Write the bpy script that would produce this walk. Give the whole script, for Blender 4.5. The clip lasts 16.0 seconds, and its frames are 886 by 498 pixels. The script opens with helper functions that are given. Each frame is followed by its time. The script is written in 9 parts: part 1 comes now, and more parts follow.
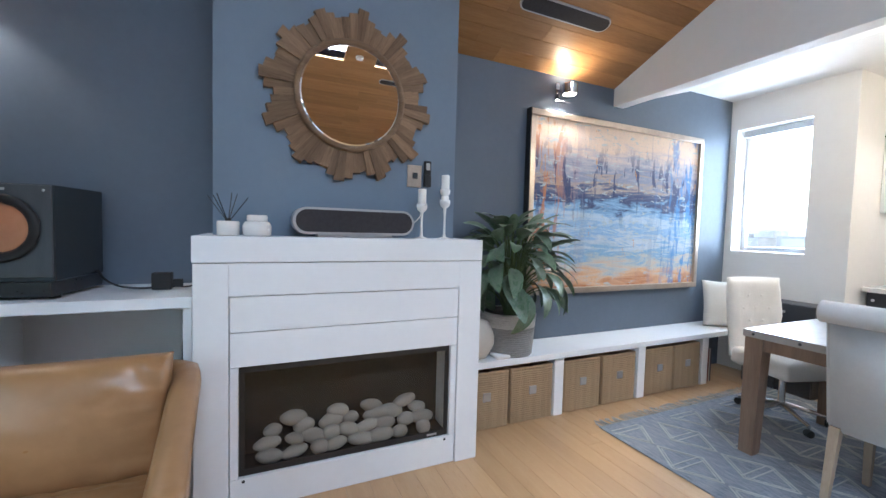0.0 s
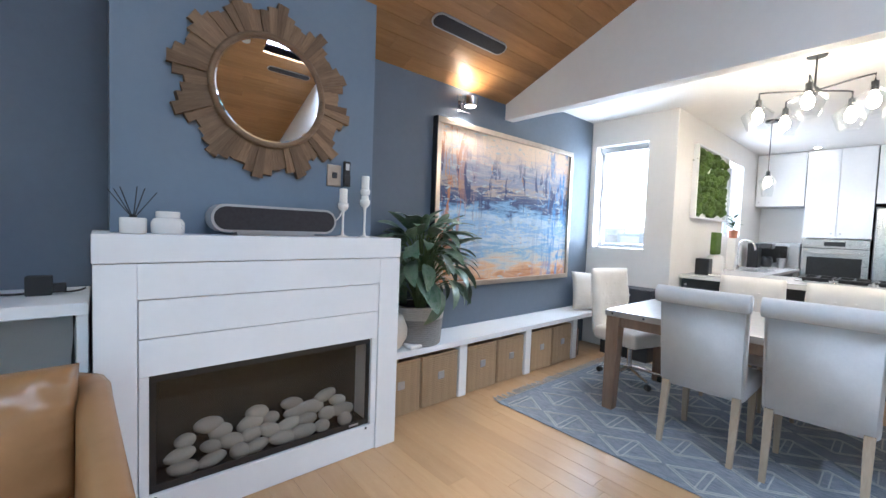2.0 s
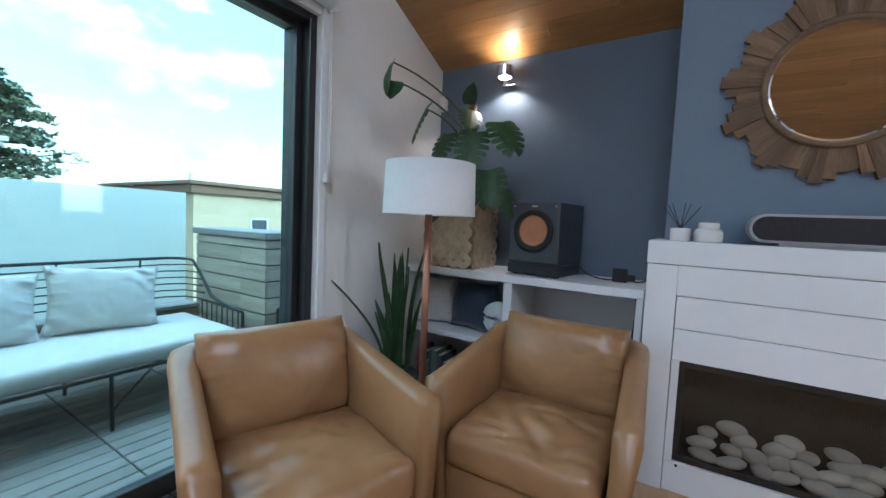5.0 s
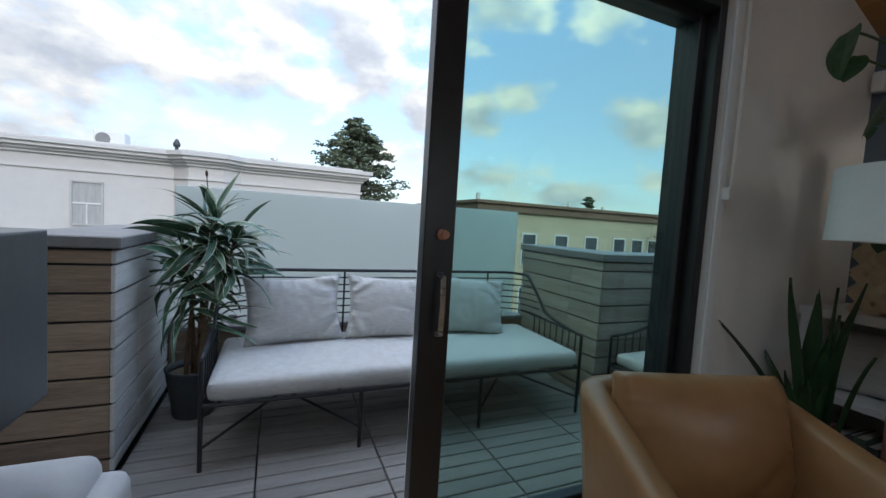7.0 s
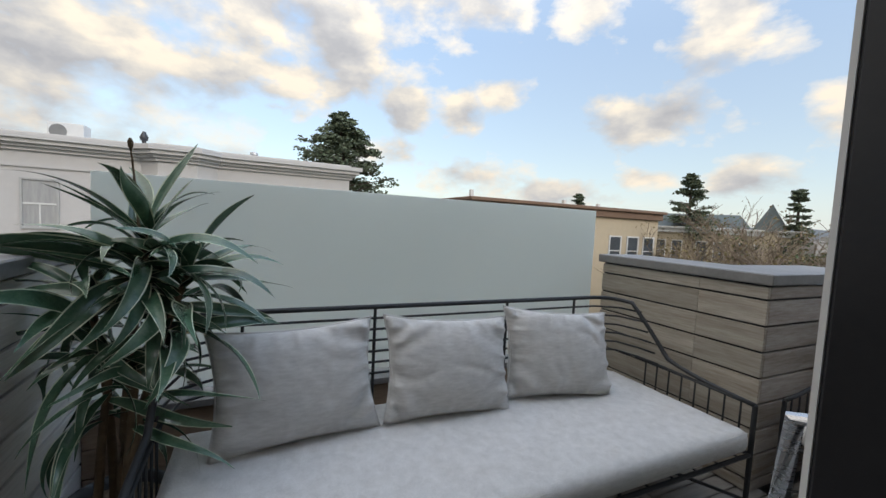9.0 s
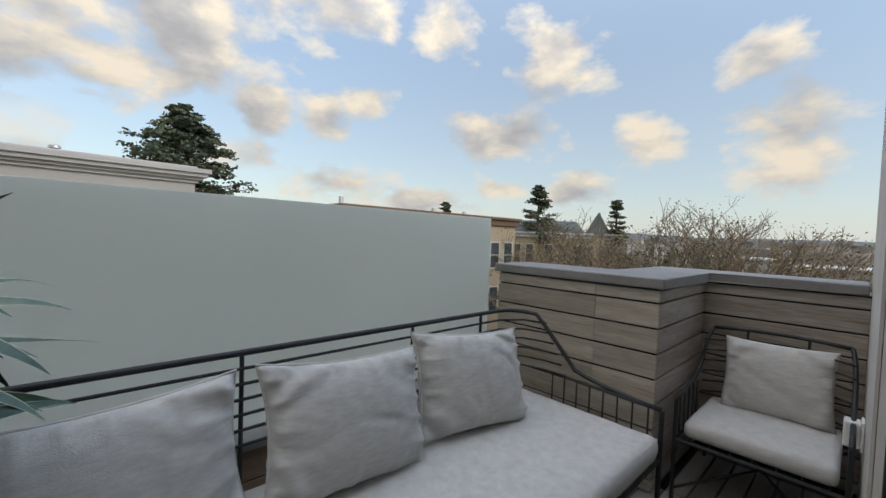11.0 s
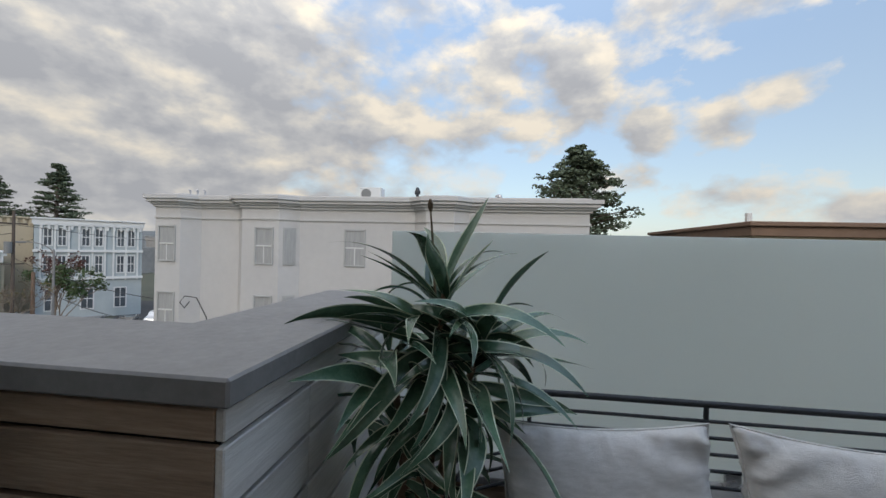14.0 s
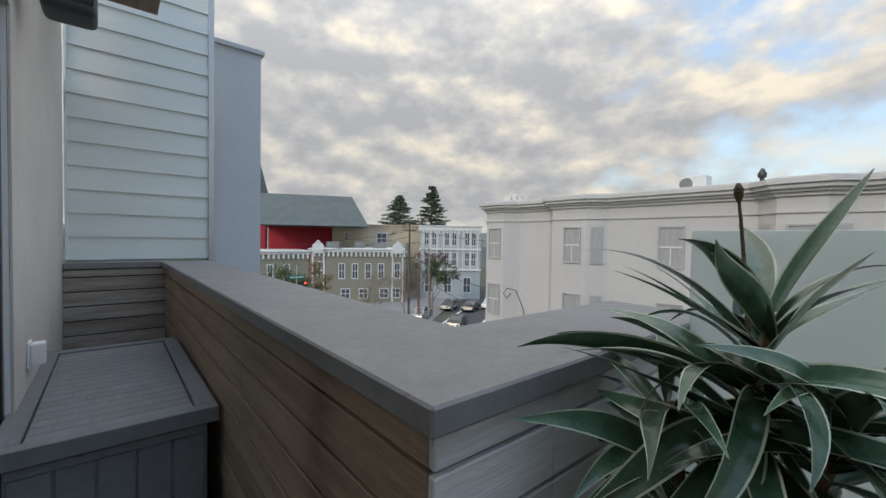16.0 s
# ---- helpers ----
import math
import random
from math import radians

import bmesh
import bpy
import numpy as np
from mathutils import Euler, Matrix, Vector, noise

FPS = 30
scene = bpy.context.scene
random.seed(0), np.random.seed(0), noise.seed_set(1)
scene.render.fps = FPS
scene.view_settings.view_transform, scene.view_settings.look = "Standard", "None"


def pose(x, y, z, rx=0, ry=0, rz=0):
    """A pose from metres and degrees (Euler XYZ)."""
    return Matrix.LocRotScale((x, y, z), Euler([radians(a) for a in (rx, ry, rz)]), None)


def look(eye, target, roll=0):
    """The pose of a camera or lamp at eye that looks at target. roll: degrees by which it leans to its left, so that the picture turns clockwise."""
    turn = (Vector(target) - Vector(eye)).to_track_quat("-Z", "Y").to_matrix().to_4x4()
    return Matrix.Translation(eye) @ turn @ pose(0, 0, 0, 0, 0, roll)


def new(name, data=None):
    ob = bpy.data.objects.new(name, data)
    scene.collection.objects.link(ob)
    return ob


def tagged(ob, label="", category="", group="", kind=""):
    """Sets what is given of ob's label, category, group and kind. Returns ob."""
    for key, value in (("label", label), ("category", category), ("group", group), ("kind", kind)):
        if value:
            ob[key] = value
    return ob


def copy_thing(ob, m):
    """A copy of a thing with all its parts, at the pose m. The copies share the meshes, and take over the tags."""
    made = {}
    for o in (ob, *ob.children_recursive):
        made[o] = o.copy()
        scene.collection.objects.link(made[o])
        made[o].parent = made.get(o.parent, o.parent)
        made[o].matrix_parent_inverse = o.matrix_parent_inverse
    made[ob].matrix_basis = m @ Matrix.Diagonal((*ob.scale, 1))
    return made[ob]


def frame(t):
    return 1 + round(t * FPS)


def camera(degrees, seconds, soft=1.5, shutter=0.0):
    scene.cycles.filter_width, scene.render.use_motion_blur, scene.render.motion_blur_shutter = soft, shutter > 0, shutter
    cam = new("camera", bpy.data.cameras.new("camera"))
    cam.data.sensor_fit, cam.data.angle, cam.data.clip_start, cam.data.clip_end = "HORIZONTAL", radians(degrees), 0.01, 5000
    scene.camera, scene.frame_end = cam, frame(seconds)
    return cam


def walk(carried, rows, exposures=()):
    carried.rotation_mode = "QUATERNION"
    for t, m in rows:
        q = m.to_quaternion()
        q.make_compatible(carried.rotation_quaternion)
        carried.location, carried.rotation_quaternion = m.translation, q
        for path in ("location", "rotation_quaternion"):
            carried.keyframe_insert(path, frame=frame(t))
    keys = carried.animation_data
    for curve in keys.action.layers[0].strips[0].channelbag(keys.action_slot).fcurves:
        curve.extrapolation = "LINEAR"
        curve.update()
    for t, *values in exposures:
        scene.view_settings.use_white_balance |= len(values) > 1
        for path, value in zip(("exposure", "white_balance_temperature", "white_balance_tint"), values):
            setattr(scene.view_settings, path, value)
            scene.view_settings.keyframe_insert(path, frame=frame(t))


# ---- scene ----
cam = camera(96.0, 16.0)
PATH = [
    (0, (0.175, 0.178, 1.379), (1.003, 1.996, 1.279), 1.56),
    (0.5, (0.122, 0.186, 1.377), (1.188, 1.874, 1.261), 1.60),
    (1, (-0.005, 0.162, 1.378), (1.300, 1.674, 1.264), 1.91),
    (1.5, (-0.076, 0.143, 1.382), (1.314, 1.578, 1.277), 2.04),
    (2, (-0.083, 0.141, 1.389), (1.223, 1.652, 1.289), 2.11),
    (2.5, (0.074, 0.147, 1.373), (1.116, 1.851, 1.276), 2.41),
    (3, (0.112, 0.091, 1.375), (0.744, 1.986, 1.288), 2.33),
    (3.5, (0.085, -0.049, 1.382), (0.284, 1.939, 1.294), 2.39),
    (3.7, (0.081, -0.092, 1.382), (0.108, 1.905, 1.287), 2.42),
    (5.8, (0.065, -0.182, 1.358), (-1.474, 1.086, 1.211), 2.69),
    (6, (-0.002, -0.243, 1.364), (-1.632, 0.906, 1.218), 2.78),
    (6.5, (-0.225, -0.416, 1.374), (-1.997, 0.500, 1.229), 2.99),
    (7, (-0.525, -0.476, 1.372), (-2.364, 0.299, 1.244), 3.55),
    (7.5, (-0.828, -0.484, 1.367), (-2.676, 0.270, 1.242), 3.66),
    (8, (-1.172, -0.544, 1.369), (-3.028, 0.191, 1.242), 3.73),
    (8.5, (-1.480, -0.481, 1.379), (-3.339, 0.247, 1.256), 3.82),
    (9, (-1.785, -0.504, 1.389), (-3.591, 0.345, 1.255), 3.03),
    (9.5, (-1.985, -0.450, 1.387), (-3.714, 0.549, 1.273), 2.86),
    (10, (-2.114, -0.388, 1.393), (-3.661, 0.876, 1.308), 2.33),
    (10.2, (-2.180, -0.413, 1.389), (-3.626, 0.968, 1.314), 2.09),
    (12.3, (-2.183, -0.437, 1.422), (-3.690, 0.878, 1.396), 2.38),
    (12.5, (-2.146, -0.454, 1.425), (-3.781, 0.696, 1.399), 2.17),
    (13, (-2.123, -0.536, 1.432), (-4.009, 0.130, 1.415), 1.80),
    (13.5, (-2.176, -0.638, 1.421), (-4.166, -0.433, 1.411), 1.65),
    (14, (-2.218, -0.680, 1.466), (-4.200, -0.947, 1.454), 1.47),
    (14.5, (-2.257, -0.777, 1.496), (-4.152, -1.417, 1.474), 1.14),
    (15, (-2.398, -0.692, 1.505), (-4.100, -1.741, 1.461), 1.58),
    (15.5, (-2.454, -0.583, 1.487), (-3.945, -1.915, 1.430), 1.31),
    (16, (-2.484, -0.650, 1.493), (-3.763, -2.187, 1.442), 0.88),
]
EXPOSURES = [(0, 2.45, 5300, 10), (1.5, 2.42, 5300, 10), (3.7, 2.74, 5250, 10), (5.8, 1.16, 5250, 9), (6.4, 0.65, 5400, 8), (7.0, 0.32, 5850, 8), (8.5, 0.1, 6450, 10), (9.3, -0.12, 6600, 9), (10.2, -0.28, 6650, 9), (13.0, -0.28, 6550, 9), (14.2, -0.32, 6400, 9), (15.5, -0.2, 6500, 8), (16.0, -0.18, 6550, 8)]
walk(cam, [(t, look(eye, target, roll)) for t, eye, target, roll in PATH], EXPOSURES)

# ---- sky and lamps ----
SUN_EL, SUN_AZ = radians(28), radians(75)
world = bpy.data.worlds.new("sky")
scene.world = world
world.use_nodes = True


class Nodes:
    """Short hand for building a node tree."""

    def __init__(self, tree):
        self.t = tree

    def add(self, kind, **settings):
        n = self.t.nodes.new(kind)
        for key, value in settings.items():
            if key == "op":
                n.operation = value
            elif key == "blend":
                n.blend_type = value
        return n

    def link(self, a, b):
        self.t.links.new(a, b)

    def math(self, op, a, b=None):
        n = self.add("ShaderNodeMath", op=op)
        for i, v in enumerate((a, b)):
            if v is None:
                continue
            if isinstance(v, (int, float)):
                n.inputs[i].default_value = v
            else:
                self.link(v, n.inputs[i])
        return n.outputs[0]

    def noise(self, vec, scale, detail=4, rough=0.55, distort=0.0):
        n = self.add("ShaderNodeTexNoise")
        n.inputs["Scale"].default_value = scale
        n.inputs["Detail"].default_value = detail
        n.inputs["Roughness"].default_value = rough
        n.inputs["Distortion"].default_value = distort
        if vec is not None:
            self.link(vec, n.inputs["Vector"])
        return n.outputs["Fac"]

    def ramp(self, fac, stops):
        n = self.add("ShaderNodeValToRGB")
        els = n.color_ramp.elements
        while len(els) < len(stops):
            els.new(0.5)
        for el, (p, c) in zip(els, stops):
            el.position = p
            el.color = (*c, 1) if len(c) == 3 else c
        self.link(fac, n.inputs[0])
        return n.outputs[0]

    def mix(self, fac, a, b, blend="MIX"):
        n = self.add("ShaderNodeMixRGB", blend=blend)
        for i, v in enumerate((fac, a, b)):
            if isinstance(v, (int, float)):
                n.inputs[i].default_value = v
            elif isinstance(v, tuple):
                n.inputs[i].default_value = (*v, 1)
            else:
                self.link(v, n.inputs[i])
        return n.outputs[0]

    def mapping(self, vec, scale=(1, 1, 1), rot=(0, 0, 0), loc=(0, 0, 0)):
        n = self.add("ShaderNodeMapping")
        n.inputs["Scale"].default_value = scale
        n.inputs["Rotation"].default_value = rot
        n.inputs["Location"].default_value = loc
        self.link(vec, n.inputs["Vector"])
        return n.outputs[0]


# single clouds: direction, half width and half height
CLOUDS = (
    ((-0.476, 0.777, 0.413), 0.075, 0.075), ((-0.605, 0.759, 0.240), 0.110, 0.050), ((-0.108, 0.970, 0.217), 0.070, 0.095), ((-0.159, 0.921, 0.356), 0.055, 0.045),
    ((-0.807, 0.508, 0.300), 0.050, 0.032), ((-0.647, 0.612, 0.455), 0.050, 0.060), ((-0.612, 0.782, 0.118), 0.045, 0.022), ((-0.321, 0.920, 0.226), 0.055, 0.050),
    ((-0.864, 0.431, 0.259), 0.050, 0.045), ((-0.916, 0.314, 0.251), 0.060, 0.045), ((-0.873, 0.473, 0.115), 0.125, 0.050), ((-0.461, 0.880, 0.112), 0.065, 0.035),
    ((-0.895, -0.005, 0.440), 0.085, 0.095), ((-0.950, 0.097, 0.300), 0.125, 0.065), ((-0.932, -0.200, 0.302), 0.130, 0.070), ((-0.897, 0.200, 0.385), 0.110, 0.070),
    ((-0.940, 0.230, 0.160), 0.110, 0.040), ((-0.760, 0.640, 0.085), 0.090, 0.028), ((-0.780, 0.330, 0.470), 0.120, 0.060),
    ((-0.770, -0.500, 0.395), 0.400, 0.130), ((-0.568, -0.782, 0.256), 0.240, 0.100),
)


def make_sky():
    w = Nodes(world.node_tree)
    world.node_tree.nodes.clear()
    out = w.add("ShaderNodeOutputWorld")
    bg = w.add("ShaderNodeBackground")
    sky = w.add("ShaderNodeTexSky")
    sky.sky_type = "NISHITA"
    sky.sun_disc = False
    sky.sun_elevation, sky.sun_rotation = SUN_EL, SUN_AZ
    sky.air_density, sky.dust_density, sky.ozone_density = 1.2, 0.6, 1.5
    co = w.add("ShaderNodeTexCoord").outputs["Generated"]
    sep = w.add("ShaderNodeSeparateXYZ")
    w.link(co, sep.inputs[0])
    up = w.math("MAXIMUM", sep.outputs[2], 0.0)

    def vec(op, a, b):
        n = w.add("ShaderNodeVectorMath", op=op)
        for k, v in enumerate((a, b)):
            if isinstance(v, tuple):
                n.inputs[k].default_value = v
            elif v is not None:
                w.link(v, n.inputs[k])
        return n.outputs["Value"] if op == "LENGTH" else n.outputs[0]

    p = w.mapping(co, scale=(1.0, 1.0, 1.7), loc=(3.1, 1.7, 0.4))
    big = w.noise(p, 2.6, 4, 0.5)
    fine = w.noise(p, 7.5, 10, 0.56, 0.1)
    broad = w.noise(w.mapping(co, scale=(1.0, 1.0, 2.4), loc=(0.7, 5.2, 2.0)), 4.2, 7, 0.55)
    lower = w.noise(w.mapping(co, scale=(1.0, 1.0, 1.7), loc=(3.1, 1.715, 0.465)), 7.5, 6, 0.5, 0.1)
    # the sheet of cloud, closed to the south and broken up to the north
    side = w.math("SUBTRACT", w.math("MULTIPLY", sep.outputs[1], -0.42), 0.015)
    sheet = w.math("ADD", w.math("ADD", w.math("MULTIPLY", big, 0.55), w.math("MULTIPLY", fine, 0.55)), side)
    sheet = w.math("MULTIPLY", w.math("SUBTRACT", sheet, 0.50), 3.2)
    puffs = None
    for c, a, b in CLOUDS:
        d = vec("LENGTH", vec("MULTIPLY", vec("SUBTRACT", co, c), (0.72 / a, 0.72 / a, 0.72 / b)), None)
        q = w.math("SUBTRACT", 1.0, d)
        puffs = q if puffs is None else w.math("MAXIMUM", puffs, q)
    ragged = w.math("ADD", w.math("MULTIPLY", w.math("SUBTRACT", fine, 0.5), 3.4), w.math("MULTIPLY", w.math("SUBTRACT", big, 0.5), 1.2))
    puffs = w.math("ADD", w.math("MAXIMUM", puffs, -0.9), ragged)
    dens = w.math("MAXIMUM", sheet, w.math("MULTIPLY", puffs, 0.75))
    cloud_mask = w.ramp(dens, [(0.0, (0, 0, 0)), (0.16, (0.35, 0.35, 0.35)), (0.50, (1, 1, 1))])
    # bright where a billow faces up and to the thin edges, grey in the thick of it
    lit = w.math("MULTIPLY", w.math("SUBTRACT", fine, lower), 1.35)
    thick = w.math("MULTIPLY", w.math("MINIMUM", dens, 0.9), 0.20)
    tone = w.math("SUBTRACT", w.math("ADD", lit, w.math("MULTIPLY", broad, 1.04)), thick)
    tone = w.math("ADD", tone, w.math("MULTIPLY", sep.outputs[1], 0.06))
    cloud = w.ramp(tone, [(0.12, (0.44, 0.445, 0.47)), (0.32, (0.55, 0.545, 0.55)), (0.48, (0.70, 0.665, 0.615)), (0.68, (0.92, 0.825, 0.69))])
    dim = w.add("ShaderNodeMixRGB", blend="MULTIPLY")
    dim.inputs[0].default_value = 1
    w.link(sky.outputs[0], dim.inputs[1])
    dim.inputs[2].default_value = (0.15, 0.16, 0.17, 1)
    haze = w.ramp(up, [(0.0, (0.72, 0.72, 0.72)), (0.12, (0.50, 0.50, 0.50)), (0.40, (0.28, 0.28, 0.28))])
    air = w.mix(haze, dim.outputs[0], (0.72, 0.78, 0.84))
    # an overcast sky is brighter overhead than at the horizon
    zen = w.math("ADD", w.math("MULTIPLY", w.math("POWER", up, 3.0), 3.4), 1.0)
    lift = w.add("ShaderNodeCombineXYZ")
    for i in range(3):
        w.link(zen, lift.inputs[i])
    w.link(w.mix(1.0, w.mix(cloud_mask, air, cloud), lift.outputs[0], "MULTIPLY"), bg.inputs["Color"])
    bg.inputs["Strength"].default_value = 1.10
    w.link(bg.outputs[0], out.inputs[0])


make_sky()
sun = new("sun", bpy.data.lights.new("sun", "SUN"))
sun.data.energy, sun.data.angle, sun.data.color = 1.15, radians(12), (1.0, 0.86, 0.70)
sun.matrix_basis = look((20 * math.sin(SUN_AZ), 20 * math.cos(SUN_AZ), 20 * math.tan(SUN_EL)), (0, 0, 0))


def lamp(name, kind, m, energy, color=(1, 0.82, 0.6), size=0.05, size_y=None, spot=None):
    d = bpy.data.lights.new(name, kind)
    d.energy, d.color = energy, color
    if kind == "AREA":
        d.size = size
        if size_y:
            d.shape, d.size_y = "RECTANGLE", size_y
    else:
        d.shadow_soft_size = size
    if spot:
        d.spot_size, d.spot_blend = radians(spot), 0.35
    ob = new(name, d)
    ob.matrix_basis = m
    return ob


# daylight in the roof light, the kitchen window and the side window
lamp("skylight_daylight", "AREA", pose(1.07, -2.12, 4.44, 0, 0, 0), 46, (0.82, 0.91, 1.0), 3.2, 0.5)
lamp("window_daylight", "AREA", look((4.93, 2.46, 1.87), (0, 2.46, 1.87)), 7, (0.9, 0.95, 1.0), 0.58, 1.2)
lamp("kitchen_window_daylight", "AREA", look((6.95, 1.98, 1.96), (6.95, 0, 1.96)), 5, (0.9, 0.95, 1.0), 0.85, 1.0)
# picture lights: up and down
for sx in (-1.2, 2.40):
    lamp("sconce_lamp_down", "SPOT", look((sx, 2.715, 2.46), (sx, 2.80, 0.6)), 3.6, (1, 0.86, 0.68), 0.03, spot=122)
    lamp("sconce_lamp_up", "SPOT", look((sx, 2.715, 2.565), (sx, 2.70, 4.0)), 1.7, (1, 0.74, 0.42), 0.03, spot=140)
# kitchen downlight spots; (5.0, 1.0) and (4.6, -1.4) are added fill, without fittings
for px, py in ((5.7, 1.2), (7.4, 1.1), (7.4, -0.3), (6.2, 0.4), (5.0, 1.0), (4.6, -1.4)):
    lamp("downlight_lamp", "SPOT", look((px, py, 2.70), (px, py, 0)), 2.8, (1, 0.86, 0.72), 0.06, spot=130)


# ---- materials ----
def mat(name, c1, c2=None, rough=0.5, scale=6.0, metal=0.0, bump=0.0, bscale=80.0, stretch=(1, 1, 1), vary=0.0, spec=0.5,
        fine=0.35, rvar=0.08, detail=5, coat=0.0, sheen=0.0, lo=0.35, hi=0.65, island=False):
    """A surface with colour variation at two scales, relief and, with vary, a tone of its own for each piece."""
    c2 = c2 or tuple(v * 0.85 for v in c1)
    m = bpy.data.materials.new(name)
    m.use_nodes = True
    w = Nodes(m.node_tree)
    b = m.node_tree.nodes["Principled BSDF"]
    co = w.add("ShaderNodeTexCoord").outputs["Object"]
    rand = w.add("ShaderNodeNewGeometry").outputs["Random Per Island"] if island else w.add("ShaderNodeObjectInfo").outputs["Random"]
    if vary:
        off = w.add("ShaderNodeVectorMath", op="ADD")
        comb = w.add("ShaderNodeCombineXYZ")
        for i, k in enumerate((17.0, 31.0, 23.0)):
            w.link(w.math("MULTIPLY", rand, k), comb.inputs[i])
        w.link(co, off.inputs[0])
        w.link(comb.outputs[0], off.inputs[1])
        co = off.outputs[0]
    vec = w.mapping(co, scale=stretch)
    n1 = w.noise(vec, scale, detail, 0.6, 0.2)
    n2 = w.noise(vec, scale * 9, 4, 0.6)
    f = w.math("ADD", w.math("MULTIPLY", n1, 1 - fine), w.math("MULTIPLY", n2, fine))
    col = w.ramp(f, [(lo, c1), (hi, c2)])
    if vary:
        tone = w.math("ADD", w.math("MULTIPLY", rand, vary), 1 - vary / 2)
        g = w.add("ShaderNodeCombineXYZ")
        for i in range(3):
            w.link(tone, g.inputs[i])
        col = w.mix(1.0, col, g.outputs[0], "MULTIPLY")
    w.link(col, b.inputs["Base Color"])
    w.link(w.math("ADD", w.math("MULTIPLY", n2, 2 * rvar), rough - rvar), b.inputs["Roughness"])
    b.inputs["Metallic"].default_value = metal
    b.inputs["Specular IOR Level"].default_value = spec
    b.inputs["Coat Weight"].default_value = coat
    b.inputs["Sheen Weight"].default_value = sheen
    if bump:
        bp = w.add("ShaderNodeBump")
        bp.inputs["Strength"].default_value = bump
        bp.inputs["Distance"].default_value = 0.01
        w.link(w.noise(vec, bscale, 5, 0.6), bp.inputs["Height"])
        w.link(bp.outputs[0], b.inputs["Normal"])
    return m


def glow(name, color, strength):
    m = bpy.data.materials.new(name)
    m.use_nodes = True
    b = m.node_tree.nodes["Principled BSDF"]
    b.inputs["Base Color"].default_value = (*color, 1)
    b.inputs["Emission Color"].default_value = (*color, 1)
    b.inputs["Emission Strength"].default_value = strength
    return m


def pane_glass(name, tint):
    """A thin pane: clear with a tint, and mirror-like at low angles."""
    m = bpy.data.materials.new(name)
    m.use_nodes = True
    w = Nodes(m.node_tree)
    m.node_tree.nodes.clear()
    out = w.add("ShaderNodeOutputMaterial")
    tr = w.add("ShaderNodeBsdfTransparent")
    tr.inputs[0].default_value = (*tint, 1)
    gl = w.add("ShaderNodeBsdfGlossy")
    gl.inputs["Roughness"].default_value = 0.0
    lw = w.add("ShaderNodeLayerWeight")
    lw.inputs[0].default_value = 0.5
    gain = w.math("ADD", w.math("MULTIPLY", w.math("POWER", lw.outputs["Facing"], 5.0), 0.9), 0.028)
    mx = w.add("ShaderNodeMixShader")
    w.link(gain, mx.inputs[0])
    w.link(tr.outputs[0], mx.inputs[1])
    w.link(gl.outputs[0], mx.inputs[2])
    w.link(mx.outputs[0], out.inputs[0])
    return m


def frosted_glass():
    """Etched glass: scatters the light that comes through, with a smooth sheen."""
    m = mat("frosted_glass", (0.70, 0.76, 0.71), (0.67, 0.73, 0.68), 0.16, 0.6, spec=0.5, fine=0.1)
    w = Nodes(m.node_tree)
    out = m.node_tree.nodes["Material Output"]
    tl = w.add("ShaderNodeBsdfTranslucent")
    tl.inputs[0].default_value = (0.93, 0.95, 0.93, 1)
    rf = w.add("ShaderNodeBsdfRefraction")
    rf.inputs["Color"].default_value = (0.93, 0.96, 0.94, 1)
    rf.inputs["Roughness"].default_value = 0.55
    rf.inputs["IOR"].default_value = 1.2
    through_ = w.add("ShaderNodeMixShader")
    through_.inputs[0].default_value = 0.30
    w.link(tl.outputs[0], through_.inputs[1])
    w.link(rf.outputs[0], through_.inputs[2])
    mx = w.add("ShaderNodeMixShader")
    mx.inputs[0].default_value = 0.62
    w.link(m.node_tree.nodes["Principled BSDF"].outputs[0], mx.inputs[1])
    w.link(through_.outputs[0], mx.inputs[2])
    w.link(mx.outputs[0], out.inputs[0])
    return m


def wood(name, c1, c2, rough=0.45, axis=1, scale=3.0, vary=0.2, bump=0.08, coat=0.0, spec=0.4, island=False):
    """Grain that runs along one axis."""
    stretch = [7.0, 7.0, 7.0]
    stretch[axis] = 0.55
    return mat(name, c1, c2, rough, scale, 0, bump, 22, tuple(stretch), vary, spec, 0.4, 0.08, 6, coat, island=island)


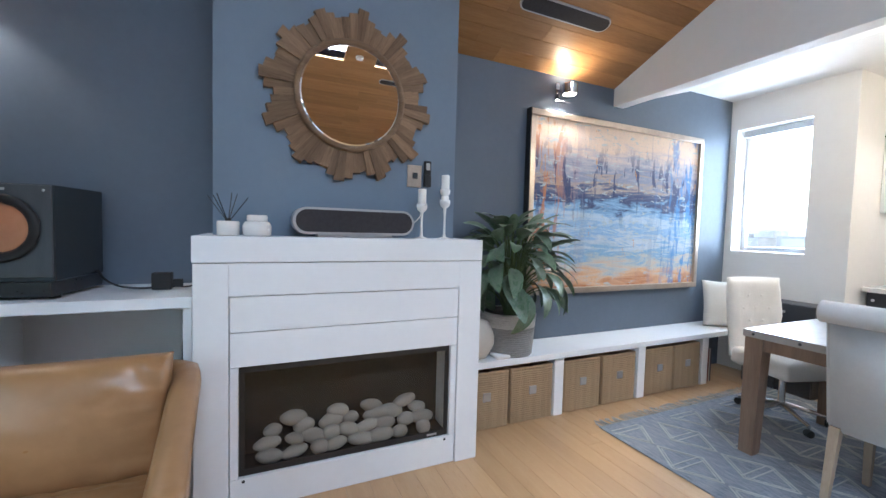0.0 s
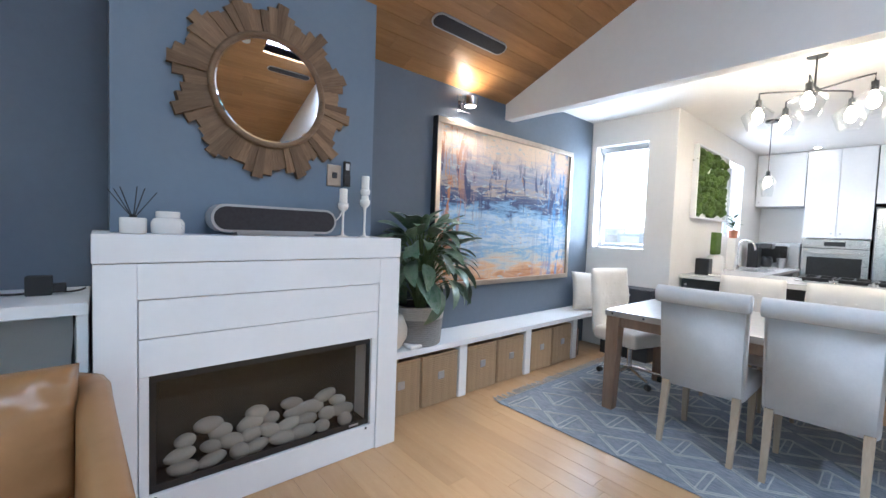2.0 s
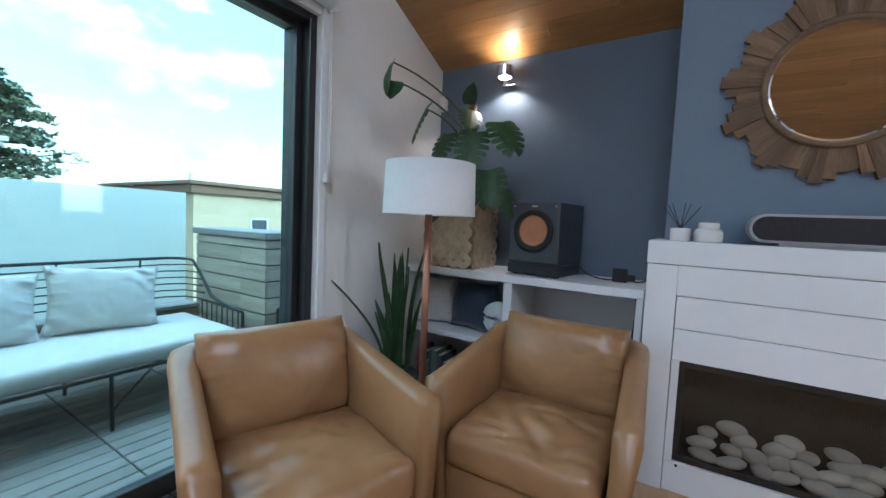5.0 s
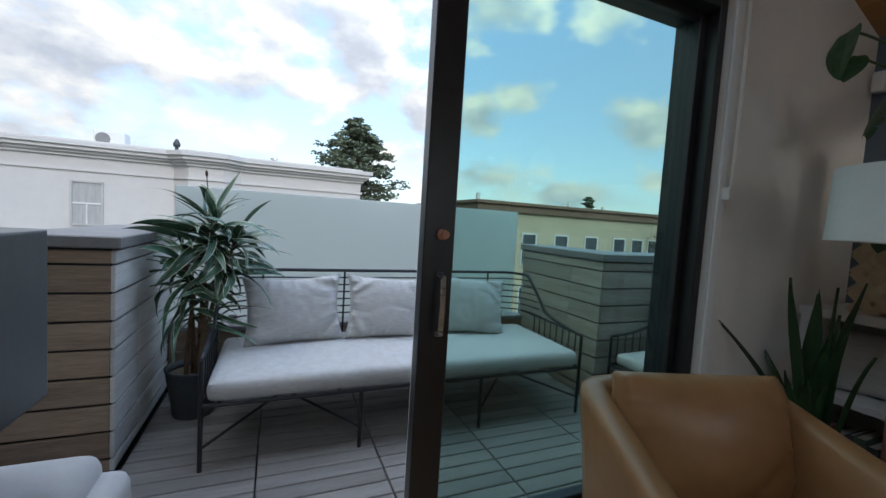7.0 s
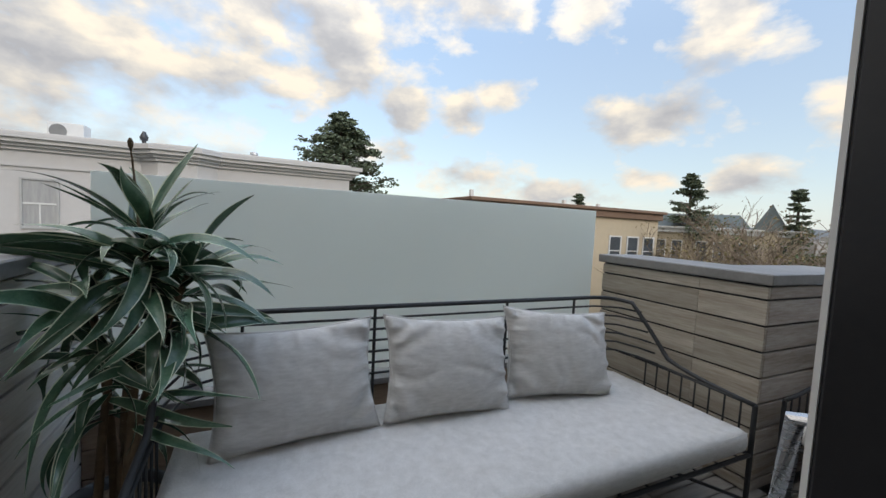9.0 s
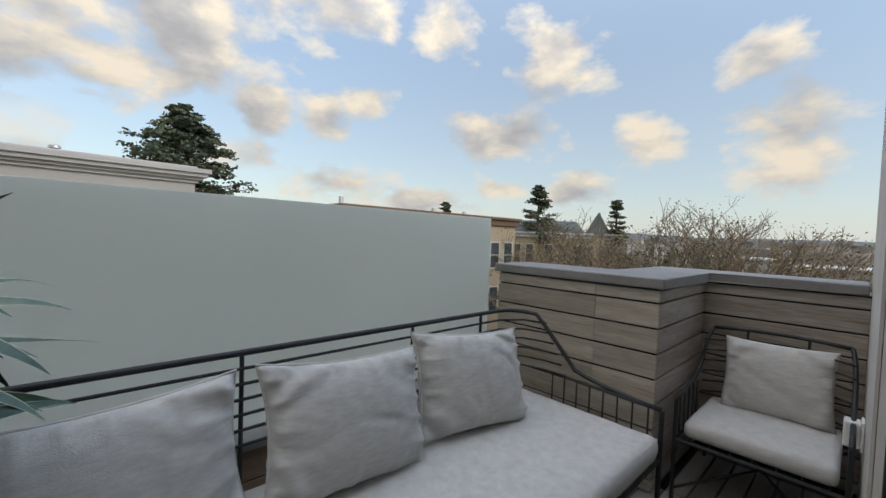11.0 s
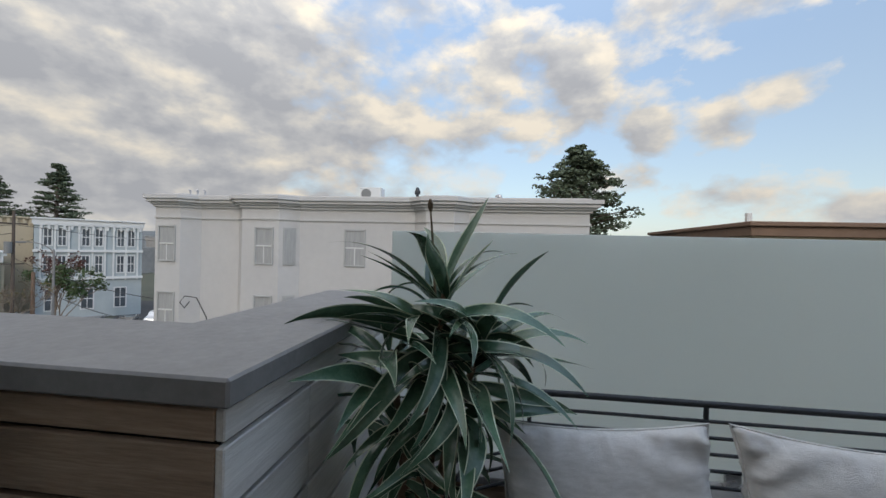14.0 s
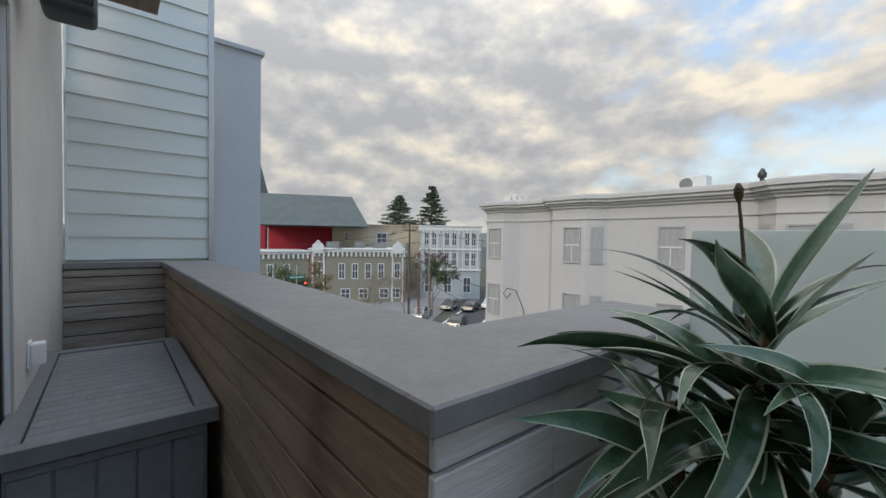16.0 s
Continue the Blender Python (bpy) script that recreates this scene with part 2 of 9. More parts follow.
M = {
    # two tones of slate blue, the breast's lighter than the wall's
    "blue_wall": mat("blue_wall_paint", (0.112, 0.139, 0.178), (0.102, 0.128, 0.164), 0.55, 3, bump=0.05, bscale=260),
    "blue_breast": mat("blue_breast_lighter_tone", (0.158, 0.205, 0.268), (0.146, 0.192, 0.254), 0.55, 3, bump=0.05, bscale=260),
    "white_wall": mat("white_wall_paint", (0.80, 0.78, 0.75), (0.76, 0.74, 0.71), 0.6, 2, bump=0.04, bscale=240),
    "white_paint": mat("white_satin_paint", (0.82, 0.83, 0.84), (0.78, 0.79, 0.80), 0.38, 2.5, bump=0.03, bscale=120),
    "ceiling_wood": wood("ceiling_board_wood", (0.42, 0.225, 0.085), (0.30, 0.150, 0.052), 0.42, 0, 2.5, 0.3, 0.05, island=True),
    "floor_wood": wood("oak_floor_wood", (0.50, 0.325, 0.172), (0.43, 0.268, 0.130), 0.3, 1, 2.6, 0.16, 0.05, spec=0.5),
    "deck_wood": wood("weathered_deck_wood", (0.27, 0.25, 0.23), (0.185, 0.168, 0.152), 0.75, 1, 4, 0.35, 0.35),
    # weathered brown, its tone also kept dark for the shaded +x faces
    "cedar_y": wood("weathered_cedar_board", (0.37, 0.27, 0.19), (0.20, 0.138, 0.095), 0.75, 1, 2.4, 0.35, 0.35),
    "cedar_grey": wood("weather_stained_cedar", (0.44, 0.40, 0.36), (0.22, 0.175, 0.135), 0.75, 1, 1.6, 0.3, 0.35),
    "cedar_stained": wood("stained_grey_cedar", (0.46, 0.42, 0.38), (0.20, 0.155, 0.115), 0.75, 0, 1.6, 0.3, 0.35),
    # bleached boards, coloured paler still for the sky light on +y faces
    "cedar_x": wood("greyed_skylit_cedar_board", (0.68, 0.66, 0.62), (0.47, 0.445, 0.41), 0.75, 0, 1.8, 0.28, 0.35),
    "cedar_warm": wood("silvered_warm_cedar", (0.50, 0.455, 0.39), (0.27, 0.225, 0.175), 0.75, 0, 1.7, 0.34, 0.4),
    "cap": mat("grey_cap_metal", (0.235, 0.225, 0.218), (0.175, 0.168, 0.163), 0.55, 5, bump=0.06, bscale=40),
    "black_frame": mat("black_door_frame", (0.014, 0.014, 0.016), (0.022, 0.021, 0.022), 0.35, 9, bump=0.03),
    "stucco": mat("beige_stucco", (0.60, 0.57, 0.53), (0.52, 0.49, 0.46), 0.85, 2, bump=0.3, bscale=90),
    "siding": wood("pale_green_siding", (0.75, 0.78, 0.75), (0.69, 0.725, 0.695), 0.6, 0, 1.2, 0.06, 0.04),
    "grey_render": mat("grey_render", (0.55, 0.575, 0.61), (0.50, 0.525, 0.56), 0.8, 2, bump=0.1, bscale=60),
    "frosted": frosted_glass(),
    "clear_pane": pane_glass("clear_window_pane", (0.95, 0.97, 0.97)),
    "tinted_pane": pane_glass("tinted_door_pane", (0.66, 0.80, 0.77)),
    "steel": mat("brushed_steel", (0.62, 0.62, 0.62), (0.52, 0.52, 0.53), 0.28, 3, metal=1.0, stretch=(1, 1, 14)),
    "chrome": mat("chrome", (0.75, 0.75, 0.76), (0.7, 0.7, 0.71), 0.12, 3, metal=1.0),
    "mirror": mat("mirror_glass", (0.90, 0.90, 0.90), (0.88, 0.88, 0.88), 0.015, 1, metal=1.0, rvar=0.0),
    "leather": mat("tan_leather", (0.335, 0.185, 0.080), (0.245, 0.130, 0.054), 0.31, 2.2, bump=0.06, bscale=240, spec=0.5, rvar=0.07, fine=0.2),
    "linen": mat("pale_linen", (0.62, 0.605, 0.585), (0.48, 0.465, 0.445), 0.9, 22, bump=0.45, bscale=160, stretch=(1, 1, 4), sheen=0.2),
    "cream": mat("cream_fabric", (0.70, 0.665, 0.61), (0.65, 0.615, 0.56), 0.9, 9, bump=0.3, bscale=420, sheen=0.2),
    "grey_fabric": mat("light_grey_fabric", (0.64, 0.64, 0.64), (0.58, 0.58, 0.585), 0.92, 10, bump=0.35, bscale=330, sheen=0.2),
    "iron": mat("dark_wrought_iron", (0.020, 0.021, 0.023), (0.034, 0.034, 0.036), 0.5, 20, metal=0.3, bump=0.1),
    "black": mat("black_satin", (0.012, 0.012, 0.013), (0.02, 0.02, 0.021), 0.3, 8),
    "ebony": mat("black_ash_veneer", (0.030, 0.036, 0.040), (0.018, 0.021, 0.024), 0.25, 6, stretch=(1, 1, 9), bump=0.05, coat=0.3),
    "rubber": mat("black_rubber", (0.012, 0.012, 0.012), (0.02, 0.02, 0.02), 0.65, 12),
    "copper": mat("spun_copper", (0.66, 0.31, 0.17), (0.58, 0.25, 0.12), 0.34, 3, metal=0.6),
    "copper_pole": mat("copper_pole", (0.42, 0.20, 0.13), (0.34, 0.155, 0.10), 0.4, 6, metal=0.55),
    "shade": mat("white_lamp_shade", (0.80, 0.79, 0.77), (0.76, 0.75, 0.73), 0.85, 40, bump=0.1, bscale=300),
    "ceramic": mat("white_ceramic", (0.78, 0.76, 0.73), (0.73, 0.71, 0.68), 0.22, 8),
    "cream_ceramic": mat("cream_glazed_ceramic", (0.66, 0.60, 0.52), (0.60, 0.54, 0.46), 0.3, 5),
    "wax": mat("white_wax", (0.82, 0.80, 0.76), (0.78, 0.76, 0.72), 0.5, 12),
    "pebble": mat("pale_pebble", (0.47, 0.44, 0.39), (0.33, 0.305, 0.265), 0.6, 9, vary=0.35, bump=0.15, bscale=60),
    "firebox": mat("dark_firebox", (0.016, 0.015, 0.014), (0.009, 0.0085, 0.008), 0.55, 8, bump=0.1),
    "drift": wood("driftwood_slat", (0.255, 0.165, 0.095), (0.135, 0.082, 0.045), 0.75, 0, 2.4, 0.6, 0.35),
    "seagrass": mat("seagrass_weave", (0.52, 0.37, 0.215), (0.30, 0.20, 0.11), 0.85, 30, stretch=(1, 1, 5), bump=0.7, bscale=90),
    "bamboo": mat("bamboo_strip", (0.62, 0.50, 0.34), (0.50, 0.385, 0.24), 0.6, 14, vary=0.3, bump=0.15),
    "rope": mat("grey_rope", (0.34, 0.33, 0.32), (0.24, 0.235, 0.23), 0.9, 30, stretch=(1, 1, 6), bump=0.6, bscale=120),
    "rope_light": mat("pale_rope", (0.62, 0.60, 0.57), (0.52, 0.50, 0.47), 0.9, 30, stretch=(1, 1, 6), bump=0.6, bscale=120),
    "soil": mat("potting_soil", (0.10, 0.07, 0.045), (0.22, 0.17, 0.12), 0.95, 60, bump=0.8, bscale=90),
    "leaf_dark": mat("dark_green_leaf", (0.018, 0.050, 0.018), (0.040, 0.092, 0.030), 0.48, 14, vary=0.5, spec=0.5),
    "leaf_silver": mat("variegated_leaf", (0.030, 0.085, 0.035), (0.20, 0.27, 0.18), 0.4, 16, vary=0.4, fine=0.5),
    "leaf_blue": mat("striped_long_leaf", (0.034, 0.082, 0.048), (0.095, 0.160, 0.100), 0.24, 12, vary=0.5, spec=0.55),
    "leaf_edge": mat("pale_leaf_margin", (0.56, 0.60, 0.45), (0.46, 0.52, 0.36), 0.5, 14, vary=0.3),
    "stem": mat("brown_stem", (0.17, 0.115, 0.065), (0.10, 0.065, 0.036), 0.8, 30, bump=0.5, bscale=60),
    "stem_green": mat("green_stem", (0.08, 0.12, 0.04), (0.05, 0.08, 0.028), 0.5, 20),
    "pot_grey": mat("dark_grey_pot", (0.055, 0.06, 0.065), (0.04, 0.043, 0.047), 0.55, 8, bump=0.1),
    "table_wood": wood("grey_brown_table_wood", (0.245, 0.165, 0.115), (0.165, 0.105, 0.072), 0.5, 2, 2.4, 0.2, 0.15),
    "leg_wood": wood("limed_oak_leg", (0.42, 0.34, 0.25), (0.32, 0.25, 0.18), 0.55, 2, 2.4, 0.2, 0.1),
    "zinc": mat("zinc_table_top", (0.50, 0.49, 0.47), (0.40, 0.39, 0.38), 0.32, 3, metal=0.85, bump=0.03),
    "rug": mat("blue_grey_rug", (0.070, 0.098, 0.145), (0.42, 0.44, 0.46), 0.95, 12, stretch=(9, 1, 1), bump=0.6, bscale=60, fine=0.5),
    "rug_line": mat("ivory_rug_yarn", (0.52, 0.52, 0.50), (0.42, 0.43, 0.42), 0.95, 40, bump=0.6, bscale=120),
    "quartz": mat("white_quartz", (0.78, 0.77, 0.76), (0.70, 0.69, 0.68), 0.2, 2, lo=0.3, hi=0.8),
    "charcoal": mat("charcoal_panel", (0.025, 0.027, 0.032), (0.035, 0.037, 0.042), 0.45, 5),
    "moss": mat("green_moss", (0.10, 0.16, 0.028), (0.045, 0.085, 0.014), 0.95, 18, bump=1.0, bscale=50, vary=0.5),
    "navy": mat("navy_velvet", (0.012, 0.020, 0.038), (0.022, 0.032, 0.055), 0.85, 9, bump=0.2, sheen=0.4),
    "storage": wood("grey_resin_box", (0.21, 0.21, 0.215), (0.165, 0.166, 0.17), 0.65, 1, 1.5, 0.12, 0.15),
    "speaker_grey": mat("grey_ash_cabinet", (0.072, 0.080, 0.088), (0.055, 0.062, 0.069), 0.35, 4, stretch=(6, 6, 1), bump=0.06),
    "grille": mat("dark_grille_cloth", (0.040, 0.036, 0.040), (0.028, 0.025, 0.028), 0.9, 60, bump=0.3, bscale=500),
    "silver": mat("silver_trim", (0.55, 0.55, 0.56), (0.48, 0.48, 0.49), 0.35, 5, metal=0.7),
    "plastic_white": mat("white_plastic", (0.76, 0.75, 0.73), (0.72, 0.71, 0.69), 0.4, 5),
    "gilt": mat("champagne_frame", (0.55, 0.47, 0.38), (0.42, 0.35, 0.28), 0.32, 10, metal=0.75),
}
BULB = glow("warm_bulb", (1.0, 0.78, 0.50), 14.0)
BULB_SOFT = glow("lamp_lens", (1.0, 0.85, 0.66), 9.0)
SMOKED = pane_glass("smoked_firebox_glass", (0.86, 0.85, 0.83))
CLEAR = pane_glass("clear_shade_glass", (0.93, 0.94, 0.95))


# ---- mesh helpers ----
def thing(name, label, category, at=(0, 0, 0), rz=0.0, group="", kind=""):
    ob = new(name)
    ob.matrix_basis = pose(at[0], at[1], at[2], 0, 0, rz)
    return tagged(ob, label, category, group, kind)


def obj(name, bm, material, smooth=False):
    me = bpy.data.meshes.new(name)
    bmesh.ops.recalc_face_normals(bm, faces=bm.faces)
    bm.to_mesh(me)
    bm.free()
    if smooth:
        me.polygons.foreach_set("use_smooth", [True] * len(me.polygons))
    me.materials.append(material)
    return new(name, me)


def part(name, bm, material, parent, label="", smooth=False):
    ob = obj(name, bm, material, smooth)
    ob.parent = parent
    if label:
        ob["label"] = label
    return ob


def share(name, src, parent, m):
    """One more object on the mesh of src."""
    ob = new(name, src.data)
    ob.parent = parent
    ob.matrix_basis = m
    return ob


def solid(name, bm, material, label, category, kind="", group="", smooth=False):
    return tagged(obj(name, bm, material, smooth), label, category, group, kind)


def box(x0, x1, y0, y1, z0, z1, bev=0.0, bm=None, seg=2, m=None):
    own = bmesh.new()
    bmesh.ops.create_cube(own, size=1.0)
    bmesh.ops.scale(own, vec=(x1 - x0, y1 - y0, z1 - z0), verts=own.verts)
    bmesh.ops.translate(own, vec=((x0 + x1) / 2, (y0 + y1) / 2, (z0 + z1) / 2), verts=own.verts)
    if bev:
        bmesh.ops.bevel(own, geom=list(own.edges), offset=bev, segments=seg, affect="EDGES", profile=0.6)
    if m is not None:
        bmesh.ops.transform(own, matrix=m, verts=own.verts)
    return join(bm, own)


def join(bm, own):
    if bm is None:
        return own
    me = bpy.data.meshes.new("joint")
    own.to_mesh(me)
    own.free()
    bm.from_mesh(me)
    bpy.data.meshes.remove(me)
    return bm


def prism(points, z0, z1, bm=None, m=None):
    """An upright solid on a plan outline."""
    own = bmesh.new()
    lo = [own.verts.new((x, y, z0)) for x, y in points]
    hi = [own.verts.new((x, y, z1)) for x, y in points]
    n = len(points)
    own.faces.new(lo[::-1])
    own.faces.new(hi)
    for i in range(n):
        own.faces.new((lo[i], lo[(i + 1) % n], hi[(i + 1) % n], hi[i]))
    if m is not None:
        bmesh.ops.transform(own, matrix=m, verts=own.verts)
    return join(bm, own)


def hexa(corners, bm=None):
    """A solid with eight corners: four below, four above, in the same order."""
    own = bmesh.new()
    v = [own.verts.new(c) for c in corners]
    for f in ((3, 2, 1, 0), (4, 5, 6, 7), (0, 1, 5, 4), (1, 2, 6, 5), (2, 3, 7, 6), (3, 0, 4, 7)):
        own.faces.new([v[i] for i in f])
    return join(bm, own)


def lathe(profile, seg=28, bm=None, m=None, cap=True):
    """Radius and height pairs turned about z."""
    own = bmesh.new()
    rings = []
    for r, z in profile:
        rings.append([own.verts.new((r * math.cos(2 * math.pi * i / seg), r * math.sin(2 * math.pi * i / seg), z)) for i in range(seg)])
    for a, b in zip(rings, rings[1:]):
        for i in range(seg):
            own.faces.new((a[i], a[(i + 1) % seg], b[(i + 1) % seg], b[i]))
    if cap:
        own.faces.new(rings[0][::-1])
        own.faces.new(rings[-1])
    if m is not None:
        bmesh.ops.transform(own, matrix=m, verts=own.verts)
    return join(bm, own)


def tube(points, r, bm=None, seg=8, taper=None, closed=False):
    """A round bar along a line of points; taper: the radius at the end."""
    own = bmesh.new()
    pts = [Vector(p) for p in points]
    rings, n = [], len(pts)
    for i, p in enumerate(pts):
        d = (pts[(i + 1) % n] - pts[i - 1]) if closed else (pts[min(i + 1, n - 1)] - pts[max(i - 1, 0)])
        d = d.normalized() if d.length > 1e-9 else Vector((0, 0, 1))
        side = d.cross(Vector((0, 0, 1)))
        if side.length < 0.05:
            side = d.cross(Vector((0, 1, 0)))
        side.normalize()
        above = side.cross(d)
        rr = r if taper is None else r + (taper - r) * i / max(1, n - 1)
        rings.append([own.verts.new(p + rr * (math.cos(2 * math.pi * k / seg) * side + math.sin(2 * math.pi * k / seg) * above)) for k in range(seg)])
    pairs = list(zip(rings, rings[1:])) + ([(rings[-1], rings[0])] if closed else [])
    for a, b in pairs:
        for k in range(seg):
            own.faces.new((a[k], a[(k + 1) % seg], b[(k + 1) % seg], b[k]))
    if not closed:
        own.faces.new(rings[0][::-1])
        own.faces.new(rings[-1])
    return join(bm, own)


def bend(a, b, c, n=8):
    """Points on a curve from a to c that leans towards b."""
    a, b, c = Vector(a), Vector(b), Vector(c)
    return [(1 - t) ** 2 * a + 2 * t * (1 - t) * b + t * t * c for t in (i / n for i in range(n + 1))]


def cushion(w, h, d, bm=None, m=None, n=18, pinch=0.06, seed=0, wrinkle=0.01, power=0.42):
    """A stuffed cushion in the xz plane, d thick along y, with pulled-out corners and creases."""
    own = bmesh.new()
    grids = []
    for s in (-1, 1):
        g = []
        for i in range(n + 1):
            row = []
            for j in range(n + 1):
                u, v = 2 * i / n - 1, 2 * j / n - 1
                edge = max(0.0, (1 - u * u) * (1 - v * v)) ** power
                px = u * w / 2 * (1 - pinch * (1 - v * v) * abs(u) ** 3)
                pz = v * h / 2 * (1 - pinch * (1 - u * u) * abs(v) ** 3)
                q = Vector((px * 5 + seed * 3.1, pz * 5 + s, seed))
                ridge = (1 - abs(noise.noise(q * 0.9 + Vector((0, 0, 3))))) ** 9 * max(0.0, 0.3 + noise.noise(q * 0.7))
                bump = noise.noise(q * 0.5) * wrinkle * 0.55 - ridge * wrinkle * 1.2 + noise.noise(q * 5) * wrinkle * 0.10
                rim = max(abs(u), abs(v))
                corner = (abs(u) * abs(v)) ** 1.5
                crease = math.sin((u * 9 - v * 9 * (1 if u * v < 0 else -1)) + 4 * noise.noise(q)) * wrinkle * 1.1 * corner
                crease += max(0.0, math.sin((u if abs(v) > abs(u) else v) * 17 + 5 * noise.noise(q * 0.8))) ** 3 * wrinkle * 0.8 * rim ** 5
                row.append((px, s * (d / 2 * edge + (bump + crease) * min(1, edge * 3)), pz))
            g.append(row)
        grids.append(g)
    verts = {}
    for k, g in enumerate(grids):
        for i in range(n + 1):
            for j in range(n + 1):
                if k == 1 and (i in (0, n) or j in (0, n)):
                    verts[k, i, j] = verts[0, i, j]
                else:
                    verts[k, i, j] = own.verts.new(g[i][j])
        for i in range(n):
            for j in range(n):
                q = (verts[k, i, j], verts[k, i + 1, j], verts[k, i + 1, j + 1], verts[k, i, j + 1])
                own.faces.new(q if k else q[::-1])
    if m is not None:
        bmesh.ops.transform(own, matrix=m, verts=own.verts)
    return join(bm, own)


def pad(w, dep, h, bev=0.04, n=16, bm=None, m=None, seed=0, wrinkle=0.006, crown=0.02):
    """A soft seat pad, w by dep by h, on z = 0, with rounded edges and a crowned, creased top."""
    own = bmesh.new()
    bmesh.ops.create_cube(own, size=1.0)
    bmesh.ops.scale(own, vec=(w, dep, h), verts=own.verts)
    bmesh.ops.translate(own, vec=(0, 0, h / 2), verts=own.verts)
    bmesh.ops.bevel(own, geom=list(own.edges), offset=bev, segments=3, affect="EDGES", profile=0.55)
    bmesh.ops.subdivide_edges(own, edges=[e for e in own.edges if e.calc_length() > min(w, dep) * 0.3], cuts=n, use_grid_fill=True)
    for v in own.verts:
        u, t = 2 * v.co.x / w, 2 * v.co.y / dep
        if v.co.z > h * 0.6:
            q = Vector((v.co.x * 7 + seed, v.co.y * 7, seed * 2.3))
            v.co.z += crown * max(0, 1 - u * u) * max(0, 1 - t * t) + wrinkle * (0.6 * noise.noise(q) + 0.4 * noise.noise(q * 2.3) - 1.1 * (1 - abs(noise.noise(Vector((q.x * 0.35, q.y * 0.9, q.z + 5))))) ** 10 - 0.8 * (1 - abs(noise.noise(Vector((q.x * 0.8 + q.y * 0.4, q.y * 0.5, q.z))))) ** 12)
    if m is not None:
        bmesh.ops.transform(own, matrix=m, verts=own.verts)
    return join(bm, own)


# ---- large structure ----
def slab_x(points, x0, x1, bm=None):
    """A solid on an outline in y and z, between two x."""
    own = bmesh.new()
    lo = [own.verts.new((x0, y, z)) for y, z in points]
    hi = [own.verts.new((x1, y, z)) for y, z in points]
    n = len(points)
    own.faces.new(lo)
    own.faces.new(hi[::-1])
    for i in range(n):
        own.faces.new((lo[i], lo[(i + 1) % n], hi[(i + 1) % n], hi[i]))
    return join(bm, own)


def wall(name, bm, material, label, category="wall"):
    return solid(name, bm, material, label, category, "structure")


WALL_Y, EAVE_Z, PITCH, RIDGE_Y, BACK_Y = 2.83, 2.65, 0.41, -1.6, -5.9
RIDGE_Z = EAVE_Z + PITCH * (WALL_Y - RIDGE_Y)
IN_X, OUT_X, DOOR_Y0, DOOR_Y1, DOOR_Z = -1.83, -2.12, -3.35, 1.50, 2.53


def roof_z(y):
    return EAVE_Z + PITCH * (WALL_Y - y) if y > RIDGE_Y else RIDGE_Z - PITCH * (RIDGE_Y - y)


BACK_Z = roof_z(BACK_Y)
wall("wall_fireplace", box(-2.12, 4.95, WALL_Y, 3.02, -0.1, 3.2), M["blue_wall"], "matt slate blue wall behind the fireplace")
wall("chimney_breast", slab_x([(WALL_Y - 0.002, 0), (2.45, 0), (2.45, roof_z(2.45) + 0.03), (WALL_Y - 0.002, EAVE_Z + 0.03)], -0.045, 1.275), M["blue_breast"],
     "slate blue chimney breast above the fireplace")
bm = slab_x([(DOOR_Y1, -0.1), (WALL_Y, -0.1), (WALL_Y, EAVE_Z + 0.06), (DOOR_Y1, roof_z(DOOR_Y1) + 0.06)], OUT_X, IN_X)
slab_x([(DOOR_Y0, DOOR_Z), (DOOR_Y1, DOOR_Z), (DOOR_Y1, roof_z(DOOR_Y1) + 0.06), (RIDGE_Y, RIDGE_Z + 0.06), (DOOR_Y0, roof_z(DOOR_Y0) + 0.06)], OUT_X, IN_X, bm)
slab_x([(BACK_Y, -0.1), (DOOR_Y0, -0.1), (DOOR_Y0, roof_z(DOOR_Y0) + 0.06), (BACK_Y, BACK_Z + 0.06)], OUT_X, IN_X, bm)
wall("wall_terrace_side", bm, M["white_wall"], "warm white plaster wall round the sliding door")
bm = slab_x([(DOOR_Y1 + 0.001, 0), (3.02, 0), (3.02, 3.4), (DOOR_Y1 + 0.001, 3.4)], OUT_X - 0.012, OUT_X - 0.002)
wall("stucco_face_1", bm, M["stucco"], "pale beige stucco beside the sliding door")
bm = slab_x([(DOOR_Y0, DOOR_Z), (DOOR_Y1, DOOR_Z), (DOOR_Y1, 4.6), (DOOR_Y0, 4.6)], OUT_X - 0.012, OUT_X - 0.002)
wall("stucco_face_2", bm, M["stucco"], "pale beige stucco over the sliding door")
bm = slab_x([(BACK_Y, 0), (DOOR_Y0 - 0.001, 0), (DOOR_Y0 - 0.001, 4.6), (BACK_Y, 4.6)], OUT_X - 0.012, OUT_X - 0.002)
wall("stucco_face_3", bm, M["stucco"], "pale beige stucco on the long outside wall")
WX = 4.70
bm = box(WX, 4.95, 1.83, WALL_Y, -0.1, 1.235)
box(WX, 4.95, 1.83, WALL_Y, 2.49, 2.9, bm=bm)
box(WX, 4.95, 1.83, 2.13, 1.235, 2.49, bm=bm)
box(WX, 4.95, 2.76, WALL_Y, 1.235, 2.49, bm=bm)
wall("wall_side_window", bm, M["white_wall"], "white plaster wall with a narrow recessed window")
bm = box(4.95, 8.9, 1.83, 2.08, -0.1, 1.43)
box(4.95, 8.9, 1.83, 2.08, 2.5, 2.9, bm=bm)
box(4.95, 6.5, 1.83, 2.08, 1.43, 2.5, bm=bm)
box(7.42, 8.9, 1.83, 2.08, 1.43, 2.5, bm=bm)
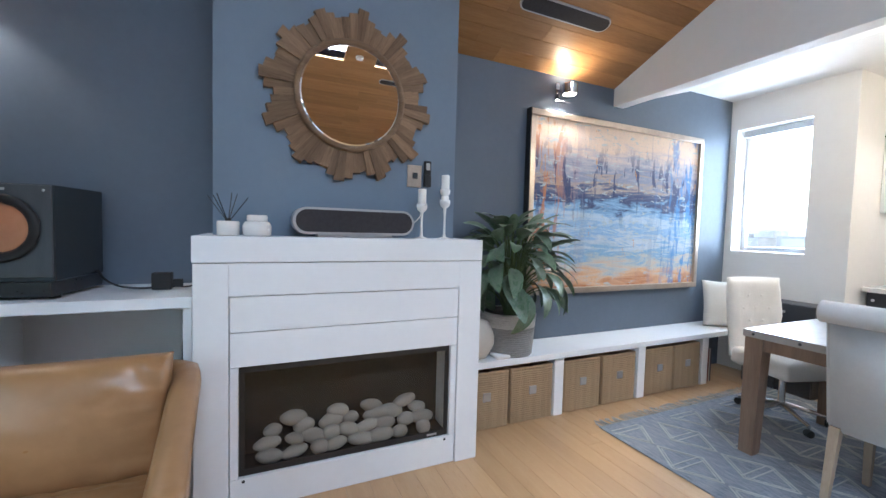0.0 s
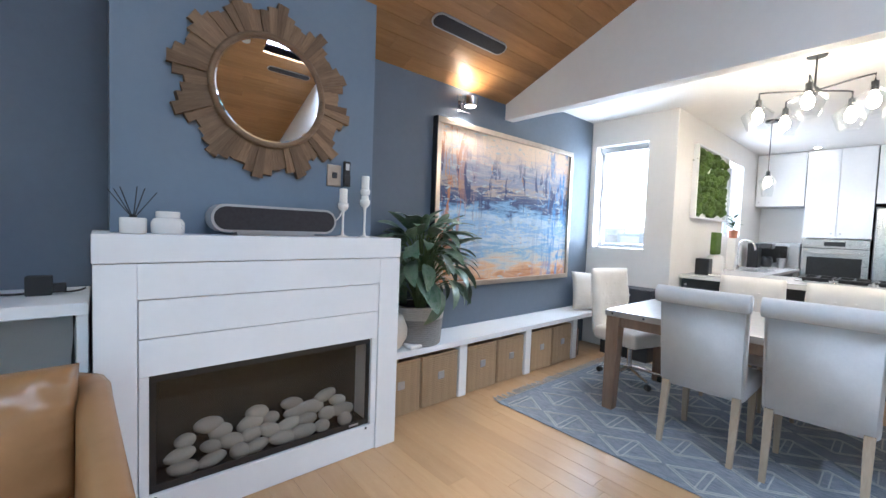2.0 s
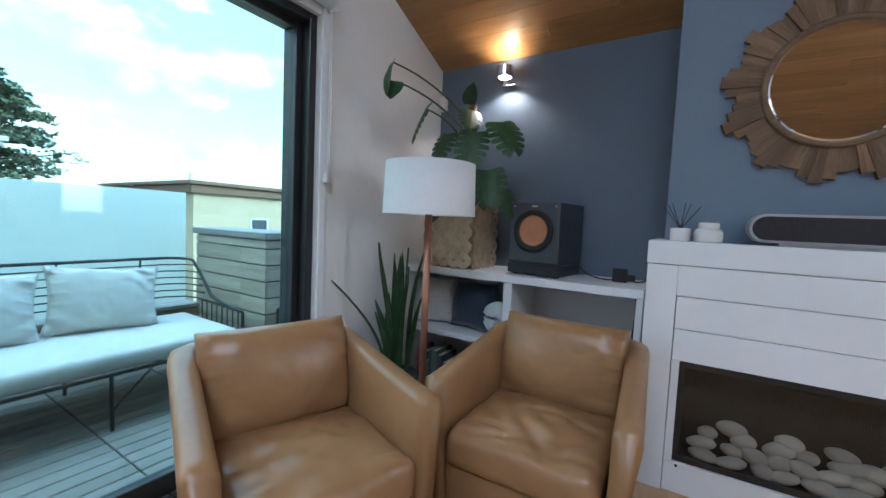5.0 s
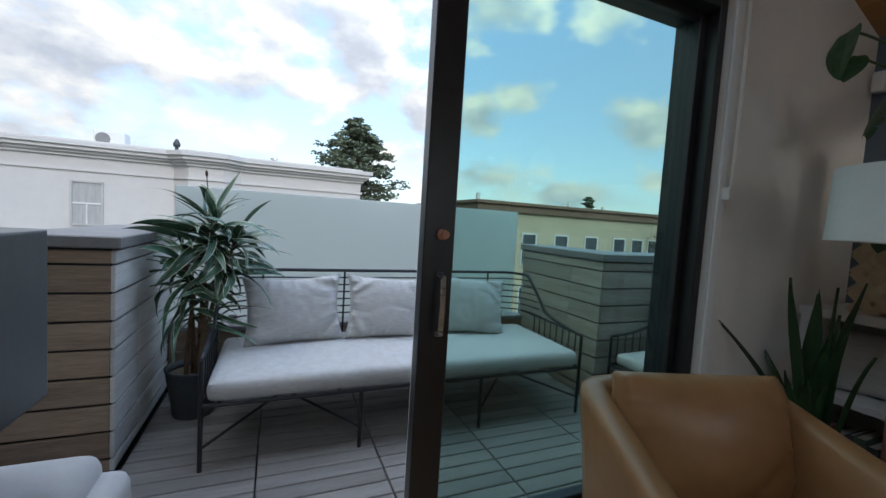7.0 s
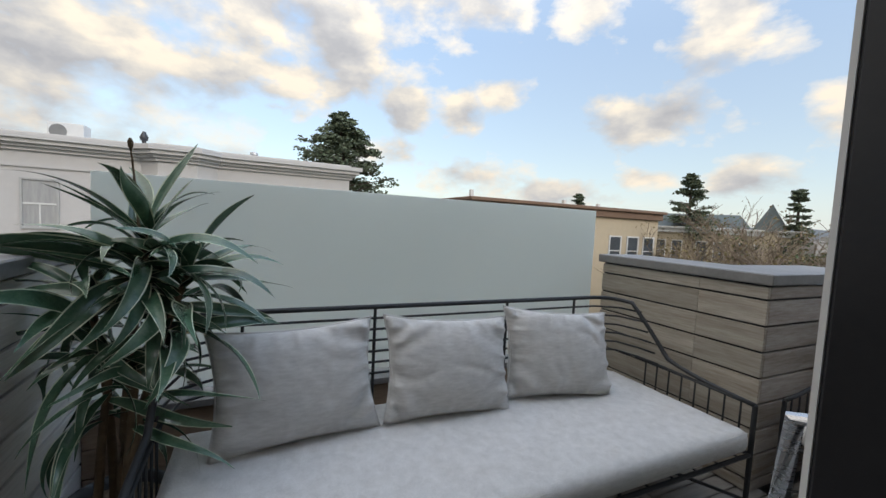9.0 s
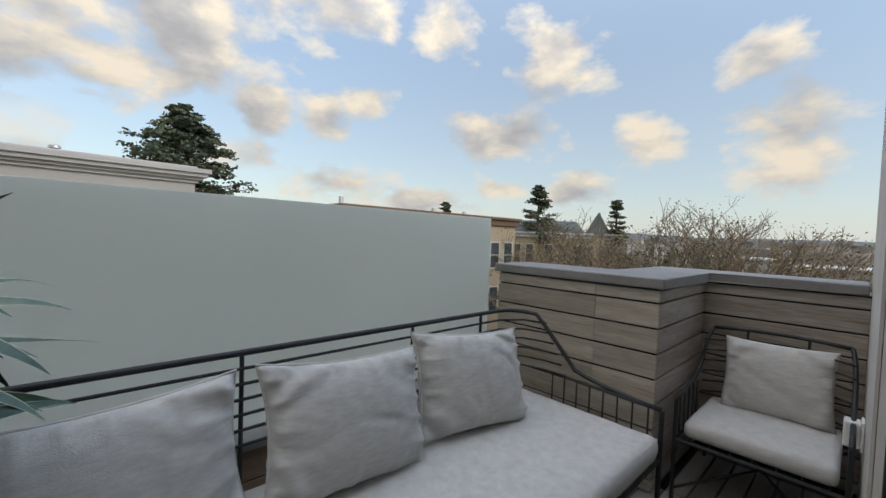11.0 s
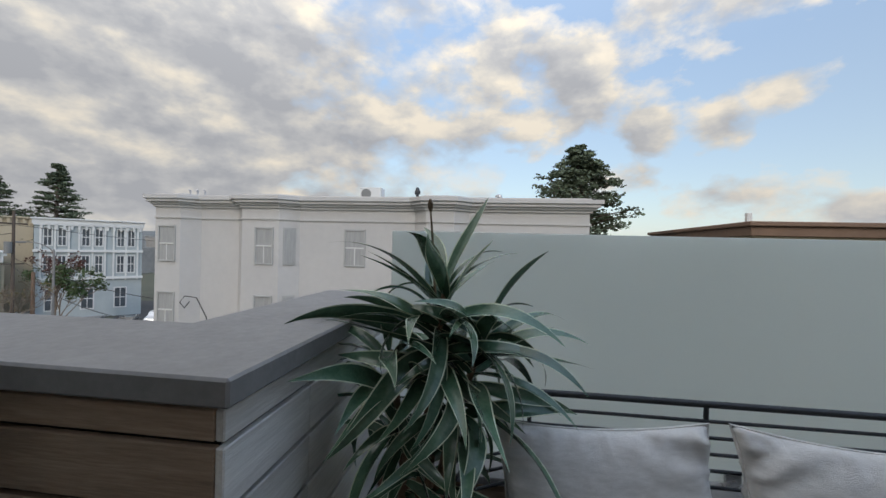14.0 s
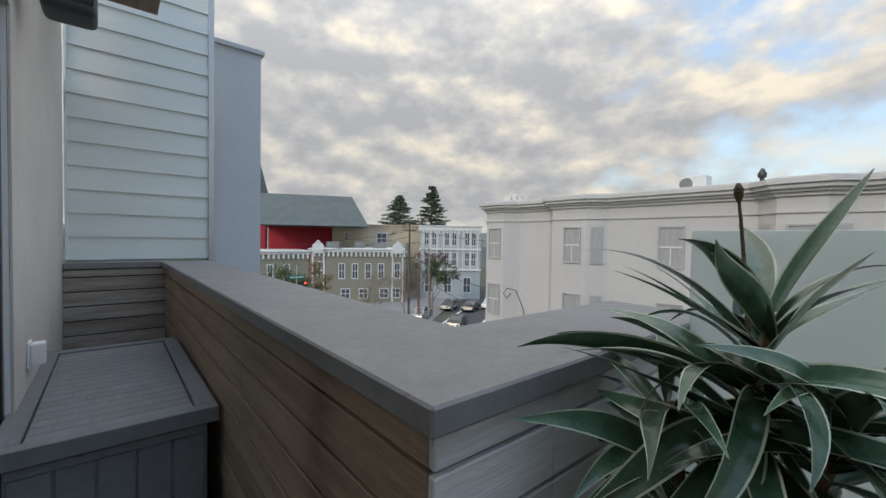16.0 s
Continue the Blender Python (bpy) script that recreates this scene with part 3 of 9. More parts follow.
wall("wall_kitchen_window", bm, M["white_wall"], "white kitchen wall with a small window")
wall("wall_kitchen_back", box(8.82, 9.0, -0.9, 1.83, -0.1, 2.9), M["white_wall"], "white wall behind the kitchen units")
bm = box(7.0, 8.82, -0.85, -0.66, -0.1, 2.9)
box(6.85, 7.0, BACK_Y, -0.66, -0.1, 2.9, bm=bm)
wall("wall_kitchen_end", bm, M["white_wall"], "white wall at the end of the kitchen")
wall("wall_back", box(-2.12, 7.0, BACK_Y - 0.15, BACK_Y, -0.1, 3.0), M["white_wall"], "plain white back wall")
# partition over the dining side, with its sloped underside
bm = slab_x([(WALL_Y, 2.50), (WALL_Y, EAVE_Z + 0.04), (RIDGE_Y, RIDGE_Z + 0.04), (BACK_Y, BACK_Z + 0.04), (BACK_Y, 2.50)], 3.0, 3.12)
wall("ceiling_partition", bm, M["white_wall"], "white gable wall above the dining area")
wall("sloped_soffit", hexa([(3.001, BACK_Y, 2.496), (4.0, BACK_Y, 2.796), (4.0, WALL_Y, 2.796), (3.001, WALL_Y, 2.496),
                            (3.121, BACK_Y, 2.9), (4.0, BACK_Y, 2.9), (4.0, WALL_Y, 2.9), (3.121, WALL_Y, 2.9)]), M["white_wall"],
     "white sloping soffit under the gable wall", "ceiling")
wall("ceiling_dining", box(4.0, 9.0, BACK_Y, WALL_Y, 2.80, 2.92), M["white_wall"], "flat white ceiling over dining table and kitchen", "ceiling")


def ceiling_boards():
    """Boards along x on both slopes, with fine open joints, and a dark sheet above them."""
    bm = bmesh.new()
    slope = math.hypot(1, PITCH)
    step = 0.135 / slope

    def board(ya, yb, xa, xb):
        za, zb = roof_z(ya), roof_z(yb)
        hexa([(xa, ya, za), (xb, ya, za), (xb, yb, zb), (xa, yb, zb), (xa, ya, za + 0.03), (xb, ya, za + 0.03), (xb, yb, zb + 0.03), (xa, yb, zb + 0.03)], bm)

    rnd = random.Random(4)
    y = WALL_Y
    while y - step > RIDGE_Y:
        x, shift = IN_X, rnd.uniform(0.8, 2.4)
        while x < 3.0:
            x2 = min(3.0, x + shift)
            board(y - step + 0.003, y, x + 0.001, x2 - 0.001)
            x, shift = x2, 2.4
        y -= step
    y = RIDGE_Y
    while y - step > BACK_Y - 0.05:
        spans = [(IN_X, 3.0)]
        if SKY[2] < y - step / 2 < SKY[3]:
            spans = [(IN_X, SKY[0]), (SKY[1], 3.0)]
        for xa, xb in spans:
            x, shift = xa, rnd.uniform(0.8, 2.4)
            while x < xb - 0.01:
                x2 = min(xb, x + shift)
                board(y - step + 0.003, y, x + 0.001, x2 - 0.001)
                x, shift = x2, 2.4
        y -= step
    for k in range(3):
        board(-2.40 + k * 0.186, -2.22 + k * 0.186, 1.42, 1.95)
    return bm


SKY = (-0.6, 2.75, -2.40, -1.84)
wall("ceiling_wood", ceiling_boards(), M["ceiling_wood"], "sloping ceiling of warm cedar boards", "ceiling")
bm = slab_x([(3.1, EAVE_Z - 0.07), (3.1, EAVE_Z + 0.1), (RIDGE_Y, RIDGE_Z + 0.2), (RIDGE_Y, RIDGE_Z + 0.032), (WALL_Y, EAVE_Z + 0.032)], OUT_X, 3.12)
for xa, xb, ya, yb in ((OUT_X, SKY[0], BACK_Y - 0.15, RIDGE_Y), (SKY[1], 3.12, BACK_Y - 0.15, RIDGE_Y), (SKY[0], SKY[1], BACK_Y - 0.15, SKY[2]), (SKY[0], SKY[1], SKY[3], RIDGE_Y)):
    slab_x([(ya, roof_z(ya) + 0.034), (yb, roof_z(yb) + 0.034), (yb, roof_z(yb) + 0.2), (ya, roof_z(ya) + 0.2)], xa, xb, bm)
wall("roof_deck", bm, M["charcoal"], "dark roof deck above the boards", "roof")
bm = box(SKY[0] - 0.02, SKY[0], SKY[2], SKY[3], 4.20, 4.7)
box(SKY[1], SKY[1] + 0.02, SKY[2], SKY[3], 4.20, 4.7, bm=bm)
box(SKY[0], SKY[1], SKY[2] - 0.02, SKY[2], 4.19, 4.7, bm=bm)
box(SKY[0], SKY[1], SKY[3], SKY[3] + 0.02, 4.41, 4.7, bm=bm)
wall("skylight_1", bm, M["white_paint"], "white lined roof light shaft in the wooden ceiling", "skylight")
wall("floor_base", box(-1.9, 9.0, BACK_Y, 3.0, -0.12, -0.014), M["charcoal"], "subfloor below the oak boards", "floor")
wall("deck_base", box(-4.2, OUT_X + 0.22, -6.0, 3.2, -0.30, -0.02), M["black"], "dark base under the deck boards", "deck")

# ---- parapets of the terrace ----
CAP_Z = 1.21


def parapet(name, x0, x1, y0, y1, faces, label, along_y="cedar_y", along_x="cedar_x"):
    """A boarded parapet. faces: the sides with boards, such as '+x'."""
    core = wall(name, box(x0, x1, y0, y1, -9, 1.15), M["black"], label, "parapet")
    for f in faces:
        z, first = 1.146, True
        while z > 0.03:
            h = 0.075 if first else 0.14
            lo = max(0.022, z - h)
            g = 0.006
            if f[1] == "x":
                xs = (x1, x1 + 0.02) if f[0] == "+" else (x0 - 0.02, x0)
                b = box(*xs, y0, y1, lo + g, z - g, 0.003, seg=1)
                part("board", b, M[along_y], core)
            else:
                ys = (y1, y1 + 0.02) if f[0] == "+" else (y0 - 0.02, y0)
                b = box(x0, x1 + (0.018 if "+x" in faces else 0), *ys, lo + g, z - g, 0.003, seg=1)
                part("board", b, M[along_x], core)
            z, first = lo, False
    return core


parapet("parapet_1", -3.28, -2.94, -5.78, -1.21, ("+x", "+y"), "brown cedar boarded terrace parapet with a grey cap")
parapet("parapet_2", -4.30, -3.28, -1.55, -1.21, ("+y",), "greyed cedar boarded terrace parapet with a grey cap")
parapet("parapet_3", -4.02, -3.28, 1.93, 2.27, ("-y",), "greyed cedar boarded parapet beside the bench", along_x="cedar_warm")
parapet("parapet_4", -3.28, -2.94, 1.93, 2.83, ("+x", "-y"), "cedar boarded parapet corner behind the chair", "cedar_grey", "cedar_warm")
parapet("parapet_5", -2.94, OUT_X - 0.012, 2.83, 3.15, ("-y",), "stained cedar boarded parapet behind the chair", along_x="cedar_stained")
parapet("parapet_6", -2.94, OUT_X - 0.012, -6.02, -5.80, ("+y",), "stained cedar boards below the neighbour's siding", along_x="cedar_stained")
bm = prism([(-2.895, -5.76), (-2.895, -1.165), (-4.32, -1.165), (-4.32, -1.6), (-3.33, -1.6), (-3.33, -5.76)], 1.152, CAP_Z)
bmesh.ops.bevel(bm, geom=list(bm.edges), offset=0.006, segments=1, affect="EDGES")
wall("parapet_cap_1", bm, M["cap"], "wide flat grey metal cap on the parapet", "parapet cap")
bm = prism([(-4.05, 1.885), (-2.895, 1.885), (-2.895, 2.785), (-2.14, 2.785), (-2.14, 3.2), (-3.33, 3.2), (-3.33, 2.32), (-4.05, 2.32)], 1.152, CAP_Z)
bmesh.ops.bevel(bm, geom=list(bm.edges), offset=0.006, segments=1, affect="EDGES")
wall("parapet_cap_2", bm, M["cap"], "wide flat grey metal cap on the corner parapet", "parapet cap")
wall("parapet_cap_3", box(-2.93, -2.14, -6.03, -5.755, 1.152, CAP_Z + 0.002, 0.005), M["cap"], "grey metal cap below the siding", "parapet cap")
low = wall("low_wall", box(-4.14, -3.99, -1.2, 1.92, -9, 0.44), M["black"], "low boarded wall behind the bench", "wall")
for z in (0.03, 0.165, 0.30):
    part("board", box(-3.99, -3.97, -1.185, 1.905, z, z + 0.13, 0.003, seg=1), M["cedar_y"], low)
part("coping", box(-4.16, -3.95, -1.185, 1.905, 0.44, 0.475, 0.004), M["cap"], low, "dark grey coping")
screen = thing("glass_screen", "tall frosted glass privacy screen standing on the low wall", "glass screen", (-4.06, 0.33, 0.475))
part("pane", box(-0.009, 0.009, -1.5, 1.5, 0.02, 1.06, 0.002, seg=1), M["frosted"], screen)
for dy in (-1.1, 0.0, 1.1):
    part("clamp", box(-0.025, 0.025, dy - 0.03, dy + 0.03, 0, 0.07, 0.004), M["steel"], screen)

# the neighbour's siding and the grey block beyond it
side = wall("neighbour_wall", box(-3.36, OUT_X - 0.012, -6.3, -6.06, -9, 6.2), M["siding"], "neighbouring wall of pale green lap siding", "wall")
z = 1.225
while z < 6.0:
    b = hexa([(-3.36, -6.06, z), (OUT_X - 0.015, -6.06, z), (OUT_X - 0.015, -6.018, z), (-3.36, -6.018, z),
              (-3.36, -6.06, z + 0.238), (OUT_X - 0.015, -6.06, z + 0.238), (OUT_X - 0.015, -6.036, z + 0.238), (-3.36, -6.036, z + 0.238)])
    part("lap_board", b, M["siding"], side)
    z += 0.235
part("corner_trim", box(-3.42, -3.36, -6.10, -6.0, 1.0, 6.2, 0.004), M["silver"], side, "bare metal corner trim")
part("edge_trim", box(-2.155, -2.135, -6.035, -6.0, 1.23, 6.2, 0.003), M["siding"], side)
blk = wall("grey_block", box(-4.10, -3.44, -11, -6.62, -9, 4.0), M["grey_render"], "plain grey rendered wall next door", "building")
part("coping", box(-4.14, -3.40, -11, -6.58, 4.0, 4.06, 0.006), M["grey_render"], blk)
part("downpipe", tube([(-3.47, -6.57, -2), (-3.47, -6.57, 3.0)], 0.03), M["charcoal"], blk, "dark grey downpipe")
eave = wall("eave", box(-2.82, OUT_X - 0.013, -5.2, -4.1, 3.5, 3.62, 0.006), M["cedar_y"], "brown timber eave on the house wall", "eave")


# ---- door, windows and blinds ----
def frame_bars(y0, y1, z0, z1, w, x0, x1, bm=None, w_side=None):
    """Four bars of a frame in the yz plane."""
    s = w_side or w
    bm = box(x0, x1, y0, y0 + s, z0, z1, 0.004, bm, 1)
    box(x0, x1, y1 - s, y1, z0, z1, 0.004, bm, 1)
    box(x0, x1, y0 + s, y1 - s, z0, z0 + w, 0.004, bm, 1)
    box(x0, x1, y0 + s, y1 - s, z1 - w, z1, 0.004, bm, 1)
    return bm


door = thing("door_1", "wide black framed sliding glass door, standing half open", "sliding door", (0, 0, 0), kind="structure")
bm = box(-2.10, -1.86, DOOR_Y1 - 0.05, DOOR_Y1 - 0.001, 0.0, DOOR_Z, 0.004, seg=1)
box(-2.10, -1.86, DOOR_Y0 + 0.001, DOOR_Y0 + 0.05, 0.0, DOOR_Z, 0.004, bm, 1)
box(-2.10, -1.86, DOOR_Y0 + 0.05, DOOR_Y1 - 0.05, DOOR_Z - 0.05, DOOR_Z - 0.001, 0.004, bm, 1)
part("door_frame", bm, M["black_frame"], door)
bm = box(-2.13, -1.82, DOOR_Y0, DOOR_Y1, 0.0, 0.018, 0.003, seg=1)
for x in (-2.05, -1.965, -1.89):
    box(x - 0.006, x + 0.006, DOOR_Y0, DOOR_Y1, 0.018, 0.03, bm=bm)
part("track", bm, M["black_frame"], door)
bm = box(-1.985, -1.925, 0.035, 0.16, 0.03, 2.495, 0.004, seg=1)
box(-1.985, -1.925, 1.405, 1.448, 0.03, 2.495, 0.004, bm, 1)
box(-1.985, -1.925, 0.16, 1.405, 0.03, 0.13, 0.004, bm, 1)
box(-1.985, -1.925, 0.16, 1.405, 2.44, 2.495, 0.004, bm, 1)
leaf = part("sliding_leaf", bm, M["black_frame"], door)
pane = part("pane", box(-1.958, -1.952, 0.155, 1.41, 0.125, 2.445), M["tinted_pane"], leaf, "blue-green tinted pane")
pane.visible_shadow = False
leaf2 = part("fixed_leaf", frame_bars(-3.30, -1.75, 0.03, 2.48, 0.09, -2.075, -2.015, w_side=0.10), M["black_frame"], door)
pane = part("pane", box(-2.048, -2.042, -3.21, -1.84, 0.115, 2.395), M["tinted_pane"], leaf2)
pane.visible_shadow = False
for s, x in ((1, -1.925), (-1, -1.985)):
    part("handle", tube([(x, 0.105, 0.945), (x + s * 0.045, 0.105, 0.955), (x + s * 0.052, 0.105, 1.06), (x + s * 0.045, 0.105, 1.17), (x, 0.105, 1.18)], 0.011), M["steel"], leaf, "brushed steel pull handle")
part("lock_knob", lathe([(0.021, 0), (0.021, 0.012), (0.012, 0.016), (0.012, 0.03), (0.016, 0.034), (0.016, 0.04)], 18, m=pose(-1.925, 0.105, 1.33, 0, 90, 0)), M["copper_pole"], leaf, "small bronze lock knob")
part("weather_strip", box(-1.992, -1.986, 0.037, 0.05, 0.05, 2.48), M["plastic_white"], leaf)
blind = thing("roller_blind", "white roller blind rolled up above the sliding door", "blind", (IN_X, 0, 2.60))
part("roller", tube([(0.05, DOOR_Y0, 0), (0.05, 1.53, 0)], 0.04, seg=16), M["plastic_white"], blind, smooth=True)
part("bracket", box(0.0, 0.10, 1.53, 1.545, -0.05, 0.05, 0.004), M["plastic_white"], blind)
part("chain", tube([(0.05, 1.525, -0.04), (0.05, 1.53, -0.6), (0.045, 1.535, -0.98), (0.04, 1.55, -0.98), (0.05, 1.545, -0.6), (0.05, 1.54, -0.04)], 0.004), M["plastic_white"], blind)
part("chain_holder", box(0.0, 0.05, 1.525, 1.55, -1.03, -0.97, 0.004), M["plastic_white"], blind)
wall("trim_1", box(IN_X + 0.001, IN_X + 0.014, 1.502, 1.555, 0, 2.66, 0.005), M["white_paint"], "white casing beside the sliding door", "trim")


def window(name, y0, y1, z0, z1, x0, x1, label, along="y"):
    w = thing(name, label, "window", kind="structure")
    if along == "y":
        bm, pb = frame_bars(y0, y1, z0, z1, 0.045, x0, x1), box((x0 + x1) / 2 - 0.003, (x0 + x1) / 2 + 0.003, y0 + 0.045, y1 - 0.045, z0 + 0.045, z1 - 0.045)
    else:
        turn = pose(0, 0, 0, 0, 0, 90)
        bm, pb = frame_bars(y0, y1, z0, z1, 0.045, x0, x1), box((x0 + x1) / 2 - 0.003, (x0 + x1) / 2 + 0.003, y0 + 0.045, y1 - 0.045, z0 + 0.045, z1 - 0.045)
        for b in (bm, pb):
            bmesh.ops.transform(b, matrix=turn, verts=b.verts)
    part("window_frame", bm, M["silver"], w)
    p = part("pane", pb, M["clear_pane"], w)
    p.visible_shadow = False
    return w


window("window_1", 2.132, 2.758, 1.238, 2.487, 4.86, 4.90, "narrow grey framed window in a deep white recess")
part("blind_cassette", box(4.80, 4.86, 2.18, 2.75, 2.42, 2.486, 0.006), M["silver"], bpy.data.objects["window_1"], "grey rolled blind")
window("window_2", -7.415, -6.505, 1.435, 2.495, 1.99, 2.03, "small white framed kitchen window", along="x")


# ---- fireplace ----
def fireplace():
    f = thing("fireplace", "white panelled fireplace surround with a glazed gas firebox", "fireplace", (0, 2.23, 0))
    W = M["white_paint"]
    part("mantel", box(-0.108, 1.366, -0.005, 0.595, 1.20, 1.32, 0.005), W, f)
    part("stile", box(-0.104, 0.038, 0.0, 0.22, 0, 1.196, 0.003), W, f)
    part("stile", box(1.222, 1.365, 0.0, 0.22, 0, 1.196, 0.003), W, f)
    part("side_panel", box(-0.104, -0.05, 0.221, 0.597, 0, 1.196, 0.003), W, f)
    part("side_panel", box(1.28, 1.365, 0.221, 0.597, 0, 1.196, 0.003), W, f)
    part("header", box(0.038, 1.222, 0.001, 0.21, 1.042, 1.196, 0.003), W, f)
    part("panel", box(0.042, 1.218, 0.003, 0.21, 0.872, 1.038, 0.003), W, f)
    part("panel", box(0.042, 1.218, 0.006, 0.21, 0.705, 0.868, 0.003), W, f)
    bm = box(0.042, 0.078, 0.008, 0.21, 0.165, 0.703, 0.003)
    part("jamb", bm, W, f)
    part("jamb", box(1.182, 1.218, 0.008, 0.21, 0.165, 0.703, 0.003), W, f)
    part("base", box(0.042, 1.218, 0.010, 0.21, 0.002, 0.163, 0.003), W, f)
    bm = box(0.079, 1.181, 0.205, 0.212, 0.165, 0.703)
    box(0.079, 1.181, 0.035, 0.205, 0.165, 0.176, bm=bm)
    part("firebox", bm, M["firebox"], f, "dark metal firebox")
    bm = box(0.08, 1.18, 0.026, 0.034, 0.166, 0.20, 0.002)
    box(0.08, 1.18, 0.026, 0.034, 0.67, 0.702, 0.002, bm)
    box(0.08, 0.105, 0.026, 0.034, 0.20, 0.67, 0.002, bm)
    box(1.155, 1.18, 0.026, 0.034, 0.20, 0.67, 0.002, bm)
    part("glass_frame", bm, M["black"], f)
    g = part("firebox_glass", box(0.105, 1.155, 0.028, 0.031, 0.20, 0.67), SMOKED, f, "smoked firebox glass")
    g.visible_shadow = False
    part("badge", box(1.05, 1.11, 0.0235, 0.0262, 0.178, 0.189), M["silver"], f)
    for x in (0.10, 1.155):
        part("screw", lathe([(0.008, 0), (0.006, 0.003)], 10, m=pose(x, 0.009, 0.148, 90, 0, 0)), M["black"], f)


fireplace()


def pebbles():
    rnd = random.Random(11)
    first = None
    for row, (n, y, z) in enumerate(((8, 2.312, 0.212), (9, 2.345, 0.262), (7, 2.375, 0.312), (4, 2.390, 0.355))):
        for i in range(n):
            x = 0.16 + (i + 0.5 + rnd.uniform(-0.22, 0.22)) * (0.93 - row * 0.02) / n + row * 0.015
            sx, sy, sz = rnd.uniform(0.046, 0.082), rnd.uniform(0.030, 0.037), rnd.uniform(0.030, 0.042)
            if first is None:
                bm = bmesh.new()
                bmesh.ops.create_icosphere(bm, subdivisions=3, radius=1)
                for v in bm.verts:
                    v.co *= 1 + 0.06 * noise.noise(v.co * 1.3)
                first = solid("pebble", bm, M["pebble"], "smooth pale river pebble in the firebox", "pebble", group="pebbles in the firebox", smooth=True)
                ob = first
            else:
                ob = copy_thing(first, Matrix())
            ob.matrix_basis = pose(x, y, z, rnd.uniform(-12, 12), rnd.uniform(-16, 16), rnd.uniform(-8, 8)) @ Matrix.Diagonal((sx, sy, sz, 1))


pebbles()


def sunburst_mirror():
    c = thing("sunburst_mirror", "round mirror framed by a sunburst of driftwood slats", "mirror", (0.62, 2.449, 2.09))
    part("mirror_glass", lathe([(0.272, 0.0), (0.272, 0.012), (0.262, 0.016)], 64, m=pose(0, -0.03, 0, 90, 0, 0)), M["mirror"], c, "bevelled mirror glass", smooth=False)
    part("rim", lathe([(0.268, 0.0), (0.298, 0.0), (0.300, 0.035), (0.285, 0.045), (0.268, 0.03), (0.268, 0.0)], 64, m=pose(0, -0.012, 0, 90, 0, 0), cap=False), M["drift"], c, "thin wooden rim", smooth=True)
    rnd = random.Random(3)
    lobes = 12
    for k in range(lobes):
        per = 5
        for i in range(per):
            a = 2 * math.pi * (k + (i + 0.5) / per) / lobes + 0.13
            mid = 1 - abs(i - 2) / 2.4
            r1 = 0.395 + 0.075 * mid + rnd.uniform(-0.012, 0.012)
            w0, w1 = 0.033, 0.033 * r1 / 0.3 * 1.12
            t = 0.012 + 0.010 * mid + rnd.uniform(0, 0.012)
            b = hexa([(0.285, -w0 / 2, 0), (r1, -w1 / 2, 0), (r1, w1 / 2, 0), (0.285, w0 / 2, 0),
                      (0.285, -w0 / 2, t + 0.012), (r1 + rnd.uniform(-0.008, 0.008), -w1 / 2, t), (r1 + rnd.uniform(-0.008, 0.008), w1 / 2, t), (0.285, w0 / 2, t + 0.012)])
            p = part("slat", b, M["drift"], c)
            p.matrix_basis = pose(0, -0.002, 0, 90, 0, 0) @ pose(0, 0, 0, 0, 0, math.degrees(a))
    part("cord", tube(bend((-0.05, -0.01, 0.03), (0, -0.01, 0), (0.05, -0.01, 0.03)), 0.003), M["iron"], c)


sunburst_mirror()

panel = thing("wall_control", "square grey wall switch plate with a dark button", "switch", (1.005, 2.449, 1.69))
part("plate", box(-0.045, 0.045, -0.012, 0, -0.065, 0.065, 0.004), M["gilt"], panel)
part("button", box(-0.014, 0.018, -0.017, -0.011, -0.016, 0.02, 0.003), M["charcoal"], panel)
rem = thing("remote_holder", "black remote control in a wall holder", "remote control", (1.085, 2.449, 1.70))
part("holder", box(-0.02, 0.022, -0.028, 0, -0.07, 0.0, 0.004), M["black"], rem)
part("remote", box(-0.022, 0.022, -0.026, -0.006, -0.055, 0.085, 0.008), M["rubber"], rem)
part("screen", box(-0.012, 0.012, -0.0275, -0.0255, 0.03, 0.07, 0.002), M["silver"], rem)


def stadium(w, h, depth, grow=0.0, seg=14):
    """A long rounded bar in the xz plane."""
    r = h / 2 + grow
    pts = []
    for s, cx in ((1, w / 2 - h / 2), (-1, -w / 2 + h / 2)):
        for i in range(seg + 1):
            a = -math.pi / 2 + math.pi * i / seg + (0 if s > 0 else math.pi)
            pts.append((cx + r * math.cos(a), r * math.sin(a)))
    return prism(pts, 0, depth, m=pose(0, 0, 0, 90, 0, 0))


sb = thing("soundbar", "rounded wooden-edged speaker bar with a dark cloth grille", "speaker", (0.63, 2.40, 1.404), rz=2)
part("housing", stadium(0.64, 0.136, 0.12), M["silver"], sb, "silver rounded housing", smooth=False)
p = part("grille", stadium(0.615, 0.112, 0.006), M["grille"], sb)
p.location = (0, -0.118, 0)
part("foot", box(-0.2, 0.2, -0.10, -0.03, -0.084, -0.065, 0.004), M["silver"], sb)
part("cable", tube(bend((0.32, -0.05, 0.0), (0.43, -0.05, 0.02), (0.42, 0.03, 0.2)), 0.003), M["plastic_white"], sb)

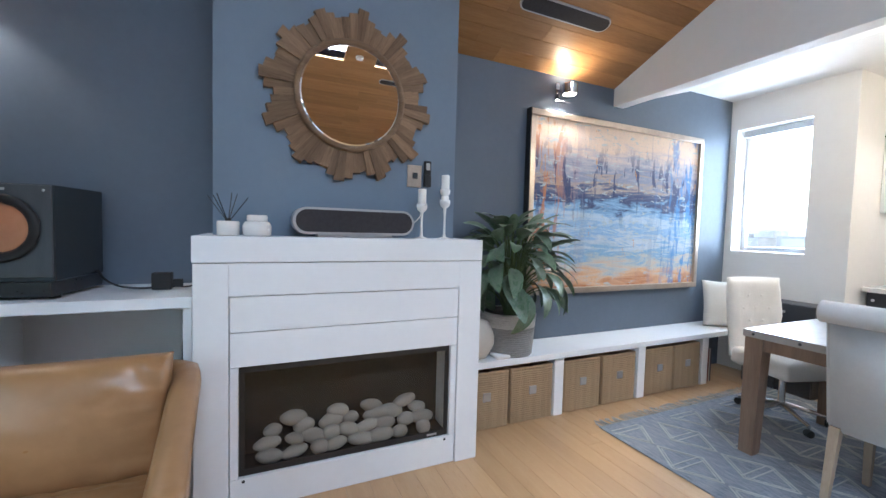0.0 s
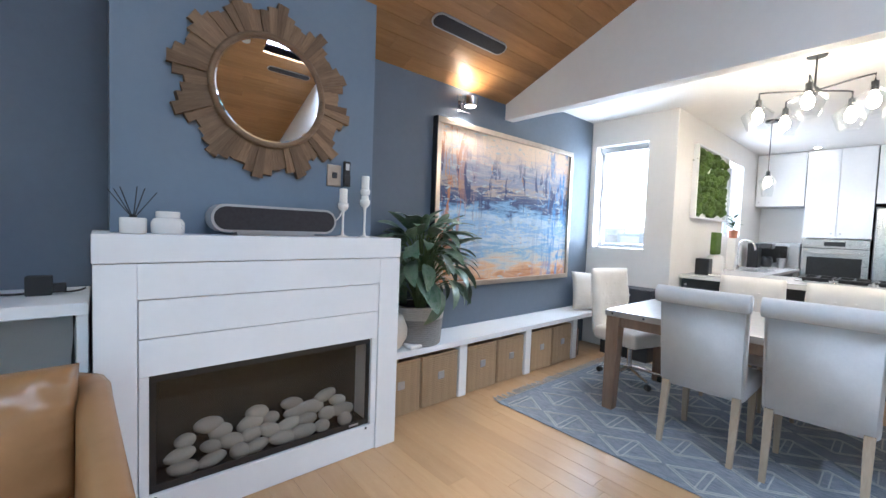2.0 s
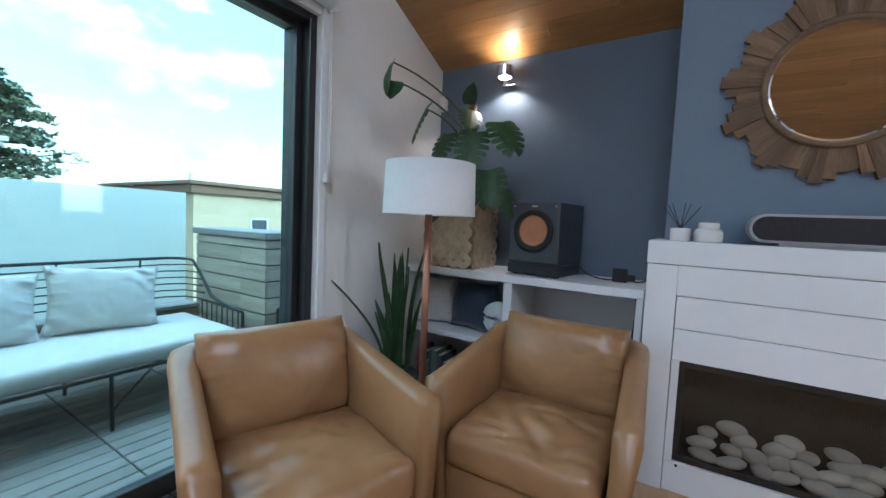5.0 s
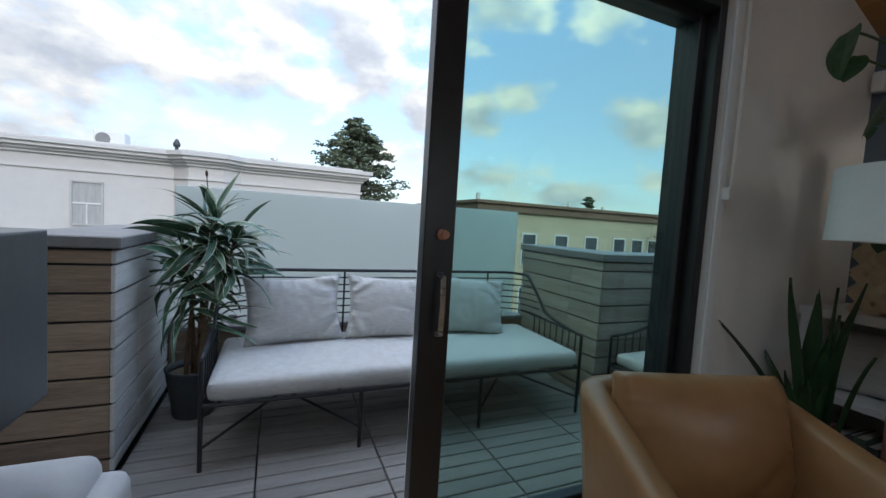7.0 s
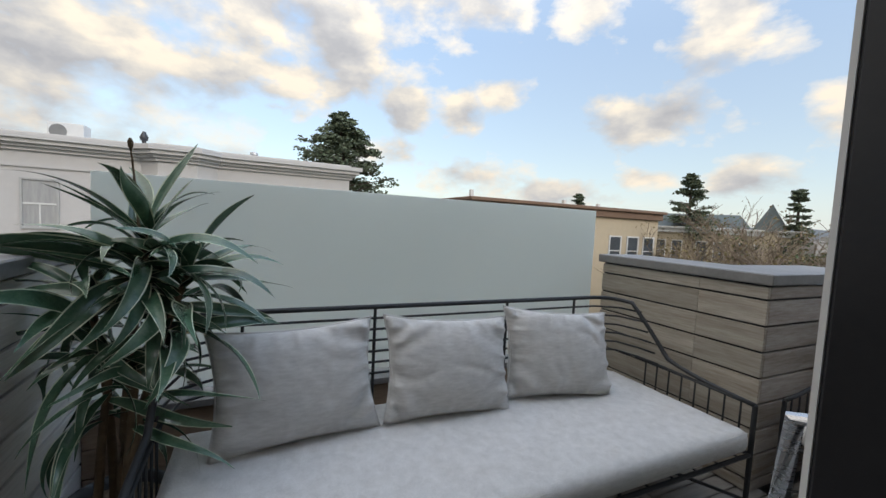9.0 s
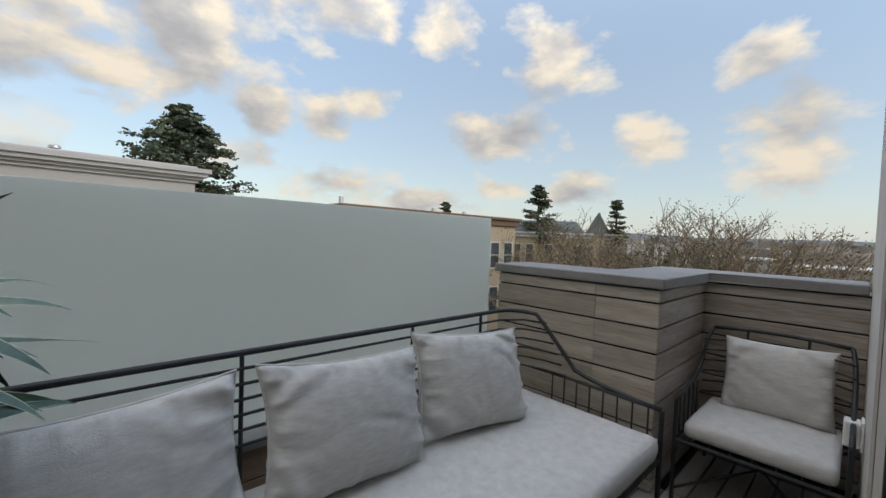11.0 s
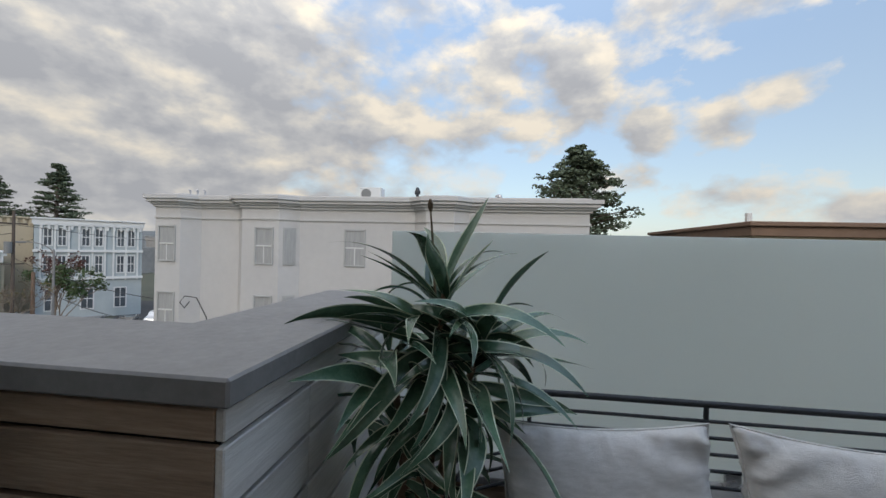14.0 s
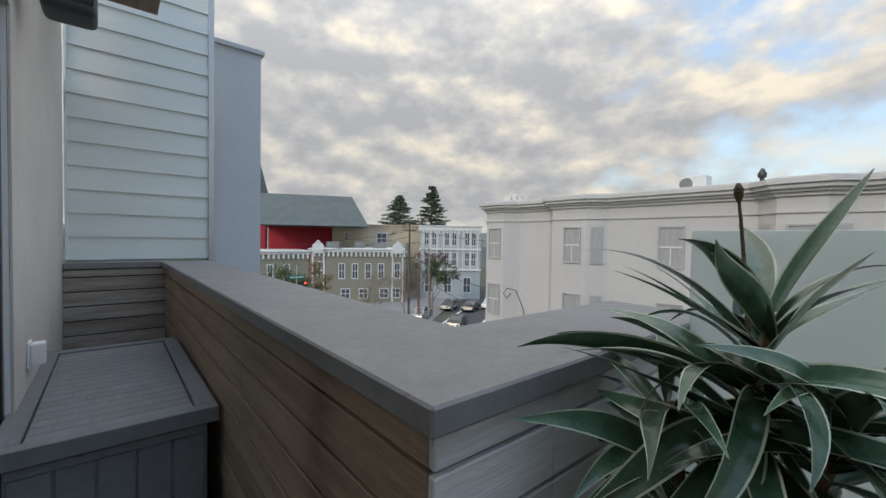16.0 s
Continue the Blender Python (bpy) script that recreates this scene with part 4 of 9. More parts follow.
dif = thing("reed_diffuser", "ribbed white pot with black scent reeds", "diffuser", (0.03, 2.33, 1.32))
bm = lathe([(0.040, 0), (0.047, 0.004), (0.048, 0.065), (0.044, 0.07)], 40)
for v in bm.verts:
    if 0.003 < v.co.z < 0.068:
        v.co.xy *= 1 + 0.018 * math.cos(20 * math.atan2(v.co.y, v.co.x))
part("pot", bm, M["ceramic"], dif, smooth=True)
part("neck", lathe([(0.014, 0.07), (0.014, 0.082), (0.012, 0.084)], 16), M["black"], dif)
for i, (dx, dy) in enumerate(((-0.085, 0.0), (-0.065, 0.03), (-0.045, -0.02), (0.015, 0.02), (0.04, -0.02), (0.085, 0.01))):
    part("reed", tube([(dx * 0.1, dy * 0.1, 0.075), (dx, dy, 0.21 - abs(dx) * 0.3)], 0.0022, seg=5), M["black"], dif)
jar = thing("candle_jar", "white lidded ceramic candle jar", "jar", (0.155, 2.33, 1.32))
part("jar", lathe([(0.054, 0), (0.064, 0.008), (0.065, 0.05), (0.056, 0.068), (0.045, 0.073)], 32), M["ceramic"], jar, smooth=True)
part("lid", lathe([(0.045, 0.0725), (0.047, 0.076), (0.047, 0.098), (0.044, 0.102)], 32), M["ceramic"], jar)
for dz in (0.03, 0.05):
    part("emblem", lathe([(0.009, 0), (0.007, 0.004)], 12, m=pose(0.05, -0.042, dz, 90, 0, 40)), M["plastic_white"], jar)


def candlestick(x, y, h, double):
    c = thing("candlestick", "slender white ceramic candlestick holding a white pillar candle", "candlestick", (x, y, 1.32), group="candlesticks on the mantel")
    prof = [(0.042, 0), (0.043, 0.004), (0.012, 0.012), (0.007, 0.03), (0.006, h * 0.55), (0.009, h - 0.05), (0.026, h - 0.035), (0.031, h - 0.02), (0.031, h), (0.026, h)]
    part("holder", lathe(prof, 28), M["ceramic"], c, smooth=True)
    z = h
    if double:
        part("cup", lathe([(0.012, z), (0.012, z + 0.02), (0.028, z + 0.035), (0.031, z + 0.06), (0.026, z + 0.062)], 28), M["ceramic"], c, smooth=True)
        part("stub", lathe([(0.022, z + 0.0), (0.022, z + 0.022)], 20), M["wax"], c)
        z += 0.06
    bm = lathe([(0.023, z), (0.0235, z + 0.004), (0.0235, z + 0.082), (0.020, z + 0.085), (0.015, z + 0.078)], 24)
    part("candle", bm, M["wax"], c, smooth=False)
    part("wick", tube([(0, 0, z + 0.078), (0.002, 0, z + 0.094)], 0.001, seg=4), M["black"], c)


candlestick(1.015, 2.33, 0.20, False)
candlestick(1.16, 2.33, 0.23, True)


# ---- shelf unit beside the fireplace ----
SH = thing("shelf_unit", "white open shelf unit built in beside the fireplace", "shelf", (0, 0, 0))
W = M["white_paint"]
part("top", box(-1.82, -0.116, 2.31, 2.826, 0.985, 1.035, 0.003), W, SH)
part("divider", box(-0.955, -0.895, 2.325, 2.80, 0.0, 0.984, 0.003), W, SH)
part("side", box(-0.155, -0.118, 2.325, 2.80, 0.0, 0.984, 0.003), W, SH)
part("side", box(-1.815, -1.765, 2.325, 2.80, 0.0, 0.984, 0.003), W, SH)
part("shelf", box(-1.764, -0.956, 2.34, 2.80, 0.53, 0.57, 0.003), W, SH)
part("back_panel", box(-1.815, -0.118, 2.801, 2.822, 0.0, 0.984), W, SH)
part("plinth", box(-1.764, -0.156, 2.36, 2.80, 0.0, 0.06, 0.003), W, SH)


def subwoofer():
    s = thing("subwoofer", "black subwoofer with a large copper cone on the shelf", "speaker", (-0.80, 2.42, 1.035), rz=-9)
    part("cabinet", box(-0.18, 0.18, 0.0, 0.37, 0.075, 0.485, 0.006), M["ebony"], s)
    part("plinth", box(-0.175, 0.175, -0.02, 0.37, 0.012, 0.075, 0.004), M["black"], s)
    part("baffle", box(-0.176, 0.176, -0.008, 0.0, 0.095, 0.482, 0.003), M["speaker_grey"], s)
    turn = pose(0, -0.008, 0.30, 90, 0, 0)
    part("surround", lathe([(0.100, 0.0), (0.138, 0.0), (0.142, 0.012), (0.128, 0.022), (0.112, 0.010), (0.100, 0.006)], 48, m=turn, cap=False), M["rubber"], s, smooth=True)
    part("cone", lathe([(0.104, 0.008), (0.100, 0.003), (0.085, 0.002), (0.05, 0.004), (0.03, 0.009), (0.0005, 0.012)], 48, m=turn, cap=False), M["copper"], s, "spun copper cone", smooth=True)
    part("badge", box(-0.02, 0.02, -0.0095, -0.0075, 0.455, 0.465), M["silver"], s)
    for x in (-0.15, 0.15):
        part("foot", lathe([(0.02, 0), (0.02, 0.012)], 14, m=pose(x, 0.05, 0)), M["rubber"], s)
        part("pin", lathe([(0.006, 0), (0.004, 0.004)], 10, m=pose(x, -0.008, 0.46, 90, 0, 0)), M["silver"], s)


subwoofer()
ad = thing("power_adapter", "black plug adapter and cables on the shelf", "adapter", (-0.27, 2.60, 1.035))
part("body", box(-0.055, 0.03, -0.03, 0.03, 0, 0.085, 0.006), M["rubber"], ad)
part("plug", box(0.03, 0.075, -0.02, 0.02, 0.01, 0.05, 0.005), M["rubber"], ad)
part("cable", tube(bend((-0.05, 0, 0.01), (-0.22, -0.05, 0.0), (-0.30, 0.10, 0.09), 12), 0.005), M["rubber"], ad)
part("cable", tube(bend((0.07, 0, 0.01), (0.11, -0.02, 0.01), (0.14, -0.06, 0.03), 8), 0.004), M["rubber"], ad)
cb = thing("hanging_cables", "black cables hanging at the shelf's side", "cable", (-0.165, 2.45, 0.985))
part("cable", tube([(0, 0, 0), (-0.004, -0.01, -0.2), (-0.012, 0.0, -0.42), (-0.004, 0.0, -0.6)], 0.006), M["rubber"], cb)
part("connector", box(-0.03, 0.0, -0.02, 0.02, -0.45, -0.36, 0.006), M["rubber"], cb)


def woven_planter():
    """A square-shouldered bamboo basket of crossing strips."""
    s = thing("bamboo_basket", "square woven bamboo basket holding a monstera", "basket", (-1.43, 2.57, 1.035))
    bm = bmesh.new()
    own = lathe([(0.17, 0), (0.205, 0.02), (0.215, 0.25), (0.205, 0.43), (0.20, 0.46), (0.19, 0.46), (0.185, 0.40)], 40, cap=False)
    for v in own.verts:
        a = math.atan2(v.co.y, v.co.x)
        k = (abs(math.cos(a)) ** 4 + abs(math.sin(a)) ** 4) ** -0.25
        v.co.xy *= k * 0.98
    join(bm, own)
    part("body", bm, M["bamboo"], s, smooth=True)
    strip = None
    rnd = random.Random(8)
    for side, (ux, uy) in enumerate(((1, 0), (0, 1))):
        for r in range(9):
            for c in range(9):
                u = -0.17 + c * 0.042
                z = 0.035 + r * 0.05
                tilt = 45 if (r + c) % 2 else -45
                b0 = (ux * u - uy * 0.0, -0.212) if side == 0 else (0.212, u)
                if strip is None:
                    strip = part("strip", box(-0.042, 0.042, -0.0025, 0.0025, -0.0225, 0.0225, 0.002, seg=1), M["bamboo"], s)
                    ob = strip
                else:
                    ob = share("strip", strip, s, Matrix())
                ob.matrix_basis = pose(b0[0], b0[1], z, 0, 0, 0 if side == 0 else 90) @ pose(0, 0, 0, 0, tilt + rnd.uniform(-4, 4), 0)
    part("soil", lathe([(0.17, 0.39), (0.17, 0.40)], 24), M["soil"], s)


woven_planter()


def leaf_mesh(length, width, droop=0.25, fold=0.12, n=10, shape="oval", cuts=0, seed=0):
    """A leaf along +x from its stalk, with a fold at the midrib, a droop and, with cuts, deep notches."""
    rnd = random.Random(seed)
    bm = bmesh.new()
    rows = []
    for i in range(n + 1):
        t = i / n
        if shape == "blade":
            half = width / 2 * (min(1, (0.25 + 3.2 * t)) * (1 - t ** 2.6)) ** 0.9
        elif shape == "heart":
            half = width / 2 * math.sin(math.pi * min(1, 0.12 + 0.88 * t) ** 0.75) ** 0.8 * (1.0 if t < 0.9 else 0.9)
        else:
            half = width / 2 * math.sin(math.pi * (0.03 + 0.97 * t) ** 0.85) ** 0.85
        ang = droop * t * 1.6
        x = length * (math.sin(ang) / (droop * 1.6) if droop else t)
        z = -length * ((1 - math.cos(ang)) / (droop * 1.6) if droop else 0)
        row = []
        for s in (-1, -0.55, 0, 0.55, 1):
            wob = 0.06 * half * noise.noise(Vector((t * 4 + seed, s * 2, seed)))
            row.append(bm.verts.new((x, s * half, z + abs(s) * half * fold * 2 + wob)))
        rows.append(row)
    for i, (a, b) in enumerate(zip(rows, rows[1:])):
        for k in range(4):
            if cuts and k in (0, 3) and 1 < i < n - 1 and (i + (k == 3)) % 2 == 0:
                continue
            bm.faces.new((a[k], a[k + 1], b[k + 1], b[k]))
    return bm


def monstera_leaf(length, width, seed=0):
    """A split leaf: a broad heart whose margin is cut into fingers by narrow slits."""
    bm = bmesh.new()
    n = 6
    mid = [Vector((length * i / n, 0, -0.10 * length * (i / n) ** 2)) for i in range(n + 1)]

    def rim(t, k, s):
        """A place on the half leaf: t along the midrib, k from midrib to margin."""
        half = width / 2 * math.sin(math.pi * (0.20 + 0.78 * t)) ** 0.55
        lean = length * (-0.16 + 0.30 * t) * k
        return Vector((length * t + lean, s * half * k, -0.10 * length * t * t - 0.10 * width * k * k))

    for s in (-1, 1):
        for i in range(n):
            t0, t1 = i / n, (i + 1) / n
            g = 0.02 if 0 < i < n - 1 else 0.0
            quads = [[rim(t0, 0, s), rim(t1, 0, s), rim(t1, 0.42, s), rim(t0, 0.42, s)],
                     [rim(t0, 0.42, s), rim(t1, 0.42, s), rim(t1 - g * 0.8, 0.75, s), rim(t0 + g, 0.75, s)],
                     [rim(t0 + g, 0.75, s), rim(t1 - g * 0.8, 0.75, s), rim(t1 - g * 1.6, 0.96, s), rim((t0 + t1) / 2, 1.03, s), rim(t0 + g * 1.8, 0.94, s)]]
            for q in quads:
                f = [bm.verts.new(p) for p in q]
                bm.faces.new(f if s < 0 else f[::-1])
    bmesh.ops.remove_doubles(bm, verts=bm.verts, dist=0.0008)
    return bm


def aim(at, to, roll=0.0):
    """A pose whose x axis points from at to to, with z as far up as may be."""
    x = (Vector(to) - Vector(at)).normalized()
    y = Vector((0, 0, 1)).cross(x)
    y = y.normalized() if y.length > 1e-3 else Vector((0, 1, 0))
    z = x.cross(y)
    m = Matrix((x, y, z)).transposed().to_4x4()
    m.translation = at
    return m @ pose(0, 0, 0, roll, 0, 0)


def monstera():
    p = thing("monstera", "tall monstera with split leaves and a mossy pole", "plant", (-1.43, 2.57, 1.44))
    base = Vector((-1.43, 2.57, 1.44))
    part("moss_pole", tube([(0.03, 0.02, 0), (0.04, 0.03, 0.5), (0.03, 0.02, 0.82)], 0.035, seg=12), M["stem"], p)
    lm = [monstera_leaf(0.34, 0.34), monstera_leaf(0.27, 0.26)]
    meshes = []
    for b in lm:
        me = bpy.data.meshes.new("leaf")
        b.to_mesh(me)
        b.free()
        me.materials.append(M["leaf_dark"])
        meshes.append(me)
    heart = bpy.data.meshes.new("leaf")
    b = leaf_mesh(0.30, 0.24, 0.2, 0.06, 8, "heart")
    b.to_mesh(heart)
    b.free()
    heart.materials.append(M["leaf_dark"])
    # stalk end, direction of the leaf, kind, size
    spots = [((-1.50, 1.76, 2.30), (-0.10, -0.28, -0.9), heart, 0.85), ((-1.50, 1.80, 2.20), (0.1, -0.5, -0.7), heart, 0.55),
             ((-1.46, 2.06, 2.10), (-0.25, -0.35, -0.8), meshes[1], 0.95), ((-1.42, 2.28, 1.98), (-0.2, -0.5, -0.9), meshes[1], 0.85),
             ((-1.02, 2.30, 2.03), (0.55, -0.35, -0.75), meshes[0], 0.85), ((-1.18, 2.22, 1.96), (0.05, -0.40, -0.9), meshes[0], 0.8),
             ((-1.10, 2.30, 1.72), (0.25, -0.40, -0.85), meshes[0], 0.85), ((-1.26, 2.30, 1.62), (0.2, -0.4, -0.9), meshes[0], 0.65),
             ((-1.35, 2.45, 2.22), (0.2, -0.2, 0.9), heart, 0.6), ((-1.30, 2.40, 2.16), (0.3, -0.5, -0.6), meshes[1], 0.8),
             ((-1.58, 2.30, 1.72), (-0.3, -0.5, -0.5), heart, 0.65), ((-1.38, 2.20, 1.66), (-0.1, -0.6, -0.5), heart, 0.65),
             ((-1.05, 2.45, 1.60), (0.5, -0.2, -0.8), meshes[1], 0.82), ((-1.50, 2.36, 1.52), (-0.1, -0.5, -0.8), heart, 0.7)]
    for k, (at, way, me, size) in enumerate(spots):
        rel = Vector(at) - base
        foot = Vector((0.03, 0.0, min(0.7, max(0.05, rel.z - 0.18))))
        part("stalk", tube(bend(foot, (foot + rel) / 2 + Vector((0, 0, 0.10)), rel, 8), 0.009, taper=0.005, seg=6), M["stem_green"], p, smooth=True)
        lf = new("leaf", me)
        lf.parent = p
        lf.matrix_basis = aim(rel, rel + Vector(way), (-1) ** k * 14) @ Matrix.Diagonal((size * 0.86, size * 0.86, size * 0.86, 1))


monstera()
fl = thing("floor_lamp", "copper pole floor lamp with a white drum shade", "lamp", (-1.245, 1.83, 0))
part("base", lathe([(0.15, 0), (0.155, 0.008), (0.15, 0.02), (0.02, 0.028)], 40), M["copper_pole"], fl)
part("pole", tube([(0, 0, 0.02), (0, 0, 1.50)], 0.022, seg=16), M["copper_pole"], fl, smooth=True)
part("shade", lathe([(0.272, 1.402), (0.262, 1.70), (0.259, 1.70), (0.269, 1.402)], 56, cap=False), M["shade"], fl, "white fabric drum shade", smooth=True)
bm = tube([(-0.26, 0, 1.50), (0.26, 0, 1.50)], 0.004, seg=6)
tube([(0, -0.26, 1.50), (0, 0.26, 1.50)], 0.004, bm, 6)
part("spider", bm, M["silver"], fl)
part("bulb", lathe([(0.012, 1.505), (0.03, 1.54), (0.03, 1.57), (0.01, 1.60)], 16), M["plastic_white"], fl, smooth=True)


def snake_plant():
    p = thing("snake_plant", "snake plant with tall pointed leaves in a dark pot", "plant", (-1.60, 2.02, 0))
    part("pot", lathe([(0.13, 0), (0.165, 0.30), (0.155, 0.30), (0.15, 0.27)], 28, cap=False), M["pot_grey"], p, smooth=True)
    part("soil", lathe([(0.15, 0.26), (0.15, 0.27)], 20), M["soil"], p)
    rnd = random.Random(5)
    for i in range(17):
        a = rnd.uniform(0, 6.28)
        r = rnd.uniform(0.01, 0.09)
        h = rnd.uniform(0.5, 0.98)
        lean = rnd.uniform(0.02, 0.16)
        if i == 0:
            a, lean, h = 4.2, 0.42, 0.75
        bm = bmesh.new()
        n, rows = 10, []
        tw = rnd.uniform(-0.5, 0.5)
        for k in range(n + 1):
            t = k / n
            half = 0.032 * (0.65 + 0.8 * t) * (1 - t ** 3) + 0.0006
            cx = (r + lean * t * t) * math.cos(a) + 0.012 * math.sin(5 * t + i)
            cy = (r + lean * t * t) * math.sin(a)
            d = a + math.pi / 2 + tw * t
            rows.append([bm.verts.new((cx + s * half * math.cos(d) + (0.012 * abs(s)) * math.cos(a), cy + s * half * math.sin(d) + 0.012 * abs(s) * math.sin(a), 0.26 + h * t)) for s in (-1, 0, 1)])
        for x, y in zip(rows, rows[1:]):
            for k in range(2):
                bm.faces.new((x[k], x[k + 1], y[k + 1], y[k]))
        part("leaf", bm, M["leaf_dark"], p, smooth=True)


snake_plant()

# what lies in the shelf unit
for x, w, rz, mt, lab in ((-1.62, 0.34, 20, "linen", "pale cushion with a worn edge on the shelf"), (-1.27, 0.36, -6, "navy", "dark navy velvet cushion on the shelf")):
    c = thing("cushion", lab, "cushion", (x, 2.53, 0.57), rz=rz)
    part("cover", cushion(w, 0.36, 0.14, m=pose(0, 0, 0.18, -14, 0, 0), seed=x, n=14), M[mt], c, smooth=True)
c = thing("knot_cushion", "light grey knotted round cushion on the shelf", "cushion", (-1.05, 2.48, 0.57))
for k in range(3):
    pts = [(0.075 * math.cos(a) * math.cos(k), 0.075 * math.cos(a) * math.sin(k) * 0.6, 0.125 + 0.075 * math.sin(a)) for a in [i * 2 * math.pi / 20 for i in range(20)]]
    part("loop", tube(pts, 0.045, seg=10, closed=True), M["grey_fabric"], c, smooth=True)
rnd = random.Random(21)
BOOKS = [mat("book_cloth", c, None, 0.7, 9, bump=0.1) for c in ((0.35, 0.30, 0.24), (0.10, 0.16, 0.20), (0.42, 0.40, 0.36), (0.25, 0.08, 0.06), (0.12, 0.18, 0.12), (0.08, 0.08, 0.09))]
PAGES = mat("book_pages", (0.62, 0.58, 0.50), (0.52, 0.48, 0.40), 0.9, 60)
x = -1.70
while x < -1.02:
    w, h, dpt = rnd.uniform(0.018, 0.045), rnd.uniform(0.22, 0.34), rnd.uniform(0.17, 0.24)
    b = thing("book", "upright book with a worn cloth spine on the low shelf", "book", (x, 2.42, 0.06), group="books on the low shelf")
    bm = box(0, 0.003, 0, dpt, 0, h, bm=None)
    box(w - 0.003, w, 0, dpt, 0, h, bm=bm)
    box(0.003, w - 0.003, 0, 0.003, 0, h, bm=bm)
    part("cover", bm, rnd.choice(BOOKS), b)
    part("page_block", box(0.0032, w - 0.0032, 0.0034, dpt - 0.004, 0.003, h - 0.004), PAGES, b)
    x += w + rnd.uniform(0.001, 0.012)


# ---- armchairs ----
def armchair(at, rz):
    """A leather tub chair that faces -y: splayed arms sloping down from the back, a loose seat and back cushion."""
    c = thing("armchair", "tan leather tub armchair with loose creased cushions", "armchair", (at[0], at[1], 0), rz, group="leather armchairs")
    L = M["leather"]
    # the shell: inner and outer outline from the front of one arm round the back to the other
    line = []
    n = 26
    for i in range(n + 1):
        t = i / n
        if t < 0.34:
            k = t / 0.34
            p = Vector((-0.41 + 0.05 * k, -0.42 + 0.66 * k))
        elif t > 0.66:
            k = (1 - t) / 0.34
            p = Vector((0.41 - 0.05 * k, -0.42 + 0.66 * k))
        else:
            k = (t - 0.34) / 0.32
            a = math.pi - math.pi * k
            p = Vector((0.36 * abs(math.cos(a)) ** 0.45 * (1 if math.cos(a) > 0 else -1), 0.24 + 0.17 * math.sin(a) ** 0.6))
        back = max(0.0, min(1.0, (p.y + 0.42) / 0.72))
        h = 0.66 + 0.13 * back ** 1.2
        line.append((p, h))
    bm = bmesh.new()
    rings = []
    for i, (p, h) in enumerate(line):
        q0, q1 = line[max(0, i - 1)][0], line[min(n, i + 1)][0]
        d = (q1 - q0).normalized()
        out = Vector((-d.y, d.x))
        th = 0.085
        prof = [(0.0, 0.10), (0.0, 0.40), (0.018, h - 0.05), (0.012, h - 0.012), (-0.01, h), (-th + 0.02, h - 0.002), (-th, h - 0.03), (-th + 0.01, 0.40), (-th, 0.10)]
        lean = 0.055
        rings.append([bm.verts.new((p.x + out.x * (o + lean * (z - 0.1)), p.y + out.y * (o + lean * (z - 0.1)), z)) for o, z in prof])
    for a, b in zip(rings, rings[1:]):
        for k in range(len(a)):
            bm.faces.new((a[k], a[(k + 1) % len(a)], b[(k + 1) % len(a)], b[k]))
    bm.faces.new(rings[0])
    bm.faces.new(rings[-1][::-1])
    bmesh.ops.bevel(bm, geom=[e for e in bm.edges if all(v in rings[0] or v in rings[-1] for v in e.verts) and len(e.link_faces) == 2 and any(len(f.verts) > 4 for f in e.link_faces)], offset=0.012, segments=2, affect="EDGES")
    part("shell", bm, L, c, smooth=True)
    part("front_rail", box(-0.335, 0.335, -0.40, -0.33, 0.10, 0.30, 0.015), L, c, smooth=True)
    part("seat_base", box(-0.325, 0.325, -0.34, 0.33, 0.11, 0.28, 0.01), L, c)
    part("seat_cushion", pad(0.655, 0.70, 0.17, 0.05, 30, m=pose(0, -0.085, 0.285), seed=at[0] * 3, wrinkle=0.013, crown=0.04), L, c, "creased leather seat cushion", smooth=True)
    part("back_cushion", cushion(0.645, 0.44, 0.26, m=pose(0, 0.205, 0.655, -12, 0, 0), n=46, pinch=0.015, seed=at[1], wrinkle=0.010, power=0.30), L, c, "creased leather back cushion", smooth=True)
    for x in (-0.33, 0.33):
        for y in (-0.34, 0.30):
            part("leg", lathe([(0.018, 0), (0.025, 0.11)], 12, m=pose(x, y, 0)), M["table_wood"], c)


armchair((-0.46, 1.77), 0)
armchair((-1.26, 0.92), 72)


# ---- bench along the wall ----
bench = thing("wall_bench", "long white built-in bench along the blue wall", "bench", (0, 0, 0))
part("seat_board", box(1.366, 4.40, 2.455, 2.826, 0.445, 0.49, 0.004), W, bench)
for x in (2.17, 3.05, 3.89):
    part("upright", box(x, x + 0.085, 2.485, 2.82, 0.0, 0.444, 0.003), W, bench)
part("back_rail", box(1.366, 4.40, 2.805, 2.826, 0.02, 0.444), W, bench)


